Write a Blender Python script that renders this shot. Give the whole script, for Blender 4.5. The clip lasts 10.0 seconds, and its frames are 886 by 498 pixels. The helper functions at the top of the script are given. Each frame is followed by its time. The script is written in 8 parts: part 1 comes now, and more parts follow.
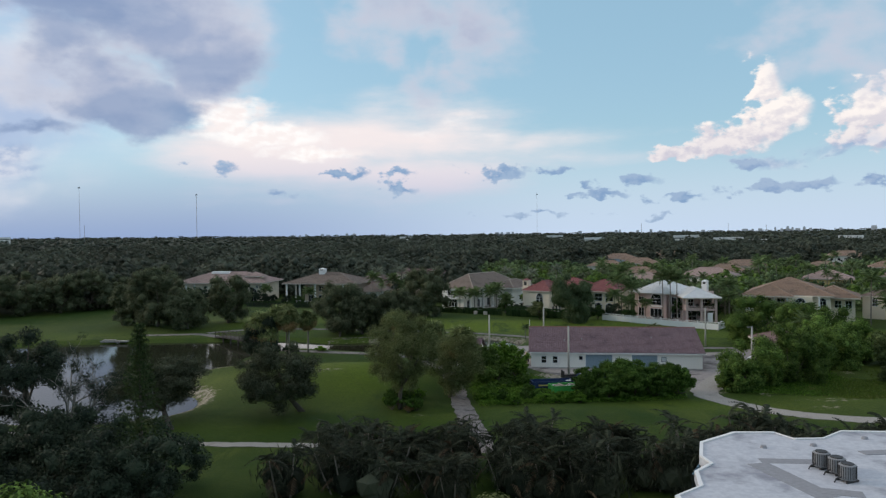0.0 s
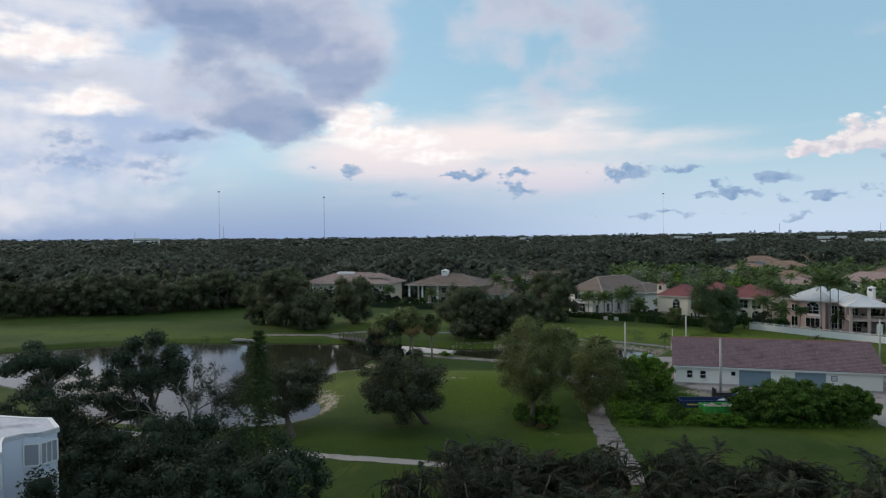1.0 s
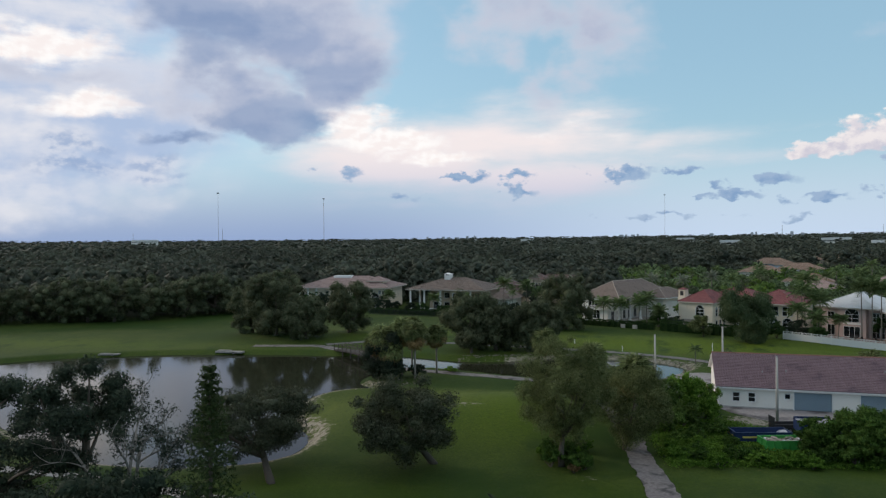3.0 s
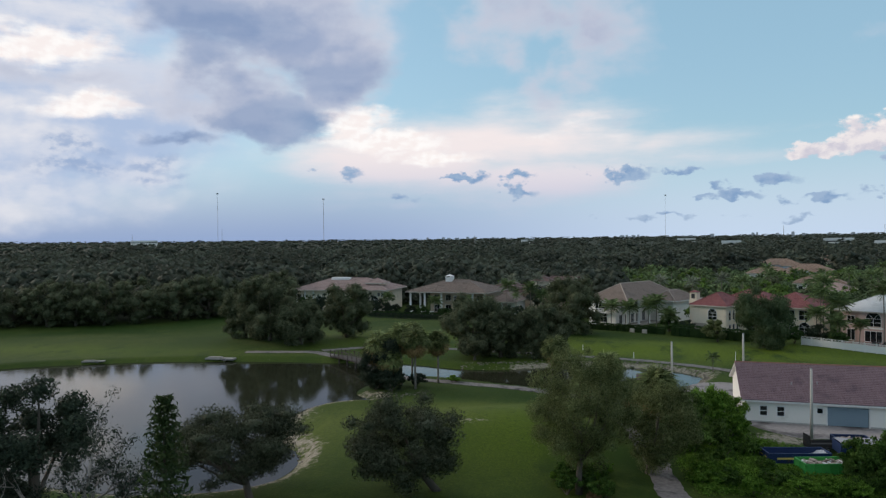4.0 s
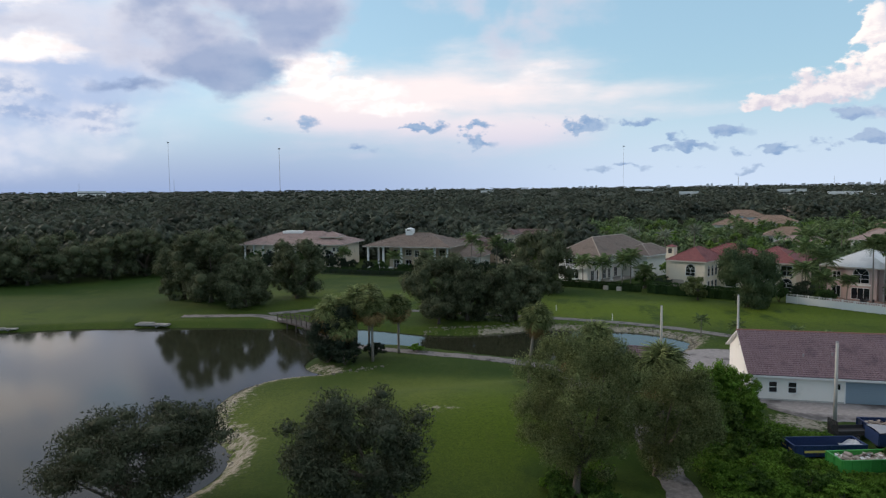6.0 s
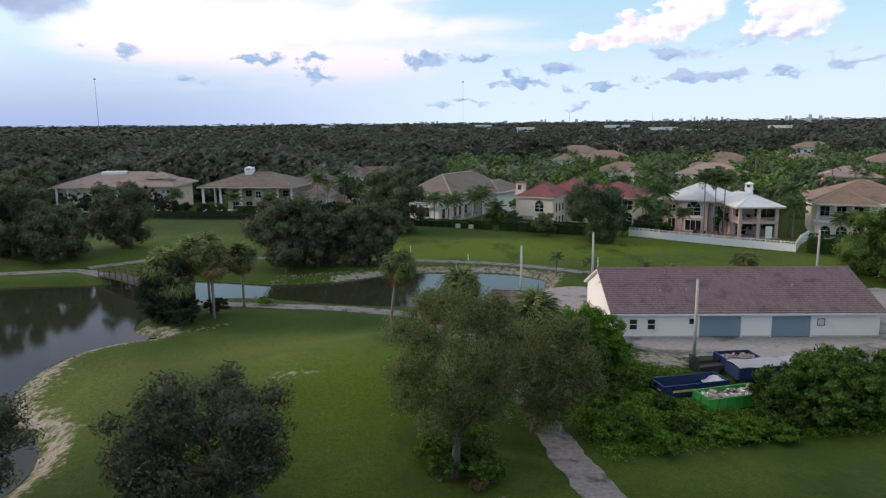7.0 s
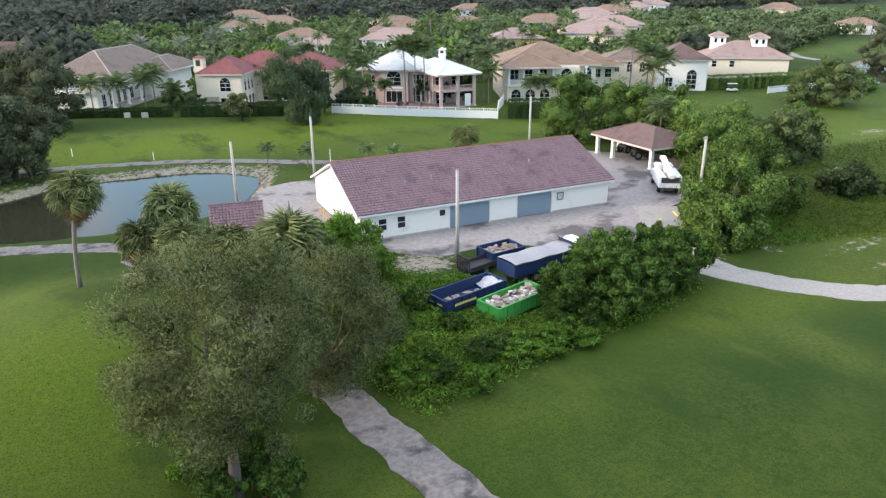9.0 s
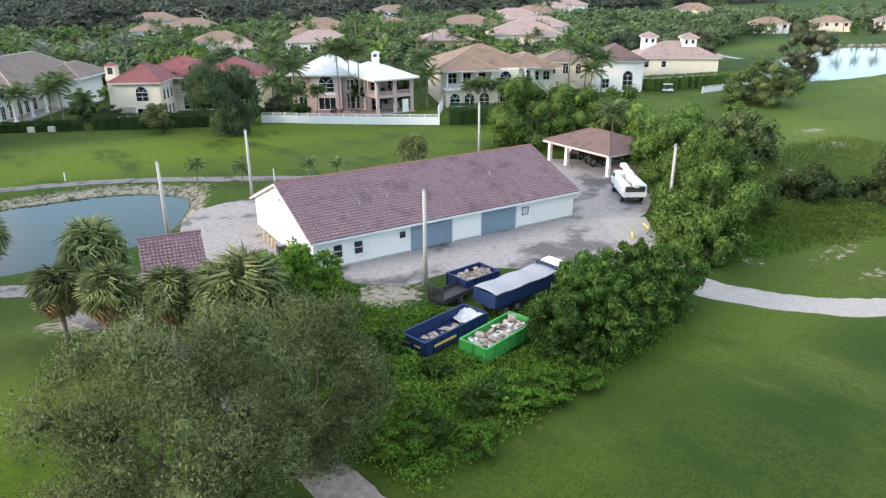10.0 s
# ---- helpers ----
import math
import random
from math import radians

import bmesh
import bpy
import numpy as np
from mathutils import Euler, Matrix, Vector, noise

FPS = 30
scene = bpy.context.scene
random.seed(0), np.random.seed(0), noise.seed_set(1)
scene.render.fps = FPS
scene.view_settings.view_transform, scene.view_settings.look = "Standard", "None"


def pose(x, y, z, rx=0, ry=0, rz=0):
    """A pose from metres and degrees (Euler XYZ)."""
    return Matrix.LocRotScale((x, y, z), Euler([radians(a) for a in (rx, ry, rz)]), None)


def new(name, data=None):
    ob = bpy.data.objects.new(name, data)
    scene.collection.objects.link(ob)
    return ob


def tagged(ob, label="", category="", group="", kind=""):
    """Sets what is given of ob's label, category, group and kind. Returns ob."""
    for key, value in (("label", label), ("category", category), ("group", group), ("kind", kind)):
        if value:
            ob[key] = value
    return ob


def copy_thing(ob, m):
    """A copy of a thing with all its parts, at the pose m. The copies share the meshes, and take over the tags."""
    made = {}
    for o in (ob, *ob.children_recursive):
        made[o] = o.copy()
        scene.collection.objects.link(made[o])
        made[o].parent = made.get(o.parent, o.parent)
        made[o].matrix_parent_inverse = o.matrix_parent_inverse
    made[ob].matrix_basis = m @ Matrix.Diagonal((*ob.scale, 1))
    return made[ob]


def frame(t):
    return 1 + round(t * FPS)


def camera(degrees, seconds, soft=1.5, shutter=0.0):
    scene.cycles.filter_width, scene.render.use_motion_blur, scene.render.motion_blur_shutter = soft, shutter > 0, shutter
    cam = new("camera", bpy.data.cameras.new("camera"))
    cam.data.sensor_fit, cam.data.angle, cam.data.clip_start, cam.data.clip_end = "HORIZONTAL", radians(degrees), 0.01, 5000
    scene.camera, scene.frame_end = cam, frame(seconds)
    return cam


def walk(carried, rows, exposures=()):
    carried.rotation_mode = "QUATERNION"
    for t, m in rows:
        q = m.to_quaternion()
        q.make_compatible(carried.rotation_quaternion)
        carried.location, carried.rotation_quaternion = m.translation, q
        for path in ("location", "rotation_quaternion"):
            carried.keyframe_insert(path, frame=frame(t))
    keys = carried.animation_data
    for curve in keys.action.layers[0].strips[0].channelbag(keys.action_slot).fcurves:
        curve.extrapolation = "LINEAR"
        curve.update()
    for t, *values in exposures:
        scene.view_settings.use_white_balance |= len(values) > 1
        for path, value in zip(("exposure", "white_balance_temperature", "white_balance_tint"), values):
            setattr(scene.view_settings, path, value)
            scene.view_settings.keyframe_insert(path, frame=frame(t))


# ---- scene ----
# ---- camera ----
cam = camera(64.2, 10.0, soft=1.3)
METRES, EYE, TILT, LEAN, TURN = 75.9, 23.46, -0.9, 0.65, 0.0
ROWS = [
    (0.0, 0.0, 0.0, 0.0, 0.0, 0.0, -0.0),
    (0.5, -0.0163, 0.0506, 0.0006, 9.0, 0.04, -0.16),
    (1.0, -0.0272, 0.0985, 0.0014, 9.68, 0.06, -0.19),
    (1.5, -0.04, 0.1474, 0.0017, 9.68, 0.1, -0.18),
    (2.0, -0.0519, 0.196, 0.0026, 9.68, 0.12, -0.18),
    (2.5, -0.0637, 0.2453, 0.0032, 9.68, 0.16, -0.18),
    (4.0, -0.0961, 0.3929, 0.0066, 9.69, 0.24, -0.14),
    (4.5, -0.1065, 0.4421, 0.0068, 9.69, 0.26, -0.15),
    (5.0, -0.1164, 0.4918, 0.0067, 9.71, -0.01, -0.14),
    (6.5, -0.1419, 0.6361, 0.0105, 0.48, -6.35, -0.1),
    (7.0, -0.1536, 0.6846, 0.0111, -6.32, -8.86, 0.02),
    (7.5, -0.1616, 0.7348, 0.0104, -7.12, -11.58, 0.03),
    (8.0, -0.1641, 0.7832, 0.0113, -11.31, -15.2, -0.0),
    (8.5, -0.1634, 0.8313, 0.0127, -21.96, -18.65, 0.22),
    (9.0, -0.1666, 0.8819, 0.0139, -32.67, -19.39, 0.45),
    (9.5, -0.1638, 0.932, 0.0141, -37.89, -19.39, 0.6),
    (10.0, -0.1542, 0.9798, 0.0144, -39.07, -19.36, 0.6),
]
EXPOSURES = [(0.0, 0.02, 6550, 12), (5.0, -0.02, 6550, 12), (6.5, 0.28, 6650, 16), (7.5, 0.65, 6700, 18), (8.5, 1.32, 6650, 18.5), (9.2, 1.52, 6500, 16), (10.0, 1.57, 6450, 15)]
walk(cam, [(t, pose(0, 0, EYE, TILT, LEAN, TURN) @ pose(METRES * x, METRES * y, METRES * z, 90 + pitch, roll, yaw)) for t, x, y, z, yaw, pitch, roll in ROWS], EXPOSURES)


# ---- sky and light ----
def srgb(r, g, b):
    return tuple(((c / 255) / 12.92 if c / 255 <= 0.04045 else ((c / 255 + 0.055) / 1.055) ** 2.4) for c in (r, g, b)) + (1.0,)


SUN_AZIMUTH, SUN_HEIGHT = -72.0, 17.0

world = bpy.data.worlds.new("evening_sky")
scene.world = world
world.use_nodes = True
wt = world.node_tree
wt.nodes.clear()


def wnode(kind, **values):
    n = wt.nodes.new(kind)
    for key, value in values.items():
        if key[2:].isdigit():
            slot = n.inputs[int(key[2:])]
            if isinstance(value, bpy.types.NodeSocket):
                wt.links.new(value, slot)
            else:
                slot.default_value = value
        elif key == "operation":
            n.operation = value
        elif key == "interpolation":
            n.interpolation_type = value
    return n


def wmath(op, a, b=0.0):
    return wnode("ShaderNodeMath", operation=op, in0=a, in1=b).outputs[0]


def wmix(fac, a, b):
    n = wt.nodes.new("ShaderNodeMix")
    n.data_type = "RGBA"
    for slot, value in ((n.inputs[0], fac), (n.inputs[6], a), (n.inputs[7], b)):
        if isinstance(value, bpy.types.NodeSocket):
            wt.links.new(value, slot)
        else:
            slot.default_value = value
    return n.outputs[2]


def wramp(value, lo, hi):
    n = wnode("ShaderNodeMapRange", interpolation="SMOOTHSTEP", in0=value)
    n.inputs[1].default_value, n.inputs[2].default_value = lo, hi
    return n.outputs[0]


nishita = wt.nodes.new("ShaderNodeTexSky")
nishita.sky_type, nishita.sun_disc = "NISHITA", False
nishita.sun_elevation, nishita.sun_rotation = radians(SUN_HEIGHT), radians(SUN_AZIMUTH)
nishita.air_density, nishita.dust_density = 1.0, 0.6
clear = wnode("ShaderNodeVectorMath", operation="SCALE", in0=nishita.outputs[0])
clear.inputs[3].default_value = 0.13

coord = wt.nodes.new("ShaderNodeTexCoord").outputs["Generated"]
axes = wnode("ShaderNodeSeparateXYZ", in0=coord)
azimuth = wmath("MULTIPLY", wmath("ARCTAN2", axes.outputs[0], axes.outputs[1]), 57.2958)
height = wmath("MULTIPLY", wmath("ARCSINE", axes.outputs[2]), 57.2958)
place = wnode("ShaderNodeCombineXYZ", in0=azimuth, in1=height).outputs[0]


def fbm(scale, detail, rough, shift=(0.0, 0.0), flat=1.6):
    """Cloud noise over azimuth and height, a little flattened."""
    v = wnode("ShaderNodeVectorMath", operation="MULTIPLY_ADD", in0=place, in1=(scale, scale * flat, 0), in2=(shift[0] * scale, shift[1] * scale * flat, 0)).outputs[0]
    n = wnode("ShaderNodeTexNoise")
    n.noise_dimensions = "2D"
    wt.links.new(v, n.inputs["Vector"])
    n.inputs["Scale"].default_value, n.inputs["Detail"].default_value, n.inputs["Roughness"].default_value = 1.0, detail, rough
    return n


# Broad and fine billows, and the same ones looked up a little towards the light.
broad_n, fine_n = fbm(0.15, 6.0, 0.48), fbm(0.62, 6.0, 0.52)
broad, broad_lit = broad_n.outputs[0], fbm(0.15, 6.0, 0.48, (-0.8, 0.8)).outputs[0]
fine_b, fine_lit = fine_n.outputs[0], fbm(0.62, 6.0, 0.52, (-0.28, 0.3)).outputs[0]
streak = fbm(0.06, 7.0, 0.55, (40.0, 0.0), 4.5).outputs[0]


def drift(v, noise_node, amount):
    """The place moved by the noise, so that no cloud keeps a smooth outline."""
    centred = wnode("ShaderNodeVectorMath", operation="SUBTRACT", in0=noise_node.outputs["Color"], in1=(0.5, 0.5, 0.5)).outputs[0]
    return wnode("ShaderNodeVectorMath", operation="MULTIPLY_ADD", in0=centred, in1=(amount, amount * 0.55, 0), in2=v).outputs[0]


wide_place = drift(place, broad_n, 9.0)
thin_place = drift(place, broad_n, 3.5)
near_place = drift(drift(place, broad_n, 5.0), fine_n, 2.0)
puff_place = drift(drift(place, broad_n, 2.0), fine_n, 3.2)


def cover(clouds, billows, amount, where):
    """The joint density of billowing ellipses: azimuth, height, half width, half height in degrees, and thickness."""
    total = None
    for a, h, ra, rh, strength in clouds:
        v = wnode("ShaderNodeVectorMath", operation="MULTIPLY_ADD", in0=where, in1=(1 / ra, 1 / rh, 0), in2=(-a / ra, -h / rh, 0)).outputs[0]
        r = wnode("ShaderNodeVectorMath", operation="LENGTH", in0=v).outputs["Value"]
        d = wmath("MULTIPLY", wmath("SUBTRACT", 1.0, r), strength)
        total = d if total is None else wmath("MAXIMUM", total, d)
    return wmath("ADD", total, wmath("MULTIPLY", wmath("SUBTRACT", billows, 0.5), amount))


def relief(here, lit, gain=6.0):
    """0 on the side of a billow away from the light, 1 towards it."""
    n = wnode("ShaderNodeMapRange", interpolation="SMOOTHSTEP", in0=wmath("SUBTRACT", here, lit))
    n.inputs[1].default_value, n.inputs[2].default_value = -1.0 / gain, 1.0 / gain
    return n.outputs[0]


VEIL = [(-42, 10, 21, 9.5, 2.2), (-46, 13, 24, 11, 1.6), (-66, 22, 44, 20, 1.4), (-36, 19, 22, 8, 1.3), (-18, 17, 9, 6, 0.6)]
PINK = [(-5.0, 8.2, 15, 2.9, 1.5), (-13, 6.2, 10.5, 3.2, 1.5), (-3, 5.0, 9, 2.4, 1.0), (7, 7.8, 8, 1.8, 0.6)]
WHITE = [(-40.5, 13.9, 6.8, 1.8, 1.6), (-35.2, 10.0, 4.6, 1.3, 1.4), (-17.0, 9.6, 4.2, 1.8, 1.5), (-13.0, 8.3, 4.6, 1.1, 1.2), (-9.8, 6.9, 3.8, 0.7, 1.0), (-1.5, 8.8, 6.5, 1.0, 0.55), (46, 10, 5, 2, 0.5)]
HEAPED = [(24.6, 10.6, 1.46, 2.07, 1.0), (25.3, 8.8, 2.44, 1.83, 1.0), (22.3, 7.2, 3.54, 1.34, 1.0), (19.3, 6.2, 2.93, 0.73, 0.9), (31.4, 7.9, 3.29, 2.44, 1.0), (33.4, 10.0, 2.44, 1.95, 0.95)]
LUMP = [(-23.0, 9.6, 5.2, 2.2, 1.7), (-26.5, 16.4, 7.0, 2.8, 1.2), (-20.0, 13.2, 7.0, 2.0, 0.9), (-30.5, 7.8, 4.0, 0.7, 1.0)]
PUFF = [(-37.0, 7.4, 3.0, 1.0, 1.2), (-37.4, 5.7, 4.0, 1.2, 1.2), (-32.8, 6.2, 3.4, 1.2, 1.2), (-31.5, 5.0, 2.2, 0.8, 0.9), (24.6, 5.5, 3.0, 0.6, 0.9), (31.0, 5.8, 3.0, 0.7, 0.9)]
GREY = [(-22.0, 15.8, 9.0, 5.0, 1.6), (-18.6, 14.6, 5.4, 4.6, 1.6), (-25.0, 20.5, 14, 4.0, 1.2), (-25.5, 11.6, 6.0, 3.4, 1.3),
        (-38.0, 11.9, 5.2, 0.9, 0.7), (2.2, 15.8, 4.6, 4.4, 0.9), (-5.6, 18.6, 6.2, 3.0, 0.8), (29.5, 14.2, 5.5, 3.0, 0.7), (3.6, 9.4, 1.3, 0.9, 0.5)]
SMALL = [(-7.5, 4.9, 1.46, 0.42, 0.85), (-4.1, 5.2, 1.95, 0.42, 0.8), (-3.1, 4, 1.46, 0.58, 0.85), (4.8, 5.3, 2.24, 0.58, 0.9), (9, 5.1, 2.05, 0.34, 0.8), (11, 3.7, 1.17, 0.27, 0.7),
         (10.8, 2.9, 0.88, 0.24, 0.7), (13.2, 3.2, 1.85, 0.38, 0.85), (15.4, 4.1, 1.95, 0.5, 0.85), (18.4, 2.8, 2.34, 0.34, 0.8), (-18, 5.5, 1.66, 0.27, 0.4)]
SMALL_EAST = [(23.6, 5.4, 2.0, 0.56, 0.75), (22.6, 3.4, 1.17, 0.4, 0.8), (25.1, 3.7, 1.95, 0.4, 0.85), (28.1, 3.5, 1.66, 0.4, 0.8), (31.4, 3.7, 1.75, 0.35, 0.85), (29, 5.6, 0.98, 0.4, 0.5),
              (17, 1.6, 1.36, 0.16, 0.4), (8, 2, 2.54, 0.18, 0.35), (-13, 3.6, 1.56, 0.2, 0.3), (36, 4.2, 2.34, 0.48, 0.7), (41, 3.2, 2.73, 0.4, 0.7)]

base = wmix(0.55, clear.outputs[0], srgb(166, 214, 238))
low = wmix(wramp(azimuth, -22.0, 14.0), srgb(146, 169, 207), srgb(196, 216, 238))
base = wmix(wramp(height, 9.0, -0.5), base, low)
base = wmix(wmath("MULTIPLY", wramp(height, 19.0, 42.0), 0.85), base, wmix(wramp(broad, 0.35, 0.65), srgb(190, 200, 218), srgb(224, 226, 232)))
sunward = relief(broad, broad_lit, 7.0)
crisp = relief(fine_b, fine_lit, 6.0)
mottle = wmath("ADD", wmath("MULTIPLY", sunward, 0.6), wmath("MULTIPLY", wramp(streak, 0.36, 0.64), 0.4))
sky = wmix(wramp(cover(VEIL, broad, 1.4, wide_place), 0.0, 0.9), base, wmix(mottle, srgb(174, 194, 223), srgb(226, 229, 236)))
sky = wmix(wmath("MULTIPLY", wramp(cover(PINK, streak, 2.2, thin_place), -0.3, 1.2), 0.95), sky, wmix(wramp(height, 2.5, 8.0), srgb(206, 207, 224), srgb(246, 236, 235)))
sky = wmix(wramp(cover(WHITE, streak, 2.4, near_place), -0.1, 0.8), sky, wmix(crisp, srgb(248, 241, 239), srgb(255, 254, 252)))
heap = cover(HEAPED, fine_b, 1.6, puff_place)
sky = wmix(wramp(heap, -0.05, 0.4), sky, wmix(wmath("ADD", wmath("MULTIPLY", crisp, 0.6), wmath("MULTIPLY", wramp(height, 6.4, 9.6), 0.5)), srgb(206, 205, 217), srgb(253, 247, 242)))
mass = cover(GREY, broad, 2.4, near_place)
sky = wmix(wramp(mass, -0.3, 0.8), sky, wmix(wmath("MULTIPLY", wramp(mass, 0.1, 1.2), wmath("SUBTRACT", 1.05, wmath("MULTIPLY", sunward, 0.55))), srgb(205, 210, 223), srgb(156, 172, 201)))
under = cover(LUMP, broad, 2.2, near_place)
sky = wmix(wmath("MULTIPLY", wramp(under, -0.1, 0.75), 0.9), sky, wmix(wmath("MULTIPLY", mottle, 0.7), srgb(130, 153, 189), srgb(176, 189, 212)))
sky = wmix(wmath("MULTIPLY", wramp(cover(PUFF, broad, 1.6, near_place), -0.15, 0.9), 0.75), sky, wmix(crisp, srgb(150, 173, 207), srgb(208, 216, 230)))
sky = wmix(wramp(cover(SMALL, fine_b, 2.4, puff_place), -0.1, 0.5), sky, wmix(crisp, srgb(132, 163, 199), srgb(156, 181, 209)))
sky = wmix(wramp(cover(SMALL_EAST, fine_b, 2.4, puff_place), -0.1, 0.5), sky, wmix(crisp, srgb(140, 167, 201), srgb(162, 185, 211)))
shine = wt.nodes.new("ShaderNodeBackground")
wt.links.new(sky, shine.inputs[0])
shine.inputs[1].default_value = 1.0
wt.links.new(shine.outputs[0], wt.nodes.new("ShaderNodeOutputWorld").inputs[0])

sun_data = bpy.data.lights.new("sun", "SUN")
sun_data.energy, sun_data.angle, sun_data.color = 1.5, radians(12), (1.0, 0.88, 0.74)
sun = new("sun", sun_data)
sun.matrix_world = pose(0, 0, 60, 90 - SUN_HEIGHT, 0, 180 - SUN_AZIMUTH)


# ---- building helpers ----
K = 1.15  # the plan below is drawn at 1 : 1.15
rng = np.random.default_rng(7)


class Geo:
    """Collects faces for one mesh."""

    def __init__(self):
        self.v, self.f, self.n = [], [], 0

    def add(self, verts, faces):
        verts = np.asarray(verts, float).reshape(-1, 3)
        self.v.append(verts)
        for f in faces:
            self.f.append([i + self.n for i in f])
        self.n += len(verts)
        return self

    def quads(self, q):
        q = np.asarray(q, float)
        m = len(q)
        self.v.append(q.reshape(-1, 3))
        self.f.extend((np.arange(m * 4).reshape(m, 4) + self.n).tolist())
        self.n += m * 4
        return self

    def many(self, verts, faces, mats):
        """Copies of one small mesh at a stack of 4 x 4 matrices."""
        verts, mats = np.asarray(verts, float), np.asarray(mats, float)
        v = np.einsum("mij,nj->mni", mats[:, :3, :3], verts) + mats[:, None, :3, 3]
        self.v.append(v.reshape(-1, 3))
        step = (np.arange(len(mats)) * len(verts) + self.n)[:, None]
        sizes = set(len(f) for f in faces)
        for s in sizes:
            fs = np.array([f for f in faces if len(f) == s])
            self.f.extend((fs.reshape(1, -1) + step).reshape(-1, s).tolist())
        self.n += len(verts) * len(mats)
        return self

    def box(self, x0, y0, z0, x1, y1, z1, m=None):
        v = [(x, y, z) for z in (z0, z1) for x, y in ((x0, y0), (x1, y0), (x1, y1), (x0, y1))]
        if m is not None:
            v = [tuple(m @ Vector(p)) for p in v]
        return self.add(v, [(3, 2, 1, 0), (4, 5, 6, 7), (0, 1, 5, 4), (1, 2, 6, 5), (2, 3, 7, 6), (3, 0, 4, 7)])

    def soft_box(self, x0, y0, z0, x1, y1, z1, r=0.03, m=None):
        """A box with bevelled edges."""
        bm = bmesh.new()
        bmesh.ops.create_cube(bm, size=1.0, matrix=Matrix.Translation(((x0 + x1) / 2, (y0 + y1) / 2, (z0 + z1) / 2)) @ Matrix.Diagonal((x1 - x0, y1 - y0, z1 - z0, 1)))
        bmesh.ops.bevel(bm, geom=bm.edges[:], offset=r, segments=2, affect="EDGES")
        return self.join(bm, m)

    def join(self, bm, m=None):
        if m is not None:
            bmesh.ops.transform(bm, matrix=m, verts=bm.verts)
        bm.verts.index_update()
        self.add([tuple(v.co) for v in bm.verts], [[v.index for v in f.verts] for f in bm.faces])
        bm.free()
        return self

    def tube(self, points, radii, sides=7, cap=True):
        pts = [Vector(p) for p in points]
        ring, faces = [], []
        for i, p in enumerate(pts):
            d = (pts[min(i + 1, len(pts) - 1)] - pts[max(i - 1, 0)]).normalized()
            a = d.orthogonal().normalized() if abs(d.z) < 0.9 else Vector((1, 0, 0))
            b = d.cross(a).normalized()
            a = b.cross(d).normalized()
            for k in range(sides):
                w = 2 * math.pi * k / sides
                ring.append(p + radii[i] * (math.cos(w) * a + math.sin(w) * b))
        for i in range(len(pts) - 1):
            for k in range(sides):
                j = (k + 1) % sides
                faces.append((i * sides + k, i * sides + j, (i + 1) * sides + j, (i + 1) * sides + k))
        if cap:
            faces += [tuple(range(sides))[::-1], tuple(range((len(pts) - 1) * sides, len(pts) * sides))]
        return self.add([tuple(p) for p in ring], faces)

    def prism(self, outline, z0, z1):
        n = len(outline)
        v = [(x, y, z0) for x, y in outline] + [(x, y, z1) for x, y in outline]
        return self.add(v, [tuple(range(n))[::-1], tuple(range(n, 2 * n))] + [(i, (i + 1) % n, n + (i + 1) % n, n + i) for i in range(n)])

    def mesh(self, name, mat, smooth=False):
        me = bpy.data.meshes.new(name)
        me.from_pydata(np.concatenate(self.v).tolist() if self.v else [], [], self.f)
        if mat:
            me.materials.append(mat)
        if smooth:
            me.polygons.foreach_set("use_smooth", [True] * len(me.polygons))
        me.update()
        return me


def part(name, geo, mat, parent, label="", smooth=False):
    me = geo if isinstance(geo, bpy.types.Mesh) else geo.mesh(name, mat, smooth)
    ob = new(name, me)
    ob.parent = parent
    if label:
        ob["label"] = label
    return ob


def thing(name, label, category, m=None, group="", kind=""):
    ob = tagged(new(name), label, category, group, kind)
    ob.empty_display_size = 0.2
    if m is not None:
        ob.matrix_world = m
    return ob


def solid(name, geo, mat, label, category, m=None, group="", kind="", smooth=False):
    ob = tagged(new(name, geo.mesh(name, mat, smooth)), label, category, group, kind)
    if m is not None:
        ob.matrix_world = m
    return ob


# ---- materials ----
def shader(name):
    m = bpy.data.materials.new(name)
    m.use_nodes = True
    return m, m.node_tree, m.node_tree.nodes["Principled BSDF"]


def link_mix(t, fac, a, b):
    n = t.nodes.new("ShaderNodeMix")
    n.data_type = "RGBA"
    for slot, value in ((n.inputs[0], fac), (n.inputs[6], a), (n.inputs[7], b)):
        if isinstance(value, bpy.types.NodeSocket):
            t.links.new(value, slot)
        else:
            slot.default_value = value if not isinstance(value, tuple) or len(value) == 4 else (*value, 1)
    return n.outputs[2]


def grain(t, scale, detail=5.0, rough=0.6, stretch=None, source="Object"):
    v = t.nodes.new("ShaderNodeTexCoord").outputs[source]
    if stretch:
        mp = t.nodes.new("ShaderNodeMapping")
        mp.inputs["Scale"].default_value = stretch
        t.links.new(v, mp.inputs[0])
        v = mp.outputs[0]
    n = t.nodes.new("ShaderNodeTexNoise")
    t.links.new(v, n.inputs["Vector"])
    n.inputs["Scale"].default_value, n.inputs["Detail"].default_value, n.inputs["Roughness"].default_value = scale, detail, rough
    return n.outputs[0]


def spread(t, value, lo, hi):
    n = t.nodes.new("ShaderNodeMapRange")
    n.interpolation_type = "SMOOTHSTEP"
    t.links.new(value, n.inputs[0])
    n.inputs[1].default_value, n.inputs[2].default_value = lo, hi
    return n.outputs[0]


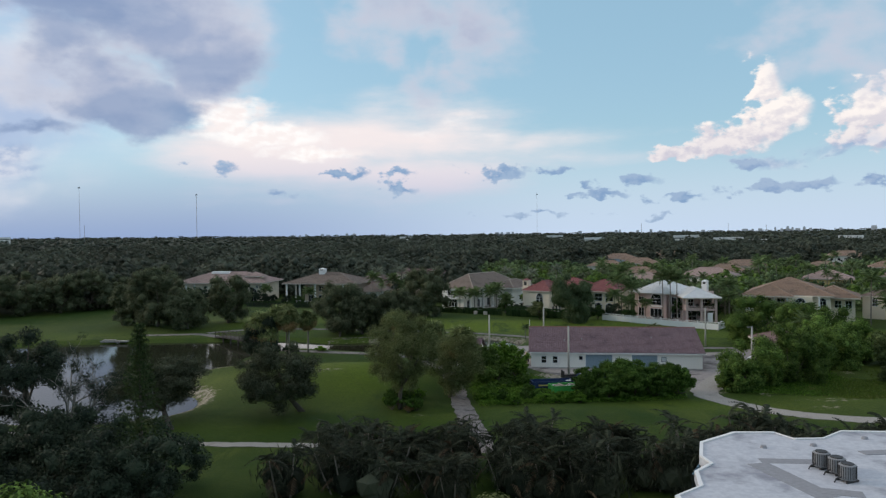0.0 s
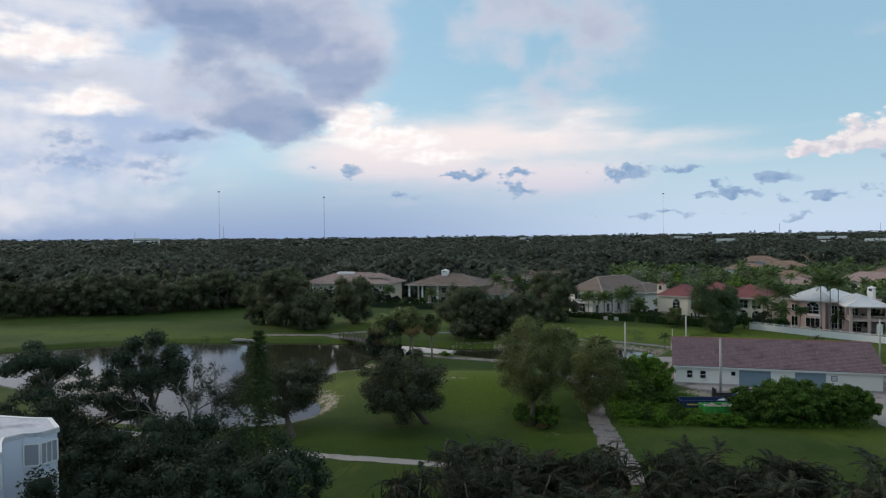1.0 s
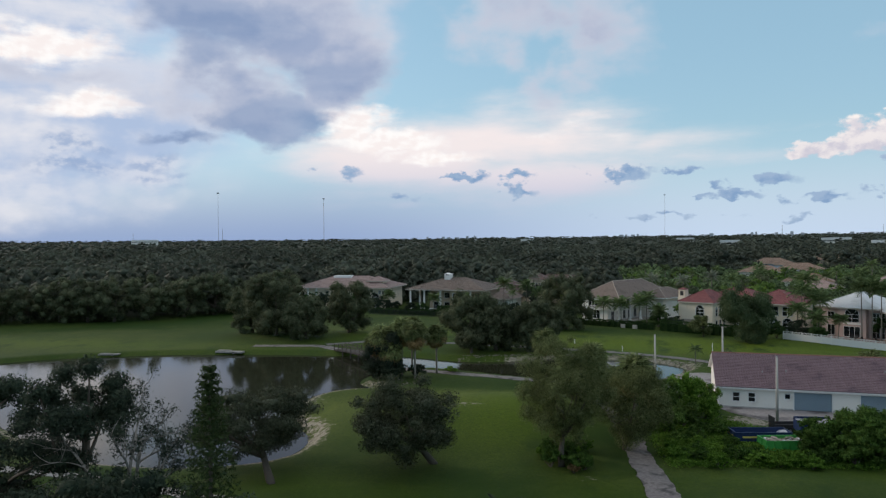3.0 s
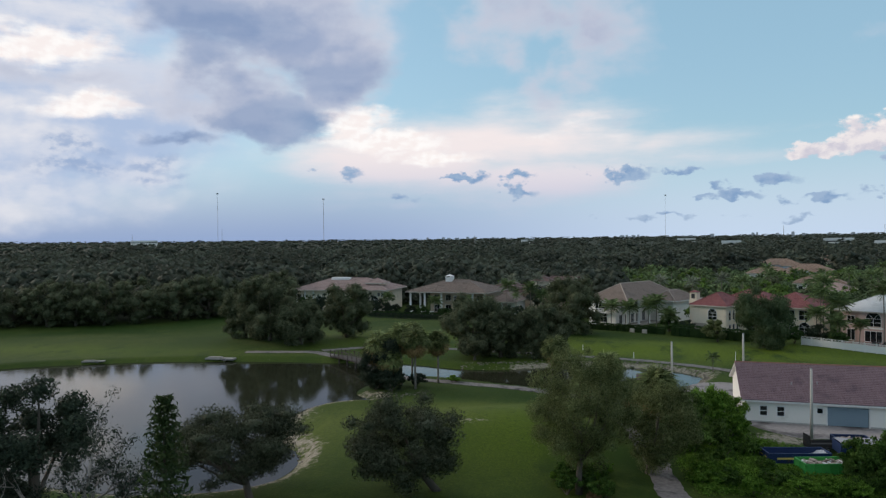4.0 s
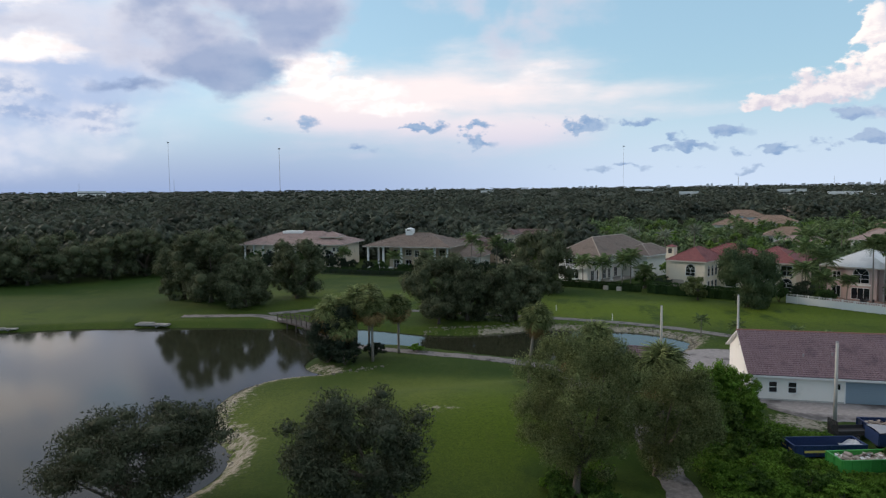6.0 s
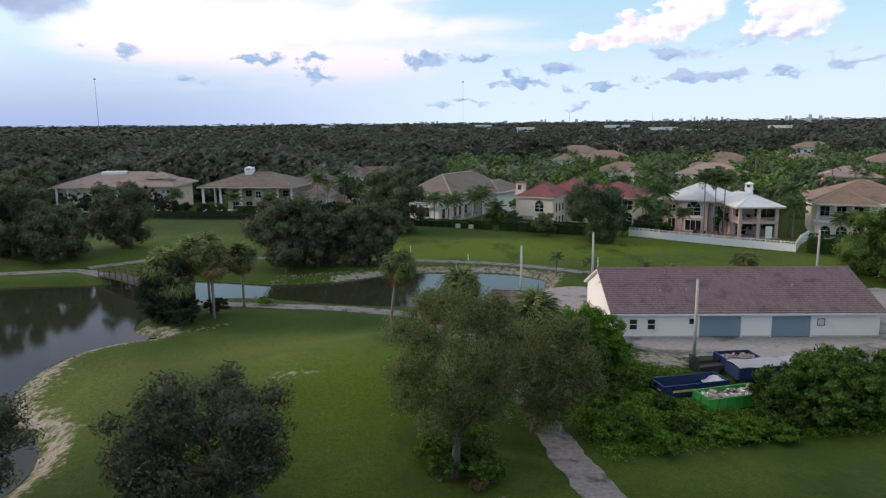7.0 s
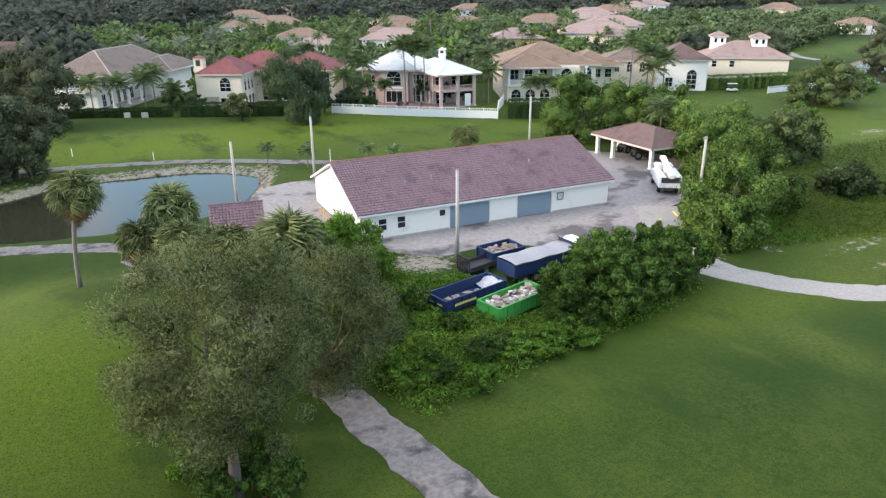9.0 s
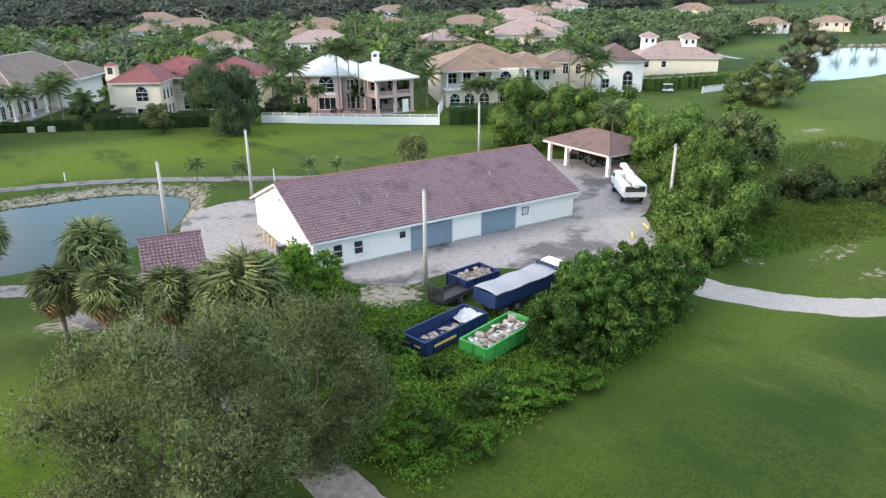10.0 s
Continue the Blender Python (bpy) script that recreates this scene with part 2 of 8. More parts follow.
def surface(name, main, second, stain=None, fine=12.0, coarse=0.6, rough=0.8, bump=0.15, metal=0.0, stain_range=(0.55, 0.75), stretch=None, spec=0.3):
    """A worn surface: two tones mixed by fine grain, stains at a larger size, a little relief."""
    m, t, b = shader(name)
    g, c = grain(t, fine, stretch=stretch), grain(t, coarse, stretch=stretch)
    colour = link_mix(t, spread(t, g, 0.3, 0.7), main, second)
    if stain:
        colour = link_mix(t, spread(t, c, *stain_range), colour, stain)
    t.links.new(colour, b.inputs["Base Color"])
    b.inputs["Roughness"].default_value, b.inputs["Metallic"].default_value = rough, metal
    b.inputs["Specular IOR Level"].default_value = spec
    if bump:
        n = t.nodes.new("ShaderNodeBump")
        n.inputs["Strength"].default_value, n.inputs["Distance"].default_value = bump, 0.02
        t.links.new(g, n.inputs["Height"])
        t.links.new(n.outputs[0], b.inputs["Normal"])
    return m


def foliage(name, dark, light, tip=None, clear=0.25, vary=0.5, tint=False):
    """Leaves: each leaf its own tone, each plant its own shade, clumps in patches; some light passes through."""
    m, t, b = shader(name)
    leaf = t.nodes.new("ShaderNodeNewGeometry").outputs["Random Per Island"]
    colour = link_mix(t, leaf, dark, light)
    if tip:
        colour = link_mix(t, spread(t, grain(t, 0.55, 3.0), 0.56, 0.74), colour, tip)
    if tint:
        at = t.nodes.new("ShaderNodeAttribute")
        at.attribute_name = "tint"
        shade = at.outputs["Fac"]
    else:
        shade = t.nodes.new("ShaderNodeObjectInfo").outputs["Random"]
    r = t.nodes.new("ShaderNodeMapRange")
    t.links.new(shade, r.inputs[0])
    r.inputs[3].default_value, r.inputs[4].default_value = 1.0 - vary / 2, 1.0 + vary / 2
    s = t.nodes.new("ShaderNodeVectorMath")
    s.operation = "SCALE"
    t.links.new(colour, s.inputs[0])
    t.links.new(r.outputs[0], s.inputs[3])
    t.links.new(s.outputs[0], b.inputs["Base Color"])
    b.inputs["Roughness"].default_value, b.inputs["Specular IOR Level"].default_value = 0.65, 0.1
    rough = t.nodes.new("ShaderNodeBump")
    rough.inputs["Strength"].default_value, rough.inputs["Distance"].default_value = 0.9, 0.25
    t.links.new(grain(t, 2.6, 4.0, 0.65), rough.inputs["Height"])
    t.links.new(rough.outputs[0], b.inputs["Normal"])
    tr = t.nodes.new("ShaderNodeBsdfTranslucent")
    t.links.new(s.outputs[0], tr.inputs[0])
    mx = t.nodes.new("ShaderNodeMixShader")
    mx.inputs[0].default_value = clear
    t.links.new(b.outputs[0], mx.inputs[1])
    t.links.new(tr.outputs[0], mx.inputs[2])
    t.links.new(mx.outputs[0], t.nodes["Material Output"].inputs[0])
    return m


def tiles(name, main, second, stain, across=0.3, rough=0.75):
    """Clay roof tiles: the wave of the barrels across the slope, tone by tile, mould and fading in patches."""
    m, t, b = shader(name)
    uv = t.nodes.new("ShaderNodeUVMap").outputs[0]
    w = t.nodes.new("ShaderNodeTexWave")
    w.bands_direction, w.wave_profile = "X", "SIN"
    w.inputs["Scale"].default_value = 0.31416 / across
    t.links.new(uv, w.inputs[0])
    saw = t.nodes.new("ShaderNodeTexWave")
    saw.bands_direction, saw.wave_profile = "Y", "SAW"
    saw.inputs["Scale"].default_value = 0.31416 / 0.36
    t.links.new(uv, saw.inputs[0])
    br = t.nodes.new("ShaderNodeTexVoronoi")
    mp = t.nodes.new("ShaderNodeMapping")
    mp.inputs["Scale"].default_value = (1 / across, 1 / 0.36, 1)
    t.links.new(uv, mp.inputs[0])
    t.links.new(mp.outputs[0], br.inputs[0])
    br.inputs["Scale"].default_value, br.inputs["Randomness"].default_value = 1.0, 0.15
    colour = link_mix(t, br.outputs["Color"], main, second)
    colour = link_mix(t, spread(t, grain(t, 0.5), 0.48, 0.72), colour, stain)
    t.links.new(colour, b.inputs["Base Color"])
    b.inputs["Roughness"].default_value, b.inputs["Specular IOR Level"].default_value = rough, 0.3
    add = t.nodes.new("ShaderNodeMath")
    t.links.new(w.outputs[1], add.inputs[0])
    t.links.new(saw.outputs[1], add.inputs[1])
    n = t.nodes.new("ShaderNodeBump")
    n.inputs["Strength"].default_value, n.inputs["Distance"].default_value = 0.7, 0.05
    t.links.new(add.outputs[0], n.inputs["Height"])
    t.links.new(n.outputs[0], b.inputs["Normal"])
    return m


def grass_ground():
    """Mown turf with dry and lush patches that also hold painted light, mowing bands, and bare sand where the ground
    carries it.
    """
    m, t, b = shader("turf")
    fine, mid, wide = grain(t, 3.2, 8.0, 0.72), grain(t, 0.22, 6.0, 0.65), grain(t, 0.045, 5.0, 0.65)
    colour = link_mix(t, spread(t, fine, 0.3, 0.7), (0.0275, 0.0482, 0.0054), (0.0584, 0.0877, 0.0108))
    colour = link_mix(t, spread(t, mid, 0.45, 0.75), colour, (0.0601, 0.0860, 0.0117))
    colour = link_mix(t, spread(t, wide, 0.44, 0.60), colour, (0.0225, 0.0516, 0.0036))
    colour = link_mix(t, spread(t, grain(t, 0.9, 8.0, 0.75), 0.48, 0.72), colour, (0.0234, 0.0499, 0.0045))
    # Greener grass, with the bright light on the mounds put into its colour.
    lush_lit = t.nodes.new("ShaderNodeAttribute")
    lush_lit.attribute_name = "lush_lit"
    colour = link_mix(t, lush_lit.outputs["Fac"], colour, link_mix(t, spread(t, fine, 0.25, 0.75), (0.0774, 0.1197, 0.0060), (0.1290, 0.1805, 0.0110)))
    colour = link_mix(t, spread(t, grain(t, 0.16, 7.0, 0.7, stretch=(1.0, 0.5, 1.0)), 0.50, 0.68), colour, (0.030, 0.058, 0.0060))
    colour = link_mix(t, spread(t, grain(t, 11.0, 4.0, 0.7), 0.46, 0.68), colour, (0.0167, 0.0378, 0.0054))
    colour = link_mix(t, spread(t, grain(t, 0.35, 7.0, 0.75, stretch=(1.0, 0.16, 1.0)), 0.56, 0.74), colour, (0.0651, 0.0894, 0.0120))
    colour = link_mix(t, spread(t, grain(t, 1.9, 6.0, 0.8), 0.62, 0.74), colour, (0.0934, 0.0929, 0.0271))
    colour = link_mix(t, spread(t, grain(t, 0.5, 6.0, 0.7), 0.66, 0.80), colour, (0.1335, 0.1161, 0.0361))
    # Yellower grass, which also paints the lit parts of the lawn.
    dry = t.nodes.new("ShaderNodeAttribute")
    dry.attribute_name = "dry"
    half = t.nodes.new("ShaderNodeMath")
    half.operation = "MULTIPLY"
    t.links.new(dry.outputs["Fac"], half.inputs[0])
    t.links.new(spread(t, fine, 0.2, 0.75), half.inputs[1])
    colour = link_mix(t, half.outputs[0], colour, (0.1251, 0.1479, 0.0241))
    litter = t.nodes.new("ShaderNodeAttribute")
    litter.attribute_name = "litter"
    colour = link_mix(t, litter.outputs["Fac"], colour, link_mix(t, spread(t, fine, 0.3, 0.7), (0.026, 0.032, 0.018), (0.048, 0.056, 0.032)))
    at = t.nodes.new("ShaderNodeAttribute")
    at.attribute_name = "bare"
    edge = t.nodes.new("ShaderNodeMath")
    edge.operation = "MULTIPLY_ADD"
    t.links.new(grain(t, 1.3, 6.0, 0.7), edge.inputs[0])
    edge.inputs[1].default_value = 1.6
    t.links.new(at.outputs["Fac"], edge.inputs[2])
    sand = link_mix(t, spread(t, fine, 0.35, 0.65), (0.36, 0.32, 0.25), (0.20, 0.17, 0.12))
    colour = link_mix(t, spread(t, edge.outputs[0], 1.15, 1.45), colour, sand)
    t.links.new(colour, b.inputs["Base Color"])
    b.inputs["Roughness"].default_value, b.inputs["Specular IOR Level"].default_value = 0.9, 0.15
    n = t.nodes.new("ShaderNodeBump")
    n.inputs["Strength"].default_value, n.inputs["Distance"].default_value = 0.5, 0.12
    t.links.new(fine, n.inputs["Height"])
    t.links.new(n.outputs[0], b.inputs["Normal"])
    return m


def water_surface():
    m, t, b = shader("lake_water")
    b.inputs["Base Color"].default_value = (0.026, 0.028, 0.016, 1)
    b.inputs["Roughness"].default_value, b.inputs["IOR"].default_value, b.inputs["Specular IOR Level"].default_value = 0.07, 1.33, 0.3
    n = t.nodes.new("ShaderNodeBump")
    n.inputs["Strength"].default_value, n.inputs["Distance"].default_value = 0.08, 0.04
    t.links.new(grain(t, 1.4, 4.0, 0.55), n.inputs["Height"])
    t.links.new(n.outputs[0], b.inputs["Normal"])
    return m


def glass_pane(name="window_glass", tone=(0.012, 0.016, 0.02)):
    m, t, b = shader(name)
    b.inputs["Base Color"].default_value = (*tone, 1)
    b.inputs["Roughness"].default_value, b.inputs["Specular IOR Level"].default_value = 0.05, 0.6
    return m


TURF, WATER, GLASS = grass_ground(), water_surface(), glass_pane()
CONCRETE = surface("old_concrete", (0.315, 0.288, 0.270), (0.235, 0.214, 0.202), (0.11, 0.098, 0.092), 2.0, 0.16, 0.9, 0.1, stain_range=(0.5, 0.62))
ASPHALT_PATH = surface("cart_path", (0.24, 0.215, 0.20), (0.15, 0.135, 0.125), (0.07, 0.065, 0.06), 3.0, 0.5, 0.92, 0.5, stain_range=(0.52, 0.66))
PALE_PATH = surface("pale_concrete", (0.36, 0.335, 0.30), (0.28, 0.26, 0.23), (0.17, 0.155, 0.135), 5.0, 0.4, 0.9, 0.3)
STUCCO_WHITE = surface("white_stucco", (0.84, 0.805, 0.735), (0.79, 0.755, 0.69), (0.66, 0.62, 0.55), 20.0, 0.35, 0.85, 0.2, stain_range=(0.58, 0.8))
STUCCO_CREAM = surface("cream_stucco", (0.76, 0.655, 0.505), (0.70, 0.605, 0.465), (0.58, 0.50, 0.395), 16.0, 0.4, 0.85, 0.2)
STUCCO_PINK = surface("pink_stucco", (0.53, 0.40, 0.36), (0.48, 0.365, 0.33), (0.41, 0.32, 0.29), 16.0, 0.4, 0.85, 0.2)
STUCCO_BLUE = surface("pale_blue_stucco", (0.62, 0.67, 0.74), (0.57, 0.62, 0.69), (0.48, 0.52, 0.58), 16.0, 0.4, 0.85, 0.2)
STUCCO_TAN = surface("tan_stucco", (0.52, 0.42, 0.31), (0.47, 0.38, 0.28), (0.38, 0.31, 0.23), 16.0, 0.4, 0.85, 0.2)
STUCCO_YELLOW = surface("yellow_stucco", (0.68, 0.50, 0.22), (0.62, 0.45, 0.2), None, 16.0, 0.4, 0.85, 0.2)
TRIM_WHITE = surface("white_trim", (0.78, 0.77, 0.74), (0.72, 0.71, 0.68), None, 14.0, 0.5, 0.6, 0.1)
ROOF_SHED = tiles("purple_brown_tiles", (0.135, 0.085, 0.094), (0.240, 0.164, 0.174), (0.115, 0.077, 0.086), 0.33)
ROOF_RED = tiles("red_tiles", (0.20, 0.068, 0.066), (0.265, 0.098, 0.092), (0.155, 0.060, 0.058))
ROOF_TAN = tiles("tan_tiles", (0.240, 0.160, 0.112), (0.300, 0.205, 0.145), (0.175, 0.122, 0.092))
ROOF_BROWN = tiles("grey_brown_tiles", (0.19, 0.145, 0.115), (0.235, 0.18, 0.145), (0.14, 0.11, 0.09))
ROOF_DARK = tiles("dark_brown_tiles", (0.15, 0.095, 0.085), (0.19, 0.125, 0.11), (0.11, 0.075, 0.07))
ROOF_PINK = tiles("pink_clay_tiles", (0.33, 0.235, 0.205), (0.38, 0.28, 0.245), (0.26, 0.19, 0.17))
ROOF_WHITE = tiles("white_tiles", (0.72, 0.72, 0.70), (0.78, 0.78, 0.76), (0.64, 0.64, 0.62))
EAVE_TRIM = surface("cream_eave_trim", (0.56, 0.50, 0.43), (0.48, 0.43, 0.37), (0.36, 0.32, 0.28), 9.0, 0.7, 0.8, 0.1)
RIDGE_TAN = surface("ridge_clay_tan", (0.34, 0.235, 0.165), (0.28, 0.195, 0.14), None, 10.0, 0.5, 0.9, 0.2)
RIDGE_PALE = surface("ridge_mortar", (0.42, 0.36, 0.3), (0.34, 0.29, 0.24), None, 10.0, 0.5, 0.9, 0.2)
DOOR_BLUE = surface("grey_blue_paint", (0.24, 0.31, 0.36), (0.215, 0.285, 0.335), (0.18, 0.23, 0.27), 9.0, 0.5, 0.55, 0.1)
PAINT_BLUE = surface("navy_steel", (0.013, 0.030, 0.090), (0.022, 0.044, 0.115), (0.06, 0.05, 0.05), 8.0, 0.8, 0.5, 0.15, stain_range=(0.6, 0.75))
PAINT_GREEN = surface("green_steel", (0.05, 0.31, 0.06), (0.07, 0.37, 0.08), (0.05, 0.2, 0.06), 8.0, 0.8, 0.5, 0.15, stain_range=(0.62, 0.78))
PAINT_WHITE = surface("white_vehicle_paint", (0.78, 0.78, 0.77), (0.72, 0.72, 0.71), (0.5, 0.49, 0.46), 8.0, 0.9, 0.35, 0.05, stain_range=(0.62, 0.8), spec=0.5)
PAINT_YELLOW = surface("yellow_paint", (0.62, 0.50, 0.13), (0.55, 0.44, 0.12), (0.3, 0.25, 0.12), 9.0, 1.0, 0.6, 0.1)
RUBBER = surface("tyre_rubber", (0.02, 0.02, 0.02), (0.03, 0.03, 0.03), None, 20.0, 1.0, 0.85, 0.2)
STEEL_GREY = surface("grey_steel", (0.22, 0.22, 0.22), (0.29, 0.29, 0.29), (0.12, 0.1, 0.09), 12.0, 0.9, 0.5, 0.1, metal=0.4)
STEEL_DARK = surface("dark_steel", (0.03, 0.03, 0.032), (0.05, 0.048, 0.045), (0.09, 0.06, 0.045), 12.0, 0.9, 0.6, 0.1)
TARP = surface("grey_tarpaulin", (0.27, 0.27, 0.28), (0.33, 0.33, 0.34), (0.2, 0.2, 0.21), 5.0, 0.7, 0.65, 0.3)
POLE_CONCRETE = surface("pole_concrete", (0.46, 0.43, 0.38), (0.4, 0.38, 0.34), (0.3, 0.28, 0.25), 14.0, 0.7, 0.9, 0.2)
TIMBER = surface("weathered_timber", (0.055, 0.046, 0.042), (0.09, 0.078, 0.07), (0.05, 0.042, 0.038), 10.0, 0.8, 0.85, 0.3)
BARK = surface("bark", (0.085, 0.07, 0.055), (0.13, 0.11, 0.085), (0.05, 0.042, 0.035), 14.0, 1.0, 0.95, 0.5)
BARK_PALE = surface("bleached_wood", (0.32, 0.29, 0.25), (0.25, 0.22, 0.19), (0.17, 0.155, 0.13), 14.0, 1.0, 0.9, 0.4)
PALM_BARK = surface("palm_trunk", (0.24, 0.21, 0.175), (0.17, 0.15, 0.125), (0.11, 0.095, 0.08), 16.0, 1.2, 0.95, 0.5)
ROCK = surface("limestone", (0.20, 0.18, 0.14), (0.14, 0.125, 0.095), (0.08, 0.07, 0.05), 5.0, 0.8, 0.95, 0.4)
MEMBRANE = surface("white_roof_membrane", (0.54, 0.55, 0.57), (0.44, 0.45, 0.48), (0.25, 0.25, 0.28), 3.0, 0.35, 0.8, 0.15, stain_range=(0.5, 0.72))
MEMBRANE_GREY = surface("grey_roof_patch", (0.30, 0.30, 0.31), (0.25, 0.25, 0.26), None, 4.0, 0.5, 0.85, 0.1)
DEBRIS_A = surface("broken_board", (0.45, 0.38, 0.31), (0.36, 0.29, 0.23), (0.6, 0.58, 0.55), 6.0, 1.0, 0.9, 0.3)
DEBRIS_B = surface("mixed_rubble", (0.20, 0.15, 0.12), (0.29, 0.23, 0.19), (0.45, 0.42, 0.38), 6.0, 1.4, 0.9, 0.3)

OAK_LEAF = foliage("oak_leaves", (0.047, 0.060, 0.032), (0.154, 0.172, 0.093), (0.172, 0.18, 0.106), 0.3, 0.3)
OLIVE_LEAF = foliage("olive_grey_leaves", (0.042, 0.055, 0.019), (0.245, 0.285, 0.116), (0.255, 0.275, 0.125), 0.38, 0.1)
FICUS_LEAF = foliage("bright_green_leaves", (0.025, 0.055, 0.012), (0.182, 0.283, 0.062), (0.18, 0.25, 0.056), 0.25)
SHRUB_LEAF = foliage("shrub_leaves", (0.018, 0.044, 0.008), (0.130, 0.228, 0.046), (0.10, 0.16, 0.032))
DARK_LEAF = foliage("dark_green_leaves", (0.019, 0.031, 0.021), (0.064, 0.087, 0.053), (0.08, 0.10, 0.062))
WILLOW_LEAF = foliage("weeping_leaves", (0.036, 0.060, 0.027), (0.105, 0.140, 0.068), (0.123, 0.138, 0.065))
PINE_LEAF = foliage("pine_needles", (0.023, 0.045, 0.016), (0.065, 0.094, 0.031))
HEDGE_LEAF = foliage("hedge_leaves", (0.023, 0.053, 0.017), (0.070, 0.119, 0.036))
PALM_LEAF = foliage("palm_fronds", (0.034, 0.060, 0.022), (0.210, 0.282, 0.115), (0.165, 0.185, 0.078))
SABAL_LEAF = foliage("fan_palm_leaves", (0.033, 0.049, 0.017), (0.270, 0.312, 0.120), (0.29, 0.25, 0.09))
SILVER_PALM = foliage("silver_palm_fronds", (0.145, 0.169, 0.120), (0.290, 0.312, 0.228))
DARK_PALM = foliage("dark_palm_fronds", (0.022, 0.028, 0.018), (0.075, 0.086, 0.055))
DEAD_FROND = foliage("dead_fronds", (0.17, 0.11, 0.05), (0.36, 0.24, 0.11), None, 0.15)
# Darker copy of dead_fronds: the thicket's shade is put into the colour.
DARK_DEAD = foliage("shaded_dead_fronds", (0.035, 0.026, 0.016), (0.12, 0.085, 0.05), None, 0.1)
WEED = foliage("tall_weeds", (0.048, 0.108, 0.011), (0.205, 0.360, 0.052), (0.19, 0.26, 0.05))
FOREST_LEAF = foliage("forest_leaves", (0.058, 0.068, 0.050), (0.090, 0.104, 0.073), (0.110, 0.122, 0.084), tint=True, vary=0.7)
MEADOW_LEAF = foliage("meadow_shrub_leaves", (0.032, 0.054, 0.018), (0.150, 0.192, 0.068), (0.165, 0.190, 0.075))
MEADOW_GRASS = foliage("meadow_grass", (0.080, 0.120, 0.018), (0.170, 0.235, 0.045), (0.22, 0.22, 0.07))
# Lighter than forest_leaves: the eastern woods' brightness is put into the leaf colour.
GARDEN_WOOD = foliage("brightened_garden_canopy", (0.055, 0.090, 0.040), (0.180, 0.246, 0.109), (0.175, 0.215, 0.108), tint=True, vary=0.9)
OLIVE_DARK = foliage("grey_green_leaves", (0.034, 0.044, 0.025), (0.118, 0.134, 0.080), (0.14, 0.15, 0.098), 0.25, 0.3)


# ---- ground, lakes, paths ----
LAKE = [(-125, 112), (-120, 122), (-107, 129.5), (-100, 136), (-91, 139.5), (-80, 143.5), (-67.5, 145), (-56, 146), (-46.5, 145.4), (-38, 147), (-30, 144.8), (-24.4, 141.8),
        (-16.3, 141.8), (-10.2, 144.3), (-5.3, 147.5), (2, 146.5), (8.9, 145.5), (13.9, 140.5), (14.3, 137), (11.5, 132), (8.5, 127.6), (3, 125.8), (-2, 125.6), (-5.3, 126.5),
        (-10.4, 127.9), (-15.7, 130.4), (-23.3, 133.8), (-28.2, 134.5)]
LAKE += [(-31, 132), (-35.4, 128), (-35.8, 122.5), (-34, 119.2), (-31, 117.8), (-33.5, 116.8), (-36, 115.8), (-39.2, 112.3), (-39.5, 106), (-38, 98), (-32.5, 93.5), (-31.2, 88), (-32.8, 83), (-40, 80.3),
         (-46.5, 80.2), (-57, 82), (-65, 88.9), (-76, 95), (-86, 100), (-105, 106)]
EAST_LAKE = [(150, 138), (163, 134.5), (185, 132.5), (215, 130), (262, 138), (275, 160), (255, 178), (211, 168), (180, 160), (152, 148)]
WATER_LEVEL = -0.75


def smooth_ring(points, times=2):
    p = np.array(points, float)
    for _ in range(times):
        q = np.roll(p, -1, axis=0)
        p = np.stack([0.75 * p + 0.25 * q, 0.25 * p + 0.75 * q], 1).reshape(-1, 2)
    return p


def smooth_line(points, times=3):
    p = np.array(points, float)
    for _ in range(times):
        q = np.stack([0.75 * p[:-1] + 0.25 * p[1:], 0.25 * p[:-1] + 0.75 * p[1:]], 1).reshape(-1, 2)
        p = np.vstack([p[:1], q, p[-1:]])
    return p


lake_ring, east_ring = smooth_ring(LAKE) * K, smooth_ring(EAST_LAKE) * K


def shore_distance(xy, ring):
    """Distance to the shore line: positive on land, negative in the water."""
    a, b = ring, np.roll(ring, -1, axis=0)
    best = np.full(len(xy), 1e9)
    inside = np.zeros(len(xy), bool)
    for (ax, ay), (bx, by) in zip(a, b):
        dx, dy = bx - ax, by - ay
        s = np.clip(((xy[:, 0] - ax) * dx + (xy[:, 1] - ay) * dy) / (dx * dx + dy * dy + 1e-9), 0, 1)
        best = np.minimum(best, np.hypot(xy[:, 0] - ax - s * dx, xy[:, 1] - ay - s * dy))
        if abs(dy) > 1e-9:
            inside ^= ((ay > xy[:, 1]) != (by > xy[:, 1])) & (xy[:, 0] < dx * (xy[:, 1] - ay) / dy + ax)
    return np.where(inside, -best, best)


MOUNDS = [(-14, 99, 13, 9, 3.0), (-20, 90, 9, 8, 0.8), (-9, 109, 5, 4, 0.7), (-4, 94, 5, 5, 0.5), (-3, 103, 8, 7, 0.6), (17, 77, 12, 7, 0.9), (-62, 168, 14, 8, 0.9), (-38, 178, 16, 9, 0.8), (10, 166, 20, 7, 0.5), (62, 78, 14, 8, 0.7), (85, 105, 16, 10, 0.6)]


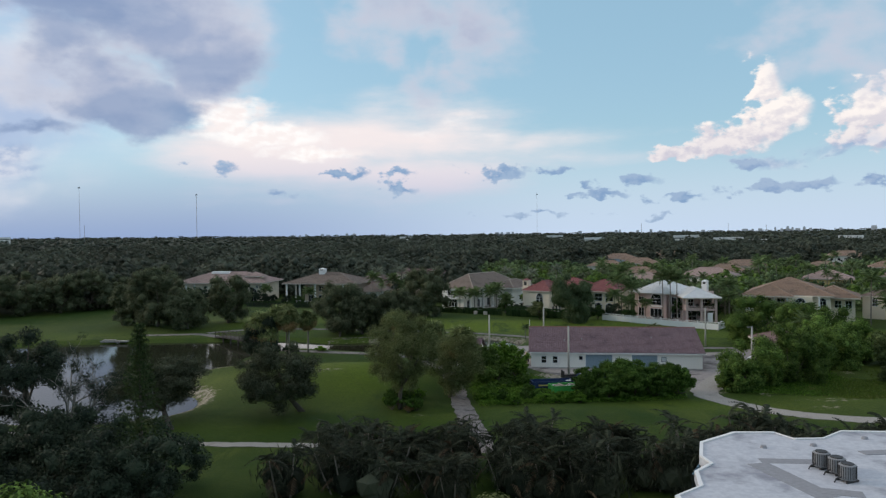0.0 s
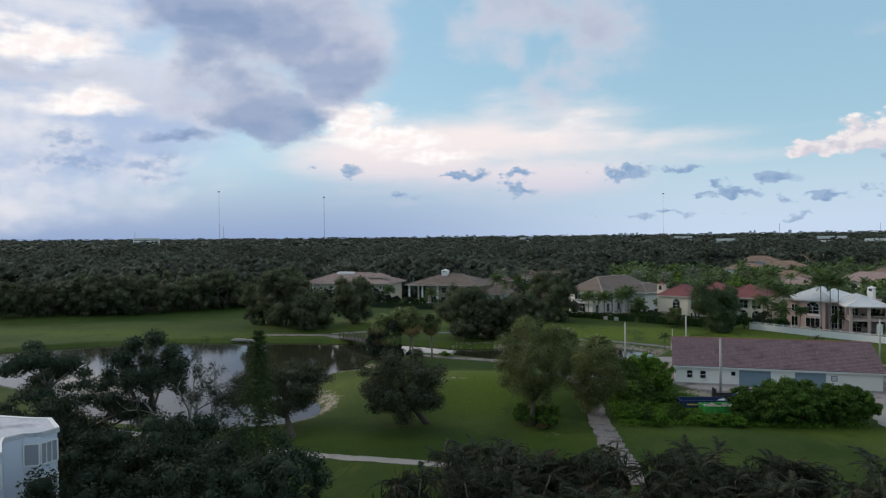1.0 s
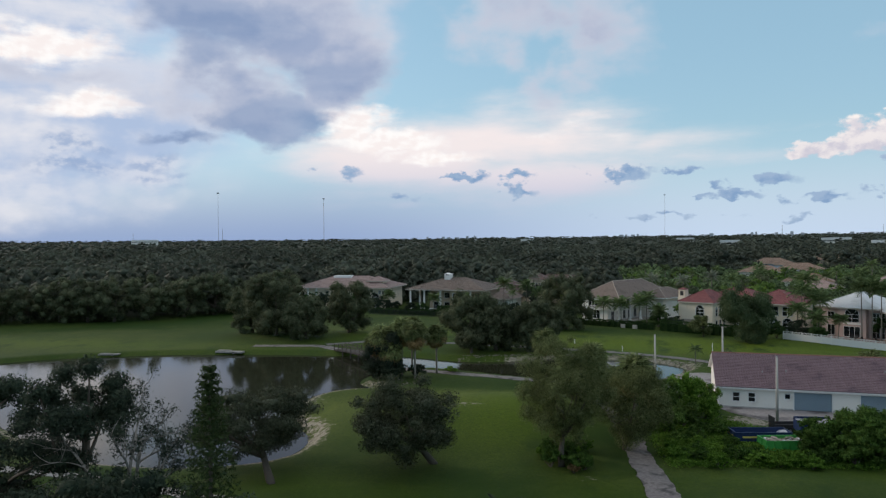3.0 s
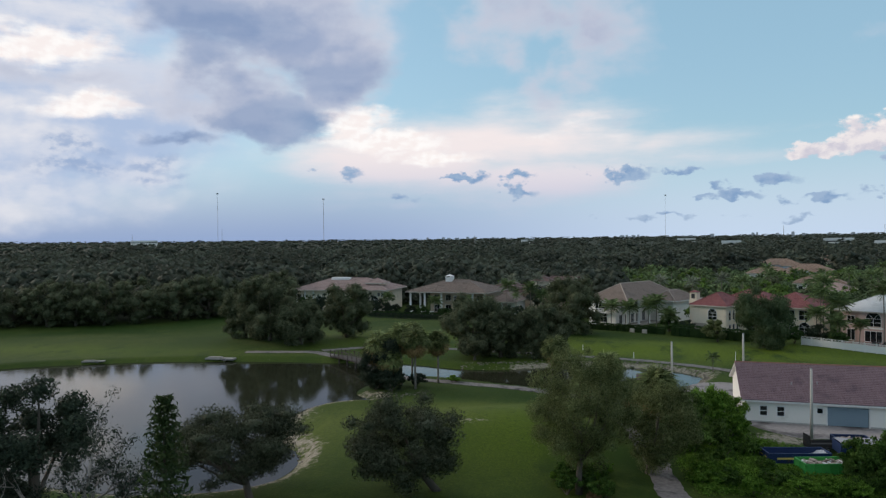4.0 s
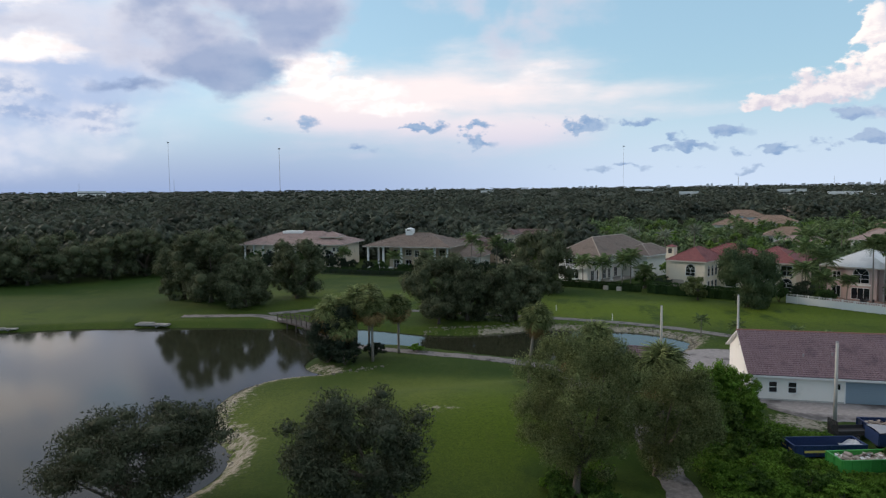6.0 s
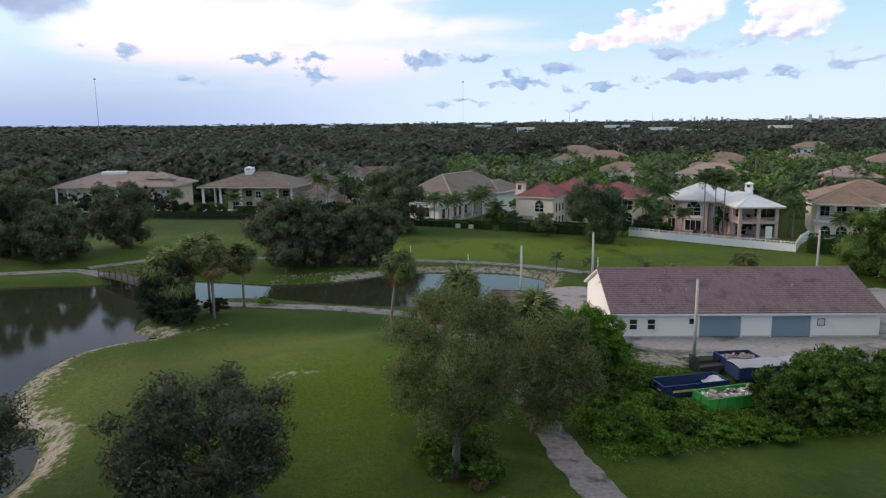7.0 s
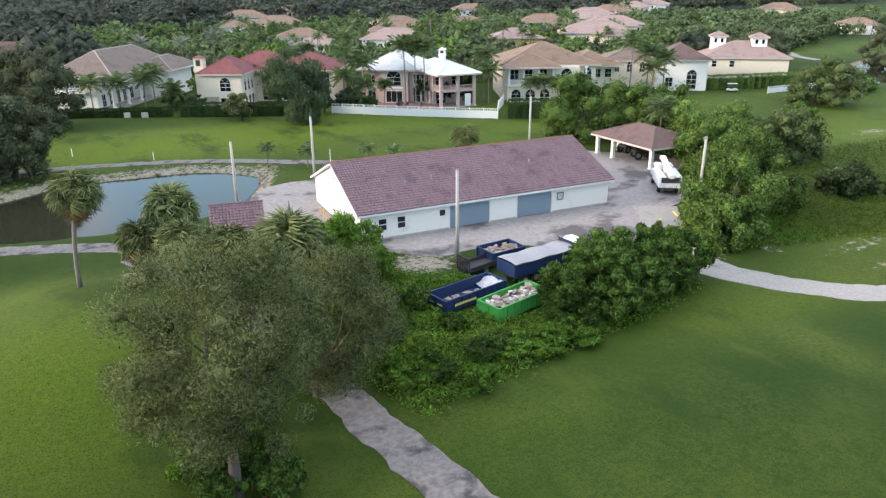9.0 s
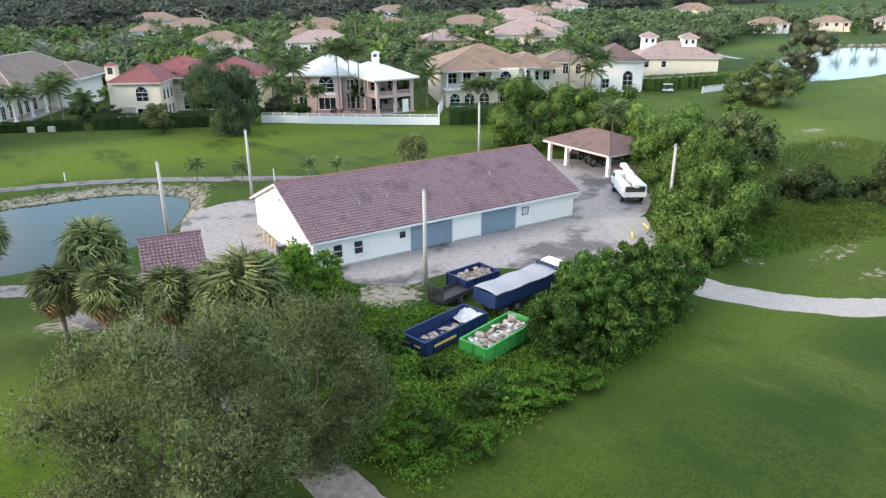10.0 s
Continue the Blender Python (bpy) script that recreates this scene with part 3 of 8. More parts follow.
def land(x, y):
    """The height of the ground without the lakes, in metres."""
    x, y = np.asarray(x, float) / K, np.asarray(y, float) / K
    z = 0.12 * np.sin(x * 0.13 + 1.0) * np.sin(y * 0.11) * np.clip((np.hypot(x - 30, y - 110) - 26) / 10, 0, 1)
    for mx, my, rx, ry, h in MOUNDS:
        z = z + h * np.exp(-((x - mx) / rx) ** 2 - ((y - my) / ry) ** 2)
    # Far land climbs gently so that the horizon fits the camera's view.
    far = K * np.hypot(x, y) - 430
    return z * np.clip((500 - np.hypot(x, y)) / 200, 0, 1) + 0.0046 * (far + np.sqrt(far * far + 80 * 80)) - 0.016


def at(x, y, z=0.0):
    """A place of the plan, on the ground."""
    return Vector((K * x, K * y, float(land(K * x, K * y)) + z))


def standing(x, y, turn=0.0, size=1.0, z=0.0):
    return Matrix.Translation(at(x, y, z)) @ pose(0, 0, 0, 0, 0, turn) @ Matrix.Diagonal((size, size, size, 1))


def growing(lo, hi, step, reach, rate=1.14):
    core = np.arange(lo, hi + step / 2, step)
    out, d, s = [], 0.0, step
    while d < reach:
        s *= rate
        d += s
        out.append(d)
    return np.concatenate([lo - np.array(out[::-1]), core, hi + np.array(out)])


def wooded(x, y):
    """Whether trees may stand at this place of the plan."""
    line = np.interp(x, [-200, -150, -124, -109, -100, -90, -60, -40, 0, 20, 36, 60, 74, 100, 140, 175, 215, 260, 320], [176, 188, 197, 209, 221, 256, 256, 250, 222, 226, 200, 190, 190, 186, 182, 178, 196, 214, 214])
    return y > line


gx = growing(-150, 95, 1.2, 40000)
gx = np.unique(np.concatenate([gx, np.arange(96, 330, 2.0)]))
gy = growing(72, 190, 1.2, 40000)
mx, my = np.meshgrid(gx, gy)
flat = np.stack([mx.ravel(), my.ravel()], 1)
shore = np.full(len(flat), 1e9)
for ring in (lake_ring, east_ring):
    near = np.all((flat > ring.min(0) - 12) & (flat < ring.max(0) + 12), axis=1)
    shore[near] = np.minimum(shore[near], shore_distance(flat[near], ring))
gz = land(flat[:, 0], flat[:, 1])
bank = np.clip((shore + 0.2) / 2.6, 0, 1)
bank = bank * bank * (3 - 2 * bank)
gz = np.where(shore > 3, gz, gz * bank + (1 - bank) * (WATER_LEVEL - 0.08))
gz = np.where(shore < 0, WATER_LEVEL - np.clip(-shore * 0.35, 0.08, 1.6), gz)
bare = np.clip(1.0 - np.abs(shore - 0.9) / 2.4, 0, 1) * np.where(flat[:, 0] < -27, np.where(flat[:, 1] < 140, 0.62, 0.2), np.where((flat[:, 1] > 150) & (flat[:, 0] > -18), 0.78, 0.36))
for px, py, rx, ry, s in [(-44, 172, 4.5, 1.2, 0.5), (-40, 177, 4, 1.2, 0.5), (15.5, 102.5, 3.4, 3.0, 0.7), (-1.5, 111, 4.5, 3.2, 0.75), (-38, 104, 3.5, 8, 0.5), (-15, 96, 2.2, 1.4, 0.42), (-33, 90, 3, 4, 0.5),
                          (70, 101, 5, 1.3, 0.45), (63, 97, 2.5, 1.6, 0.5), (59, 103, 1.6, 2.2, 0.5), (88, 104, 3, 1.2, 0.45), (95, 110, 7, 2, 0.5), (48, 86, 6, 1.2, 0.5), (44.1, 92.3, 1.0, 2.2, 0.55), (40.8, 89.4, 1.2, 1.6, 0.55), (45, 82, 3, 0.9, 0.55), (35.8, 90.8, 1.6, 1.0, 0.6), (87.4, 103.3, 5, 1.6, 0.55), (63.3, 97.5, 1.6, 1.4, 0.5), (14.0, 103.4, 2.2, 1.6, 0.6), (36.5, 99.5, 0.5, 0.5, 0.3), (1.8, 96, 2, 3, 0.4), (-17.0, 96.2, 1.2, 0.8, 0.55), (-17.2, 95.2, 1.8, 0.9, 0.42), (-2.8, 80.9, 1.6, 1.0, 0.42), (-16.4, 97.6, 1.6, 0.8, 0.36), (16, 140, 2.5, 4, 0.5), (-70, 170, 5, 1, 0.4)]:
    bare = np.maximum(bare, s * np.exp(-((flat[:, 0] / K - px) / rx) ** 2 - ((flat[:, 1] / K - py) / ry) ** 2))
rim = (flat[:, 0] > -62 * K) & (flat[:, 0] < -21 * K) & (flat[:, 1] > 72 * K) & (flat[:, 1] < 121 * K)
bare = np.where(rim, np.maximum(bare, 0.62 * np.exp(-((shore - 1.7) / 1.5) ** 2)), bare)
nx, ny = len(gx), len(gy)
ids = np.arange(nx * ny).reshape(ny, nx)
faces = np.stack([ids[:-1, :-1], ids[:-1, 1:], ids[1:, 1:], ids[1:, :-1]], -1).reshape(-1, 4)
ground_mesh = bpy.data.meshes.new("ground")
ground_mesh.from_pydata(np.column_stack([flat, gz]).tolist(), [], faces.tolist())
ground_mesh.polygons.foreach_set("use_smooth", [True] * len(ground_mesh.polygons))
ground_mesh.attributes.new("bare", "FLOAT", "POINT").data.foreach_set("value", bare.astype(np.float32))
# Zones of dry grass that also paint the lit sides of the mounds.
dry = np.zeros(len(flat))
for px, py, rx, ry, s in [(-20, 108, 10, 7, 0.9), (-17, 99, 4, 5, 0.8), (-4, 100, 4, 4, 0.5), (40, 82, 26, 3, 0.35), (-45, 176, 24, 12, 0.2), (-100, 166, 45, 14, 0.1), (-33, 101, 6, 12, 0.8), (92, 106, 30, 8, 0.4), (160, 118, 60, 14, 0.4), (46, 84, 18, 5, 0.4), (28, 78, 2.2, 5, 0.6)]:
    dry = np.maximum(dry, s * np.exp(-((flat[:, 0] / K - px) / rx) ** 2 - ((flat[:, 1] / K - py) / ry) ** 2))
ground_mesh.attributes.new("dry", "FLOAT", "POINT").data.foreach_set("value", dry.astype(np.float32))
# Zones of greener grass, also placed where the lawn is brightly lit.
lush_lit = np.zeros(len(flat))
for px, py, rx, ry, s in [(-11, 97, 7, 12, 0.72), (-12, 110, 7, 5, 0.5), (52, 92, 10, 7, 0.5), (20, 160, 60, 14, 0.95), (70, 140, 50, 10, 0.7), (-45, 172, 26, 10, 0.5), (-105, 151, 45, 8, 0.5), (10, 81, 8, 3, 0.3), (30, 84, 12, 3.5, 0.45), (170, 122, 70, 10, 0.7), (95, 112, 26, 14, 0.75), (200, 190, 90, 16, 0.6), (-26, 76, 12, 4, 0.35), (-2, 76, 5, 6, 0.3)]:
    lush_lit = np.maximum(lush_lit, s * np.exp(-((flat[:, 0] / K - px) / rx) ** 2 - ((flat[:, 1] / K - py) / ry) ** 2))
ground_mesh.attributes.new("lush_lit", "FLOAT", "POINT").data.foreach_set("value", lush_lit.astype(np.float32))
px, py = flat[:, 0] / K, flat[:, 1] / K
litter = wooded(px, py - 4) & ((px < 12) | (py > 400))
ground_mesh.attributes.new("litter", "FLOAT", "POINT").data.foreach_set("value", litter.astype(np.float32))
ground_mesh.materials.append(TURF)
ground = tagged(new("ground", ground_mesh), "rolling mown golf course turf with sandy bare patches", "ground", kind="structure")


def water_sheet(name, ring, label):
    g = Geo()
    n = len(ring)
    c = ring.mean(0)
    grown = ring + (ring - c) / np.maximum(np.linalg.norm(ring - c, axis=1, keepdims=True), 1) * 0.0
    g.add([(x, y, WATER_LEVEL) for x, y in grown], [tuple(range(n))])
    me = g.mesh(name, WATER)
    bm = bmesh.new()
    bm.from_mesh(me)
    bmesh.ops.triangulate(bm, faces=bm.faces[:])
    bmesh.ops.recalc_face_normals(bm, faces=bm.faces[:])
    if sum(f.normal.z for f in bm.faces) < 0:
        bmesh.ops.reverse_faces(bm, faces=bm.faces[:])
    bm.to_mesh(me)
    bm.free()
    return tagged(new(name, me), label, "lake", kind="structure")


water_sheet("water", lake_ring, "calm dark lake water mirroring trees and clouds")
water_sheet("water", east_ring, "calm pale lake water beside a fairway")


def ribbon(name, points, width, mat, label, lift=0.05, kind="structure", category="path"):
    """A paved strip that follows the ground, with slightly uneven edges."""
    p = smooth_line(points) * K
    seg = np.concatenate([[0], np.cumsum(np.linalg.norm(np.diff(p, axis=0), axis=1))])
    s = np.arange(0, seg[-1], 0.7)
    c = np.stack([np.interp(s, seg, p[:, 0]), np.interp(s, seg, p[:, 1])], 1)
    d = np.gradient(c, axis=0)
    d /= np.linalg.norm(d, axis=1, keepdims=True)
    side = np.stack([d[:, 1], -d[:, 0]], 1)
    w = np.interp(s, seg, np.interp(np.linspace(0, 1, len(p)), np.linspace(0, 1, len(np.atleast_1d(width))), np.atleast_1d(width))) / 2
    rows = []
    for k in (-1.0, -0.5, 0.0, 0.5, 1.0):
        ragged = (rng.normal(0, 0.09, len(s)) + 0.16 * np.sin(s * 0.9 + 3 * k) * np.sin(s * 0.37)) if abs(k) == 1 else 0
        q = c + side * ((k * w) + ragged)[:, None]
        rows.append(np.column_stack([q, land(q[:, 0], q[:, 1]) + lift]))
    low = [np.column_stack([r[:, :2], r[:, 2] - 0.3]) for r in (rows[0], rows[-1])]
    rows = [low[0]] + rows + [low[1]]
    v = np.stack(rows, 1)
    n, m = v.shape[:2]
    g = Geo()
    i = np.arange(n * m).reshape(n, m)
    g.add(v.reshape(-1, 3), np.stack([i[:-1, :-1], i[:-1, 1:], i[1:, 1:], i[1:, :-1]], -1).reshape(-1, 4).tolist())
    ob = solid(name, g, mat, label, category, kind=kind)
    return ob


ribbon("path", [(3.6, 66), (3.3, 72), (2.7, 77), (2.3, 82), (2.0, 87), (1.6, 92), (0.9, 98), (-0.2, 104), (-1.6, 110), (-3.6, 116.5)], [2.9, 2.7, 2.5, 2.3], ASPHALT_PATH, "cracked grey cart path between lawn and weeds")
ribbon("path", [(-34, 133.5), (-31, 130.6), (-26, 128.8), (-21.9, 128.0), (-15.4, 125.9), (-10.5, 123.9), (-5.7, 120.9), (-1, 117.6), (3.5, 116.5), (8.5, 116)], [2.4], ASPHALT_PATH, "grey cart path along the pond")
ribbon("path", [(-66, 151.5), (-58, 152.5), (-53.5, 153.5), (-50.8, 152.2), (-47.2, 148.6)], [2.6], ASPHALT_PATH, "grey cart path leading to the footbridge", 0.04)
ribbon("path", [(-52, 155), (-44, 161.0), (-36, 161), (-29.2, 159.4), (-20, 157), (-10.1, 154.6), (-1.6, 153.1), (7.4, 150.0), (15.3, 144.6), (20.6, 140.2), (29.8, 133), (40, 128), (52, 126)], [2.2], ASPHALT_PATH, "pale concrete cart path behind the pond", 0.06)
ribbon("path", [(-60, 77), (-45, 74.5), (-34, 72), (-26.5, 70.9), (-17.5, 70.0), (-6, 69.3), (3.4, 69)], [1.6], PALE_PATH, "pale cart path across the lower lawn", 0.06)
ribbon("road", [(42, 103), (37.5, 97), (34.0, 92.5), (33.2, 88.5), (34.5, 84.8), (37.5, 80.8), (42, 77.5), (50, 74), (66, 70)], [5.0, 3.8, 3.0, 2.7], PALE_PATH, "pale concrete service drive to the yard", 0.05, category="road")
ribbon("path", [(186, 172), (190, 182), (200, 190), (203, 200), (212, 214)], [3.0], PALE_PATH, "pale curving path beside the far lake", 0.06)

yard = [(7.4, 116.2), (8.6, 113.6), (12.2, 112.2), (13.4, 108.4), (14.6, 105.8), (17.4, 102.8), (20.2, 103.2), (24.0, 102.2), (27.2, 98.4), (30.2, 95.6), (32.6, 94.6), (34.4, 93.6), (36.0, 95.0), (36.6, 98.0), (38.6, 100.2), (42.0, 101.6), (46, 102.6),
        (51.5, 106.5), (53.8, 111.5), (64, 112.5), (65, 125), (54, 126.5), (46, 121), (41.5, 124.5), (31, 127.5), (20.5, 131.2), (14.0, 132.2), (10.4, 129.0), (8.4, 124.5)]
yard_ring = smooth_ring(yard, 1) * K
g = Geo()
n = len(yard_ring)
g.add([(x, y, 0.06) for x, y in yard_ring] + [(x, y, -0.5) for x, y in yard_ring], [tuple(range(n))] + [(i, (i + 1) % n, n + (i + 1) % n, n + i) for i in range(n)])
solid("pavement", g, CONCRETE, "oil-stained worn concrete service yard", "pavement", kind="structure")


# ---- roofs, windows, walls ----
def uv_planar(me):
    """UVs in metres: along the eave, and up the slope."""
    layer = me.uv_layers.new(name="UVMap")
    for p in me.polygons:
        nrm = p.normal
        along = Vector((0, 0, 1)).cross(nrm)
        along = along.normalized() if along.length > 1e-4 else Vector((1, 0, 0))
        up = nrm.cross(along).normalized()
        for li in p.loop_indices:
            co = me.vertices[me.loops[li].vertex_index].co
            layer.data[li].uv = (co.dot(along), co.dot(up))
    return me


def slope_courses(g, a, b, c, d, course=0.36, step=0.035):
    """Tile courses on a slope: a-b is the eave, d-c the ridge; each course overlaps the one below."""
    a, b, c, d = (Vector(p) for p in (a, b, c, d))
    nrm = (b - a).cross(d - a).normalized()
    n = max(2, round((((d - a).length + (c - b).length) / 2) / course))
    rows = []
    for i in range(n + 1):
        for lift in (0.003, step)[:1 if i == n else 2]:
            rows += [tuple(a.lerp(d, i / n) + nrm * lift), tuple(b.lerp(c, i / n) + nrm * lift)]
    faces = [(k, k + 1, k + 3, k + 2) for k in range(0, len(rows) - 2, 2)]
    if c == d:
        rows.pop()
        faces[-1] = faces[-1][:2] + (len(rows) - 1,)
    return g.add(rows, faces)


def hip_roof(parent, x0, y0, x1, y1, z, rise, mat, cap_mat, over=0.7, courses=0.36, fascia=EAVE_TRIM, name="roof"):
    """A hipped roof with eaves, fascia and ridge caps, as parts of its house."""
    x0, y0, x1, y1 = x0 - over, y0 - over, x1 + over, y1 + over
    w, d = x1 - x0, y1 - y0
    h = min(w, d) / 2
    if w >= d:
        r0, r1 = (x0 + h, (y0 + y1) / 2, z + rise), (x1 - h, (y0 + y1) / 2, z + rise)
        sides = [((x0, y0, z), (x1, y0, z), r1, r0), ((x1, y0, z), (x1, y1, z), r1, r1), ((x1, y1, z), (x0, y1, z), r0, r1), ((x0, y1, z), (x0, y0, z), r0, r0)]
    else:
        r0, r1 = ((x0 + x1) / 2, y0 + h, z + rise), ((x0 + x1) / 2, y1 - h, z + rise)
        sides = [((x0, y0, z), (x1, y0, z), r0, r0), ((x1, y0, z), (x1, y1, z), r1, r0), ((x1, y1, z), (x0, y1, z), r1, r1), ((x0, y1, z), (x0, y0, z), r0, r1)]
    g = Geo()
    for s in sides:
        slope_courses(g, *s, course=courses)
    roof = part(name, uv_planar(g.mesh(name, mat)), mat, parent)
    corners = [(x0, y0, z), (x1, y0, z), (x1, y1, z), (x0, y1, z)]
    for c in corners:
        r = min((r0, r1), key=lambda q: (q[0] - c[0]) ** 2 + (q[1] - c[1]) ** 2)
        part("ridge_cap", Geo().tube([c, r], [0.13, 0.13], 6), cap_mat, roof)
    if Vector(r0) != Vector(r1):
        part("ridge_cap", Geo().tube([r0, r1], [0.14, 0.14], 6), cap_mat, roof)
    f = Geo()
    f.box(x0, y0, z - 0.28, x1, y0 + 0.08, z - 0.01)
    f.box(x0, y1 - 0.08, z - 0.28, x1, y1, z - 0.01)
    f.box(x0, y0 + 0.08, z - 0.28, x0 + 0.08, y1 - 0.08, z - 0.01)
    f.box(x1 - 0.08, y0 + 0.08, z - 0.28, x1, y1 - 0.08, z - 0.01)
    f.box(x0 + 0.08, y0 + 0.08, z - 0.16, x1 - 0.08, y1 - 0.08, z - 0.1)
    part("fascia", f, fascia, roof)
    return roof


def face_pose(side, x, y, z):
    """Local frame of an opening: x along the wall, y into it, z up."""
    return pose(x, y, z, 0, 0, {"f": 0, "r": 90, "l": -90, "b": 180}[side])


def window(parent, side, x, y, z, w, h, arch=False, bars=(2, 2), frame_mat=TRIM_WHITE, glass=None, depth=0.09, name="window", m=None):
    """A window on a wall: one proud surround, glazing bars, a pane behind them; arched ones have a fan on top."""
    m = m or face_pose(side, x, y, z)
    t = 0.09
    inner, outer = [(-w / 2, 0), (w / 2, 0), (w / 2, h)], [(-w / 2 - t, -t), (w / 2 + t, -t), (w / 2 + t, h + (0 if arch else t))]
    if arch:
        n = 10
        for i in range(1, n):
            a = math.pi * i / n
            inner.append((w / 2 * math.cos(a), h + w / 2 * math.sin(a)))
            outer.append(((w / 2 + t) * math.cos(a), h + (w / 2 + t) * math.sin(a)))
    inner.append((-w / 2, h))
    outer.append((-w / 2 - t, h + (0 if arch else t)))
    k = len(inner)
    v = [tuple(m @ Vector((px, py, pz))) for ring, py in ((outer, -depth), (inner, -depth), (inner, 0.01), (outer, 0.01)) for px, pz in ring]
    faces = [(r * k + i, r * k + (i + 1) % k, (r + 1) * k + (i + 1) % k, (r + 1) * k + i) for r in range(3) for i in range(k)]
    ob = part(name, Geo().add(v, faces), frame_mat, parent)
    for i in range(1, bars[0]):
        cx = -w / 2 + w * i / bars[0]
        part("glazing_bar", Geo().box(cx - 0.03, -depth + 0.03, 0, cx + 0.03, -0.03, h, m), frame_mat, ob)
    for i in range(1, bars[1]):
        cz = h * i / bars[1]
        part("glazing_bar", Geo().box(-w / 2, -depth + 0.035, cz - 0.03, w / 2, -0.032, cz + 0.03, m), frame_mat, ob)
    if arch:
        part("glazing_bar", Geo().box(-w / 2, -depth + 0.033, h - 0.03, w / 2, -0.031, h + 0.03, m), frame_mat, ob)
        for a in (math.pi / 4, 3 * math.pi / 4):
            part("glazing_bar", Geo().tube([tuple(m @ Vector((0, -depth + 0.05, h))), tuple(m @ Vector((w / 2 * math.cos(a), -depth + 0.05, h + w / 2 * math.sin(a))))], [0.03, 0.03], 4), frame_mat, ob)
    part("pane", Geo().add([tuple(m @ Vector((px, -0.025, pz))) for px, pz in inner], [tuple(range(k))]), glass or GLASS, ob)
    return ob


def columns(parent, points, z0, z1, r=0.22, mat=None, square=False):
    first = None
    for x, y in points:
        if first is None:
            g = Geo()
            if square:
                g.soft_box(-r, -r, 0, r, r, z1 - z0, 0.03)
            else:
                g.tube([(0, 0, 0.2), (0, 0, (z1 - z0) * 0.5), (0, 0, z1 - z0 - 0.25)], [r, r, r * 0.88], 12)
            g.soft_box(-r * 1.35, -r * 1.35, 0, r * 1.35, r * 1.35, 0.2, 0.03)
            g.soft_box(-r * 1.3, -r * 1.3, z1 - z0 - 0.25, r * 1.3, r * 1.3, z1 - z0, 0.03)
            first = g.mesh("column", mat or TRIM_WHITE)
        ob = part("column", first, None, parent)
        ob.location = (x, y, z0)


def railing(parent, a, b, z, height=1.0, gap=0.28, mat=None, name="railing"):
    a, b = Vector(a), Vector(b)
    d = (b - a)
    n = max(2, round(d.length / gap))
    g = Geo()
    for i in range(n + 1):
        p = a + d * i / n
        g.tube([(p.x, p.y, z), (p.x, p.y, z + height - 0.06)], [0.045, 0.045], 5)
    turn = Matrix.Translation((a.x, a.y, z)) @ Matrix.Rotation(math.atan2(d.y, d.x), 4, "Z")
    g.box(0, -0.06, height - 0.08, d.length, 0.06, height, turn)
    g.box(0, -0.05, 0.04, d.length, 0.05, 0.12, turn)
    return part(name, g, mat or TRIM_WHITE, parent)


def wall_block(parent, x0, y0, x1, y1, z0, z1, mat, name="wall"):
    g = Geo()
    g.soft_box(x0, y0, z0, x1, y1, z1, 0.04)
    return part(name, g, mat, parent)


# ---- the maintenance shed and its yard ----
SHED_TURN = math.degrees(math.atan2(106.2 - 109.6, 38.9 - 13.5))
SHED = standing(13.5, 109.6, SHED_TURN)
LEN, DEEP, EAVE, RIDGE = 29.5, 16.1, 2.95, 6.15
shed = thing("maintenance_shed", "long white stucco maintenance shed with purple-brown tile roof", "shed", SHED)
WALL_T = 0.22
g = Geo()
openings = [(9.6, 14.2), (17.6, 21.9)]
DOOR_H = 2.45
xs = [0.0] + [v for o in openings for v in o] + [LEN]
for i in range(0, len(xs), 2):
    g.box(xs[i], 0, -0.2, xs[i + 1], WALL_T, EAVE)
for o in openings:
    g.box(o[0], 0, DOOR_H, o[1], WALL_T, EAVE)
part("front_wall", g, STUCCO_WHITE, shed)
part("back_wall", Geo().box(0, DEEP - WALL_T, -0.2, LEN, DEEP, EAVE), STUCCO_WHITE, shed)
for x in (0.0, LEN - WALL_T):
    g = Geo()
    prof = [(WALL_T, -0.2), (DEEP - WALL_T, -0.2), (DEEP - WALL_T, EAVE), (DEEP / 2, RIDGE - 0.1), (WALL_T, EAVE)]
    v = [(x, y, z) for y, z in prof] + [(x + WALL_T, y, z) for y, z in prof]
    g.add(v, [(4, 3, 2, 1, 0), (5, 6, 7, 8, 9)] + [(i, (i + 1) % 5, 5 + (i + 1) % 5, 5 + i) for i in range(5)])
    part("gable_wall", g, STUCCO_WHITE, shed)
part("inner_floor", Geo().box(WALL_T, WALL_T, 0.02, LEN - WALL_T, DEEP - WALL_T, 0.08), CONCRETE, shed)
over, side_over = 0.55, 0.45
fall = (RIDGE - EAVE) / (DEEP / 2)


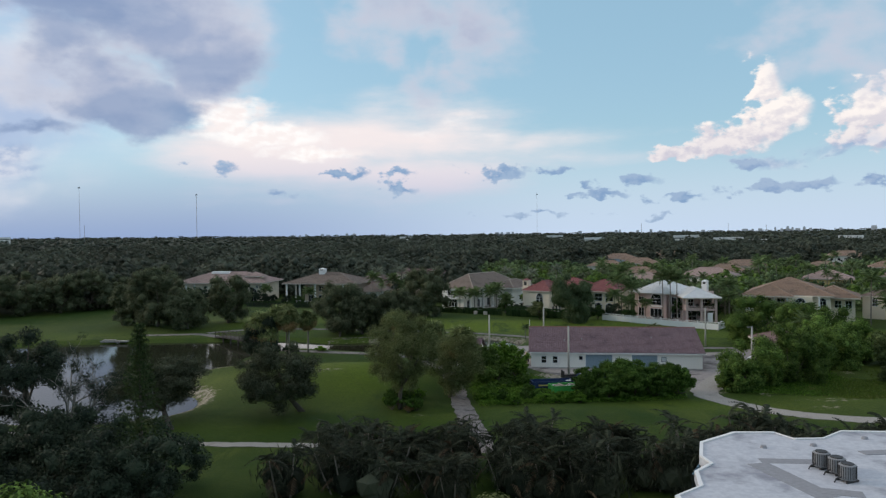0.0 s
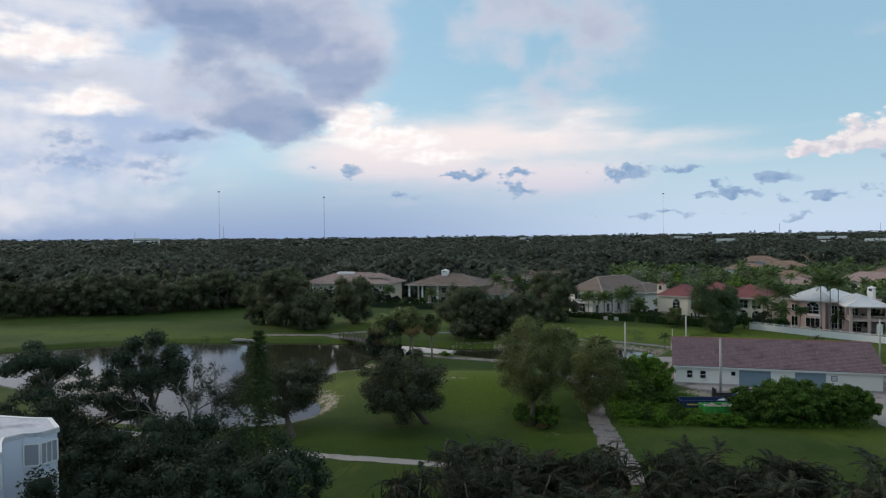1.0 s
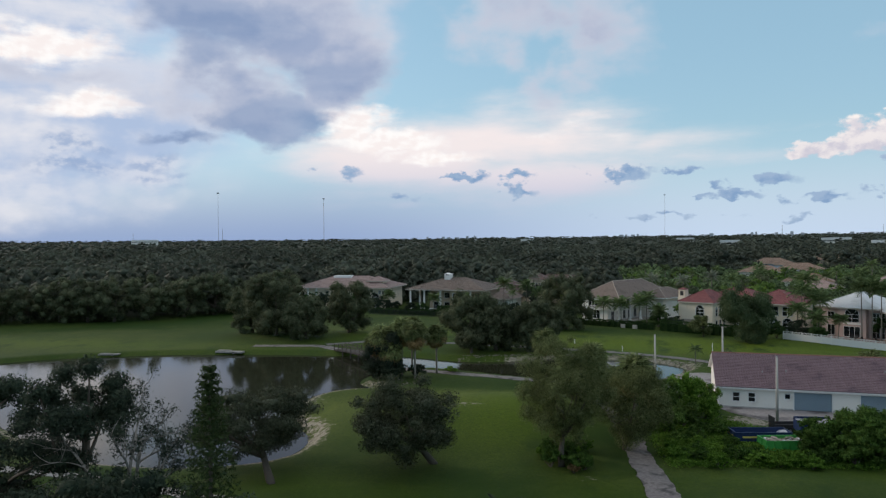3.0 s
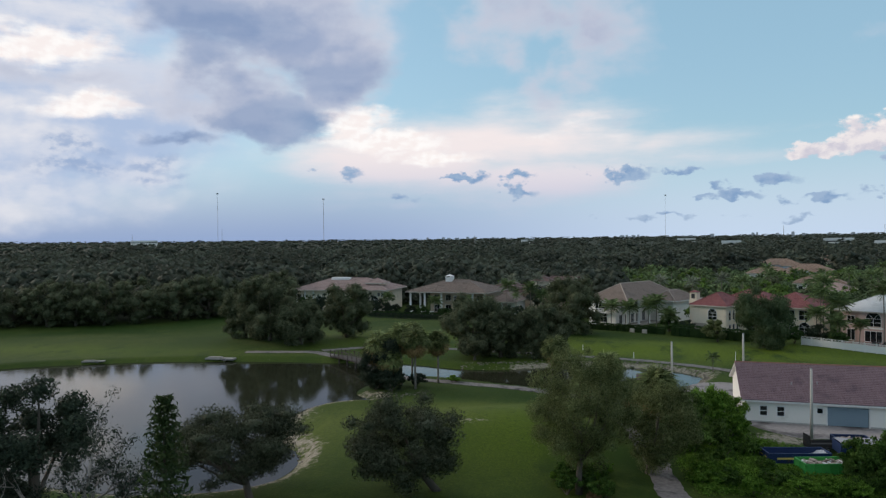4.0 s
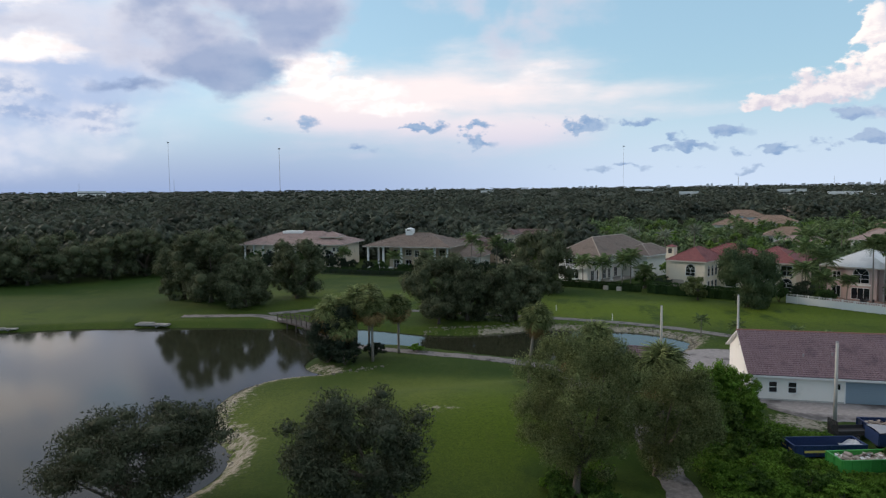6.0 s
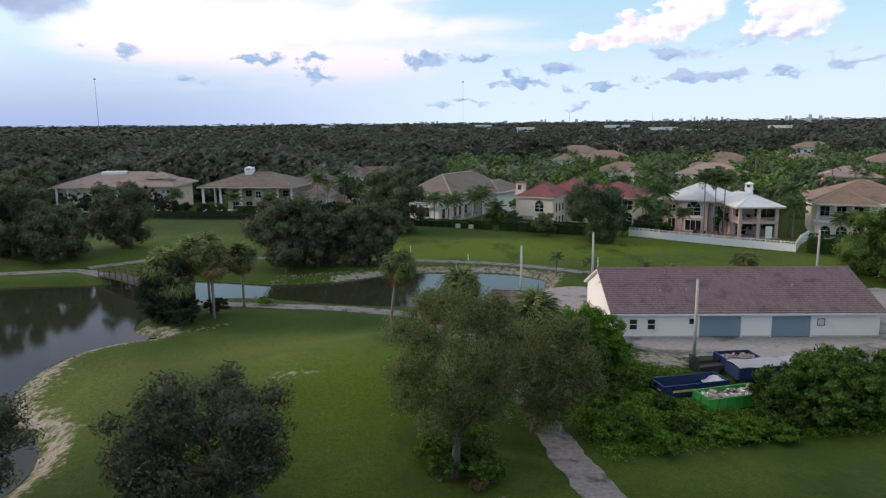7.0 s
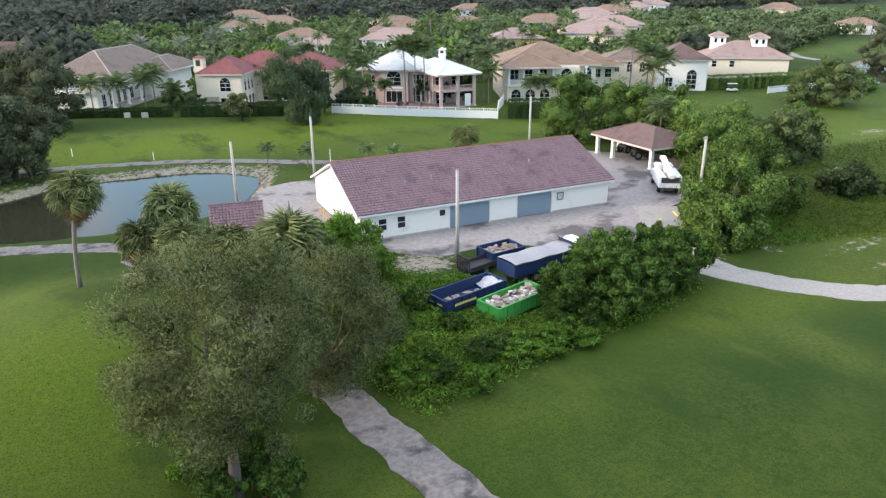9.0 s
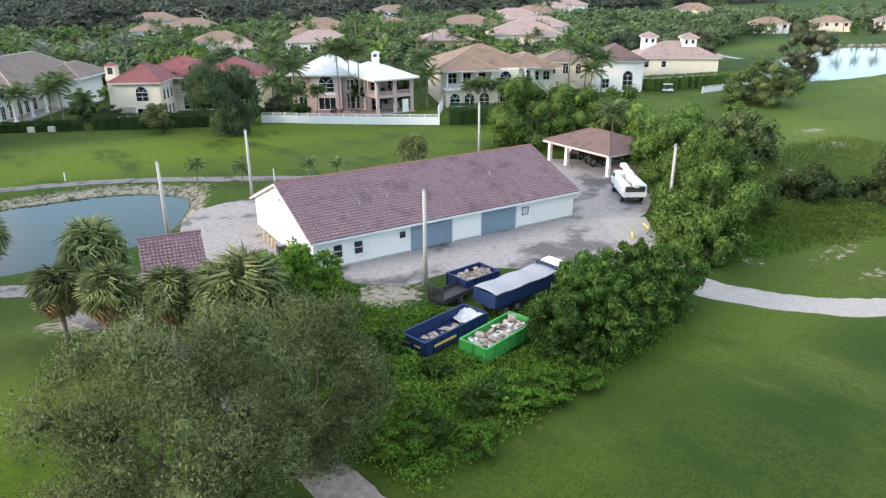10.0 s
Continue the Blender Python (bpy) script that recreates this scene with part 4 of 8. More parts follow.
def barrel_slope(parent, mat, x0, x1, y_eave, y_ridge, z_eave, z_ridge, pitch=0.33, course=0.4):
    """Barrel tiles as real waves, each course a part that laps over the one below."""
    n_c = round(math.hypot(y_ridge - y_eave, z_ridge - z_eave) / course)
    n_x = round((x1 - x0) / pitch) * 4
    xs = np.linspace(x0, x1, n_x + 1)
    wave = 0.07 * np.abs(np.sin(np.pi * (xs - x0) / pitch)) ** 0.8
    for i in range(n_c):
        rows = []
        for s, up in ((i / n_c, 0.07), ((i + 1.0) / n_c, 0.004)):
            jitter = np.repeat(rng.normal(0, 0.006, n_x // 4 + 1), 4)[:n_x + 1]
            rows.append(np.column_stack([xs, np.full_like(xs, y_eave + (y_ridge - y_eave) * s) + jitter, z_eave + (z_ridge - z_eave) * s + up + wave]))
        lip = rows[0].copy()
        lip[:, 2] -= 0.07 + wave * 0.9
        v = np.concatenate([lip, rows[0], rows[1]])
        k = np.arange(n_x)
        m = n_x + 1
        f = np.concatenate([np.stack([k, k + 1, k + 1 + m, k + m], 1), np.stack([k + m, k + 1 + m, k + 1 + 2 * m, k + 2 * m], 1)])
        if y_ridge < y_eave:
            f = f[:, ::-1]
        part("tile_course", uv_planar(Geo().add(v, f.tolist()).mesh("tile_course", mat)), mat, parent)


barrel_slope(shed, ROOF_SHED, -side_over, LEN + side_over, -over, DEEP / 2, EAVE + 0.16 - over * fall, RIDGE + 0.16)
barrel_slope(shed, ROOF_SHED, -side_over, LEN + side_over, DEEP + over, DEEP / 2, EAVE + 0.16 - over * fall, RIDGE + 0.16)
g = Geo()
for y0, y1 in ((-over, DEEP / 2), (DEEP + over, DEEP / 2)):
    a = [(x, y, z) for x in (-side_over, LEN + side_over) for y, z in ((y0, EAVE - over * fall + 0.12), (y1, RIDGE + 0.12), (y1, RIDGE - 0.04), (y0, EAVE - over * fall - 0.06))]
    g.add(a, [(0, 1, 2, 3), (7, 6, 5, 4), (0, 4, 5, 1), (1, 5, 6, 2), (2, 6, 7, 3), (3, 7, 4, 0)])
part("roof_deck", g, TRIM_WHITE, shed)
cap = Geo().tube([(-side_over + (LEN + 2 * side_over) * i / 148, DEEP / 2, RIDGE + 0.18) for i in range(149)], [0.13 + 0.025 * (i % 2) for i in range(149)], 8)
part("ridge_cap", cap, surface("ridge_clay", (0.22, 0.10, 0.075), (0.27, 0.13, 0.10), (0.14, 0.08, 0.07), 8.0, 0.7), shed)
for o in openings:
    d = part("roller_door", Geo().box(o[0] + 0.02, 0.155, 0.04, o[1] - 0.02, 0.17, DOOR_H - 0.01), STEEL_DARK, shed, "closed grey-blue steel roller door")
    n = 9
    for i in range(n):
        part("slat", Geo().soft_box(o[0] + 0.02, 0.10, 0.06 + i * (DOOR_H - 0.08) / n, o[1] - 0.02, 0.15, 0.06 + (i + 1) * (DOOR_H - 0.08) / n - 0.012, 0.012), DOOR_BLUE, d)
    g = Geo().box(o[0] - 0.12, -0.04, 0, o[0], 0.0, DOOR_H + 0.14).box(o[1], -0.04, 0, o[1] + 0.12, 0.0, DOOR_H + 0.14).box(o[0], -0.04, DOOR_H, o[1], 0.0, DOOR_H + 0.14)
    part("door_frame", g, TRIM_WHITE, d)
    part("wall_lamp", Geo().soft_box((o[0] + o[1]) / 2 - 0.18, -0.3, DOOR_H + 0.22, (o[0] + o[1]) / 2 + 0.18, -0.02, DOOR_H + 0.42, 0.03), STEEL_DARK, shed)
for x in (2.25, 4.25):
    window(shed, "f", x, 0, 0.95, 0.8, 1.15, bars=(1, 2), depth=0.06)
window(shed, "f", 8.75, 0, 1.55, 0.62, 0.62, bars=(1, 1), depth=0.06)
sq = window(shed, "f", 23.0, 0, 1.35, 0.8, 0.8, bars=(1, 1), depth=0.06, glass=surface("papered_pane", (0.62, 0.63, 0.62), (0.5, 0.52, 0.52), (0.2, 0.2, 0.2), 6.0, 1.5))
part("pane_border", Geo().box(22.58, -0.085, 1.33, 22.66, -0.062, 2.17).box(23.34, -0.085, 1.33, 23.42, -0.062, 2.17).box(22.66, -0.085, 1.33, 23.34, -0.062, 1.40).box(22.66, -0.085, 2.1, 23.34, -0.062, 2.17), STEEL_DARK, sq)
for y in (4.2, 5.0):
    window(shed, "l", 0, y, 1.0, 0.45, 0.95, bars=(1, 2), depth=0.05)
part("vent_cap", Geo().tube([(0, DEEP * 0.5, 4.6), (-0.08, DEEP * 0.5, 4.6)], [0.14, 0.14], 10), STEEL_GREY, shed)
for x, y in ((6.0, 3.1), (9.1, 3.5), (21.5, 4.2)):
    z = EAVE + 0.16 + y * fall
    part("roof_vent", Geo().tube([(x, y, z - 0.1), (x, y, z + 0.32), (x, y, z + 0.36)], [0.09, 0.09, 0.13], 10), STEEL_GREY, shed)
g = Geo().tube([(-0.3, DEEP / 2, RIDGE + 0.1), (-0.3, DEEP / 2, RIDGE + 1.6)], [0.04, 0.03], 6)
part("vent_pipe", g, TRIM_WHITE, shed)
SKIRT = surface("dirty_skirting", (0.5, 0.48, 0.44), (0.38, 0.36, 0.33), (0.25, 0.23, 0.21), 4.0, 0.8)
for x0, x1 in ((-0.02, 9.47), (14.33, 17.46), (22.03, LEN)):
    part("skirting", Geo().box(x0, -0.025, -0.1, x1, 0.0, 0.18), SKIRT, shed)

ac = thing("air_conditioner", "grey outdoor condenser unit beside the shed gable", "air conditioner", SHED @ pose(-0.9, 5.9, 0.07))
part("casing", Geo().soft_box(-0.42, -0.42, 0.05, 0.42, 0.42, 0.85, 0.04), STEEL_DARK, ac)
part("fan_grille", Geo().tube([(0, 0, 0.85), (0, 0, 0.9)], [0.34, 0.33], 14), STEEL_GREY, ac)
part("plinth", Geo().box(-0.5, -0.5, 0, 0.5, 0.5, 0.06), CONCRETE, ac)
bollard_geo = Geo().tube([(0, 0, 0), (0, 0, 0.95), (0, 0, 1.05)], [0.11, 0.11, 0.06], 10)
bollard_mesh = bollard_geo.mesh("bollard", surface("tan_bollard", (0.55, 0.42, 0.22), (0.46, 0.35, 0.2), (0.3, 0.25, 0.18), 9.0, 1.5))
for y in (8.0, 9.2, 10.4, 1.1, 2.0):
    b = tagged(new("bollard", bollard_mesh), "faded tan steel bollard beside the shed wall", "bollard", "bollards by the shed")
    b.matrix_world = SHED @ pose(-1.1 if y > 3 else -0.75, y, 0.05)

# the small tile-roofed pump house beside the pond
hut = thing("pump_house", "small low hut with a weathered purple-brown tile roof", "hut", standing(1.6, 110.7, -15.0))
wall_block(hut, 0.3, 0.3, 4.1, 6.3, -0.3, 2.5, STUCCO_WHITE)
barrel_slope(hut, ROOF_SHED, -0.2, 4.6, -0.3, 3.3, 2.55, 4.6, 0.3, 0.36)
barrel_slope(hut, ROOF_SHED, -0.2, 4.6, 6.9, 3.3, 2.55, 4.6, 0.3, 0.36)
g = Geo()
for x in (0.3, 4.0):
    g.add([(x, 0.3, 2.45), (x, 6.3, 2.45), (x, 3.3, 4.5), (x + 0.1, 0.3, 2.45), (x + 0.1, 6.3, 2.45), (x + 0.1, 3.3, 4.5)], [(0, 2, 1), (3, 4, 5), (0, 1, 4, 3), (1, 2, 5, 4), (2, 0, 3, 5)])
part("gable", g, STUCCO_WHITE, hut)
part("ridge_cap", Geo().tube([(-0.25, 3.3, 4.65), (4.65, 3.3, 4.65)], [0.12, 0.12], 8), ROOF_SHED, hut)


# poles
def utility_pole(x, y, h, lamp=False, label="bare pale concrete utility pole"):
    p = thing("utility_pole", label, "pole", standing(x, y, 25.0), "utility poles")
    g = Geo()
    g.tube([(0, 0, -0.4), (0.02, 0, h * 0.5), (0.0, 0, h)], [0.19, 0.165, 0.135], 10)
    part("shaft", g, POLE_CONCRETE, p, smooth=True)
    part("cap_plate", Geo().tube([(0, 0, h), (0, 0, h + 0.1)], [0.15, 0.12], 8), STEEL_GREY, p)
    if lamp:
        part("arm", Geo().tube([(0, 0, h - 0.15), (-0.5, 0, h + 0.05)], [0.035, 0.035], 6), STEEL_GREY, p)
        part("lamp_head", Geo().soft_box(-1.05, -0.13, h - 0.02, -0.4, 0.13, h + 0.12, 0.04), STEEL_GREY, p)
    else:
        part("bolt", Geo().tube([(0.12, 0, h - 0.5), (0.28, 0, h - 0.5)], [0.02, 0.02], 6), STEEL_GREY, p)


utility_pole(17.9, 101.5, 8.5)
utility_pole(8.1, 126.4, 7.4)
utility_pole(18.6, 131.6, 8.1)
utility_pole(48.0, 129.5, 8.0)
utility_pole(43.1, 98.7, 8.5, True, "pale concrete pole with a small street lamp")

# open carport
port = thing("carport", "open carport with white posts and a brown hipped tile roof", "carport", standing(52.9, 113.2, -5.5))
hip_roof(port, 0, 0, 8.2, 11.6, 2.95, 1.8, ROOF_DARK, ROOF_DARK, 0.6, 0.4)
columns(port, [(0.2, 0.2), (0.2, 8.0), (0.2, 11.4), (8.0, 0.2), (8.0, 11.4), (4.2, 11.4)], -0.1, 2.85, 0.24, STUCCO_WHITE, True)
part("beam", Geo().box(0.0, 0.0, 2.5, 8.2, 0.4, 2.82).box(0.0, 0.45, 2.5, 0.4, 11.15, 2.82).box(7.8, 0.45, 2.5, 8.2, 11.15, 2.82).box(0, 11.2, 2.5, 8.2, 11.6, 2.82), STUCCO_WHITE, port)


def wheel(parent, x, y, z, r=0.45, w=0.3, turn=0.0):
    m = Matrix.Translation((x, y, z)) @ Matrix.Rotation(turn, 4, "Z")
    g = Geo().tube([tuple(m @ Vector(p)) for p in ((0, -w / 2, 0), (0, -w / 2 + 0.05, 0), (0, w / 2 - 0.05, 0), (0, w / 2, 0))], [r * 0.86, r, r, r * 0.86], 16)
    tyre = part("wheel", g, RUBBER, parent, "black rubber tyre")
    part("rim", Geo().tube([tuple(m @ Vector((0, -w / 2 - 0.015, 0))), tuple(m @ Vector((0, w / 2 + 0.015, 0)))], [r * 0.52, r * 0.52], 12), STEEL_GREY, tyre)


def tractor(m):
    t = thing("tractor", "dusty dark utility tractor parked under the carport", "tractor", m)
    part("bonnet", Geo().soft_box(-0.4, -1.4, 0.7, 0.4, 0.1, 1.3, 0.08), STEEL_DARK, t)
    part("fender", Geo().soft_box(-0.8, 0.1, 0.9, 0.8, 1.1, 1.25, 0.08), STEEL_DARK, t)
    part("seat", Geo().soft_box(-0.3, 0.4, 1.25, 0.3, 0.9, 1.75, 0.08), RUBBER, t)
    part("steering_wheel", Geo().tube([(0, 0.1, 1.5), (0, 0.15, 1.56)], [0.22, 0.22], 12), RUBBER, t)
    for s in (-1, 1):
        wheel(t, s * 0.75, 0.6, 0.62, 0.62, 0.35, math.pi / 2)
        wheel(t, s * 0.6, -1.1, 0.4, 0.4, 0.25, math.pi / 2)


tractor(port.matrix_world @ pose(3.0, 5.4, 0.1, 0, 0, 70))
tractor(port.matrix_world @ pose(4.0, 9.4, 0.1, 0, 0, 95))

# bucket truck: local +x forward
bt = thing("bucket_truck", "white bucket truck with a folded boom, parked in the yard", "truck", standing(48.1, 107.0, 51.0, 1.15, 0.06))
part("cab", Geo().soft_box(1.0, -1.05, 0.75, 2.7, 1.05, 1.55, 0.12).soft_box(1.0, -1.0, 1.5, 2.2, 1.0, 2.25, 0.14), PAINT_WHITE, bt)
part("windscreen", Geo().add([(2.22, -0.85, 1.6), (2.22, 0.85, 1.6), (2.08, 0.8, 2.12), (2.08, -0.8, 2.12)], [(0, 1, 2, 3)]), GLASS, bt)
part("side_window", Geo().box(1.25, -1.012, 1.6, 1.95, -1.004, 2.08), GLASS, bt)
part("side_window", Geo().box(1.25, 1.004, 1.6, 1.95, 1.012, 2.08), GLASS, bt)
part("utility_body", Geo().soft_box(-3.1, -1.15, 0.75, 0.9, -0.5, 1.95, 0.05).soft_box(-3.1, 0.5, 0.75, 0.9, 1.15, 1.95, 0.05).soft_box(-3.1, -0.5, 0.75, 0.9, 0.5, 1.25, 0.04), PAINT_WHITE, bt)
# Solid panel with the shade of the open rear put into its dark colour.
part("rear_opening", Geo().soft_box(-3.16, -0.95, 1.3, -3.1, 0.95, 1.85, 0.02), STEEL_DARK, bt)
part("chassis", Geo().box(-3.1, -0.45, 0.5, 2.5, 0.45, 0.74), STEEL_DARK, bt)
part("turret", Geo().tube([(-0.6, 0, 1.2), (-0.6, 0, 2.4)], [0.35, 0.28], 12), PAINT_WHITE, bt)
part("boom", Geo().soft_box(-3.3, -0.26, 2.3, 2.0, 0.26, 2.72, 0.06, pose(0, 0, 0, 0, -8, 0)).soft_box(-3.1, -0.15, 2.0, 0.4, 0.15, 2.26, 0.04, pose(0, 0, 0, 0, -3, 0)), PAINT_WHITE, bt)
part("bucket", Geo().soft_box(1.75, -0.32, 2.5, 2.35, 0.32, 2.95, 0.08), PAINT_WHITE, bt)
part("bumper", Geo().soft_box(2.7, -1.05, 0.5, 2.85, 1.05, 0.8, 0.04), STEEL_GREY, bt)
for x, s in ((1.75, 1), (1.75, -1), (-1.9, 1), (-1.9, -1)):
    wheel(bt, x, s * 0.92, 0.46)


def skip_bin(name, label, m, length, wide, h, mat, fill, group="waste containers"):
    """An open steel roll-off container with ribs, rim, rollers and what lies in it."""
    b = thing(name, label, "container", m, group)
    t = 0.07
    part("floor_plate", Geo().box(0, 0, 0.12, length, wide, 0.2), mat, b)
    part("end_wall", Geo().box(0, 0, 0.2, t, wide, h), mat, b)
    part("end_wall", Geo().box(length - t, 0, 0.2, length, wide, h), mat, b)
    part("side_wall", Geo().box(t, 0, 0.2, length - t, t, h), mat, b)
    part("side_wall", Geo().box(t, wide - t, 0.2, length - t, wide, h), mat, b)
    rim = Geo().soft_box(-0.05, -0.05, h, length + 0.05, 0.1, h + 0.1, 0.02).soft_box(-0.05, wide - 0.1, h, length + 0.05, wide + 0.05, h + 0.1, 0.02)
    rim.soft_box(-0.05, 0.1, h, 0.1, wide - 0.1, h + 0.1, 0.02).soft_box(length - 0.1, 0.1, h, length + 0.05, wide - 0.1, h + 0.1, 0.02)
    part("rim", rim, mat, b)
    rib = Geo().soft_box(-0.04, -0.09, 0.12, 0.04, 0.0, h, 0.012).mesh("rib", mat)
    n = int(length / 0.75)
    for i in range(n + 1):
        for y, turn in ((0, 0), (wide, math.pi)):
            ob = part("rib", rib, None, b)
            ob.matrix_local = Matrix.Translation((0.06 + (length - 0.12) * i / n, y, 0)) @ Matrix.Rotation(turn, 4, "Z")
    for i in range(3):
        ob = part("rib", rib, None, b)
        ob.matrix_local = Matrix.Translation((0, 0.06 + (wide - 0.12) * i / 2, 0)) @ Matrix.Rotation(-math.pi / 2, 4, "Z")
    for x in (0.5, length - 0.5):
        for y in (0.3, wide - 0.3):
            part("roller", Geo().tube([(x, y - 0.12, 0.1), (x, y + 0.12, 0.1)], [0.11, 0.11], 8), STEEL_DARK, b)
    if fill:
        for mat_f, count, big in fill:
            for _ in range(count):
                x, y = rng.uniform(0.4, length - 0.4), rng.uniform(0.35, wide - 0.35)
                top = h * rng.uniform(0.55, 0.92)
                m2 = pose(x, y, top, rng.uniform(-35, 35), rng.uniform(-35, 35), rng.uniform(0, 180))
                a, c = rng.uniform(0.12, big), rng.uniform(0.08, big * 0.6)
                part("debris", Geo().box(-a, -c, -0.03, a, c, 0.03, m2), mat_f, b)
        part("debris_base", Geo().box(t, t, 0.2, length - t, wide - t, h * 0.55), DEBRIS_B, b)
    else:
        for _ in range(50):
            m2 = pose(rng.uniform(1.6, length - 0.5), rng.uniform(0.3, wide - 0.3), rng.uniform(0.22, 0.3), rng.uniform(-15, 15), rng.uniform(-15, 15), rng.uniform(0, 180))
            a = rng.uniform(0.06, 0.3)
            part("debris", Geo().box(-a, -a * 0.6, -0.02, a, a * 0.6, 0.02, m2), DEBRIS_A, b)
    return b


blue_bin = skip_bin("roll_off_container", "long open navy blue steel container, nearly empty", standing(11.8, 93.7, 7.2, 1, 0.0), 6.4, 2.3, 1.05, PAINT_BLUE, None)
part("lettering_bar", Geo().box(0.8, -0.098, 0.52, 3.0, -0.092, 0.72), PAINT_YELLOW, blue_bin, "illegible yellow lettering as a plain bar")
part("lettering_bar", Geo().box(-0.098, 1.35, 0.62, -0.092, 2.0, 0.75), PAINT_YELLOW, blue_bin)
part("lettering_bar", Geo().box(-0.098, 0.35, 0.62, -0.092, 0.95, 0.75), PAINT_YELLOW, blue_bin)
sheet = Geo()
for i in range(12):
    for j in range(8):
        x0, y0 = 5.0 + i * 0.12, 0.15 + j * 0.25
        q = [(x, y, 0.45 + 0.55 * (x - 5.0) / 1.4 + 0.07 * math.sin(7 * x + 5 * y) + 0.05 * math.sin(13 * y)) for x, y in ((x0, y0), (x0 + 0.12, y0), (x0 + 0.12, y0 + 0.25), (x0, y0 + 0.25))]
        sheet.add(q, [(0, 1, 2, 3)])
part("plastic_sheet", sheet, surface("crumpled_plastic", (0.55, 0.56, 0.57), (0.44, 0.45, 0.46), None, 5.0, 1.0, 0.4, 0.2), blue_bin, "crumpled pale plastic sheet", smooth=True)
skip_bin("roll_off_container", "open bright green steel container heaped with building debris", standing(14.0, 90.8, 9.0, 1, 0.0), 5.6, 2.35, 1.1, PAINT_GREEN, [(DEBRIS_A, 90, 0.6), (DEBRIS_B, 60, 0.4), (TRIM_WHITE, 34, 0.45)])
skip_bin("roll_off_container", "short navy blue steel container full of dark rubble", standing(19.5, 98.9, 0.0, 1, 0.02), 3.6, 2.5, 1.15, PAINT_BLUE, [(DEBRIS_A, 60, 0.35), (DEBRIS_B, 70, 0.4)])

# dump truck, local +x forward
dt = thing("dump_truck", "navy dump truck with white cab and grey tarpaulin cover", "truck", standing(18.2, 95.6, 2.0, 1, 0.02))
part("chassis", Geo().box(0.2, -0.5, 0.7, 9.6, 0.5, 0.95), STEEL_DARK, dt)
part("bed_floor", Geo().box(0, -1.2, 0.96, 7.0, 1.2, 1.1), PAINT_BLUE, dt)
part("bed_side", Geo().soft_box(0, -1.25, 1.1, 7.0, -1.17, 2.1, 0.02), PAINT_BLUE, dt)
part("bed_side", Geo().soft_box(0, 1.17, 1.1, 7.0, 1.25, 2.1, 0.02), PAINT_BLUE, dt)
part("tailgate", Geo().soft_box(-0.08, -1.17, 1.0, 0.0, 1.17, 2.1, 0.02), PAINT_BLUE, dt)
part("headboard", Geo().soft_box(6.92, -1.17, 1.1, 7.0, 1.17, 2.5, 0.02), PAINT_BLUE, dt)
g = Geo()
for i in range(20):
    for j in range(8):
        x0, y0, sx, sy = 0.35 * i, -1.2 + 0.3 * j, 0.35, 0.3
        g.add([(x, y, 2.13 + 0.05 * math.sin(2.2 * x) + 0.1 * (1 - (y / 1.2) ** 2)) for x, y in ((x0, y0), (x0 + sx, y0), (x0 + sx, y0 + sy), (x0, y0 + sy))], [(0, 1, 2, 3)])
part("tarpaulin", g, TARP, dt, "grey tarpaulin sheet", smooth=True)
part("tarp_frame", Geo().tube([(6.9, -1.3, 2.5), (6.9, 1.3, 2.5)], [0.05, 0.05], 6).tube([(0, -1.28, 2.12), (7, -1.28, 2.12)], [0.03, 0.03], 6).tube([(7.05, -1.28, 1.2), (7.05, -1.28, 3.0)], [0.07, 0.07], 8), STEEL_DARK, dt)
part("cab", Geo().soft_box(7.2, -1.1, 0.8, 8.7, 1.1, 1.9, 0.12).soft_box(7.2, -1.05, 1.8, 8.4, 1.05, 2.55, 0.16), PAINT_WHITE, dt)
part("bonnet", Geo().soft_box(8.65, -0.85, 0.8, 10.0, 0.85, 1.65, 0.16), PAINT_WHITE, dt)
part("windscreen", Geo().add([(8.43, -0.85, 1.9), (8.43, 0.85, 1.9), (8.36, 0.8, 2.42), (8.36, -0.8, 2.42)], [(0, 1, 2, 3)]), GLASS, dt)
part("side_window", Geo().box(7.5, -1.062, 1.9, 8.15, -1.054, 2.4), GLASS, dt)
for x in (1.2, 2.4, 9.0):
    for s in (-1, 1):
        wheel(dt, x, s * 0.95, 0.5, 0.5, 0.3)

tr = thing("trailer", "dark low utility trailer with a slatted ramp", "trailer", standing(16.7, 97.9, 8.0, 1, 0.02))
part("deck", Geo().soft_box(0, 0, 0.5, 3.4, 1.8, 0.62, 0.02), STEEL_DARK, tr)
part("side_rail", Geo().box(0, 0, 0.62, 3.4, 0.05, 0.95), STEEL_DARK, tr)
part("side_rail", Geo().box(0, 1.75, 0.62, 3.4, 1.8, 0.95), STEEL_DARK, tr)
for i in range(8):
    part("ramp_slat", Geo().box(-0.06, 0.1 + i * 0.22, 0.4, 0.0, 0.2 + i * 0.22, 1.75), STEEL_DARK, tr)
for z in (0.36, 1.75):
    part("ramp_bar", Geo().box(-0.05, 0.05, z, 0.0, 1.75, z + 0.06), STEEL_DARK, tr)
part("drawbar", Geo().tube([(3.4, 0.9, 0.55), (4.6, 0.9, 0.5)], [0.05, 0.05], 6), STEEL_DARK, tr)
for y in (-0.15, 1.95):
    wheel(tr, 1.7, y, 0.34, 0.33, 0.2)
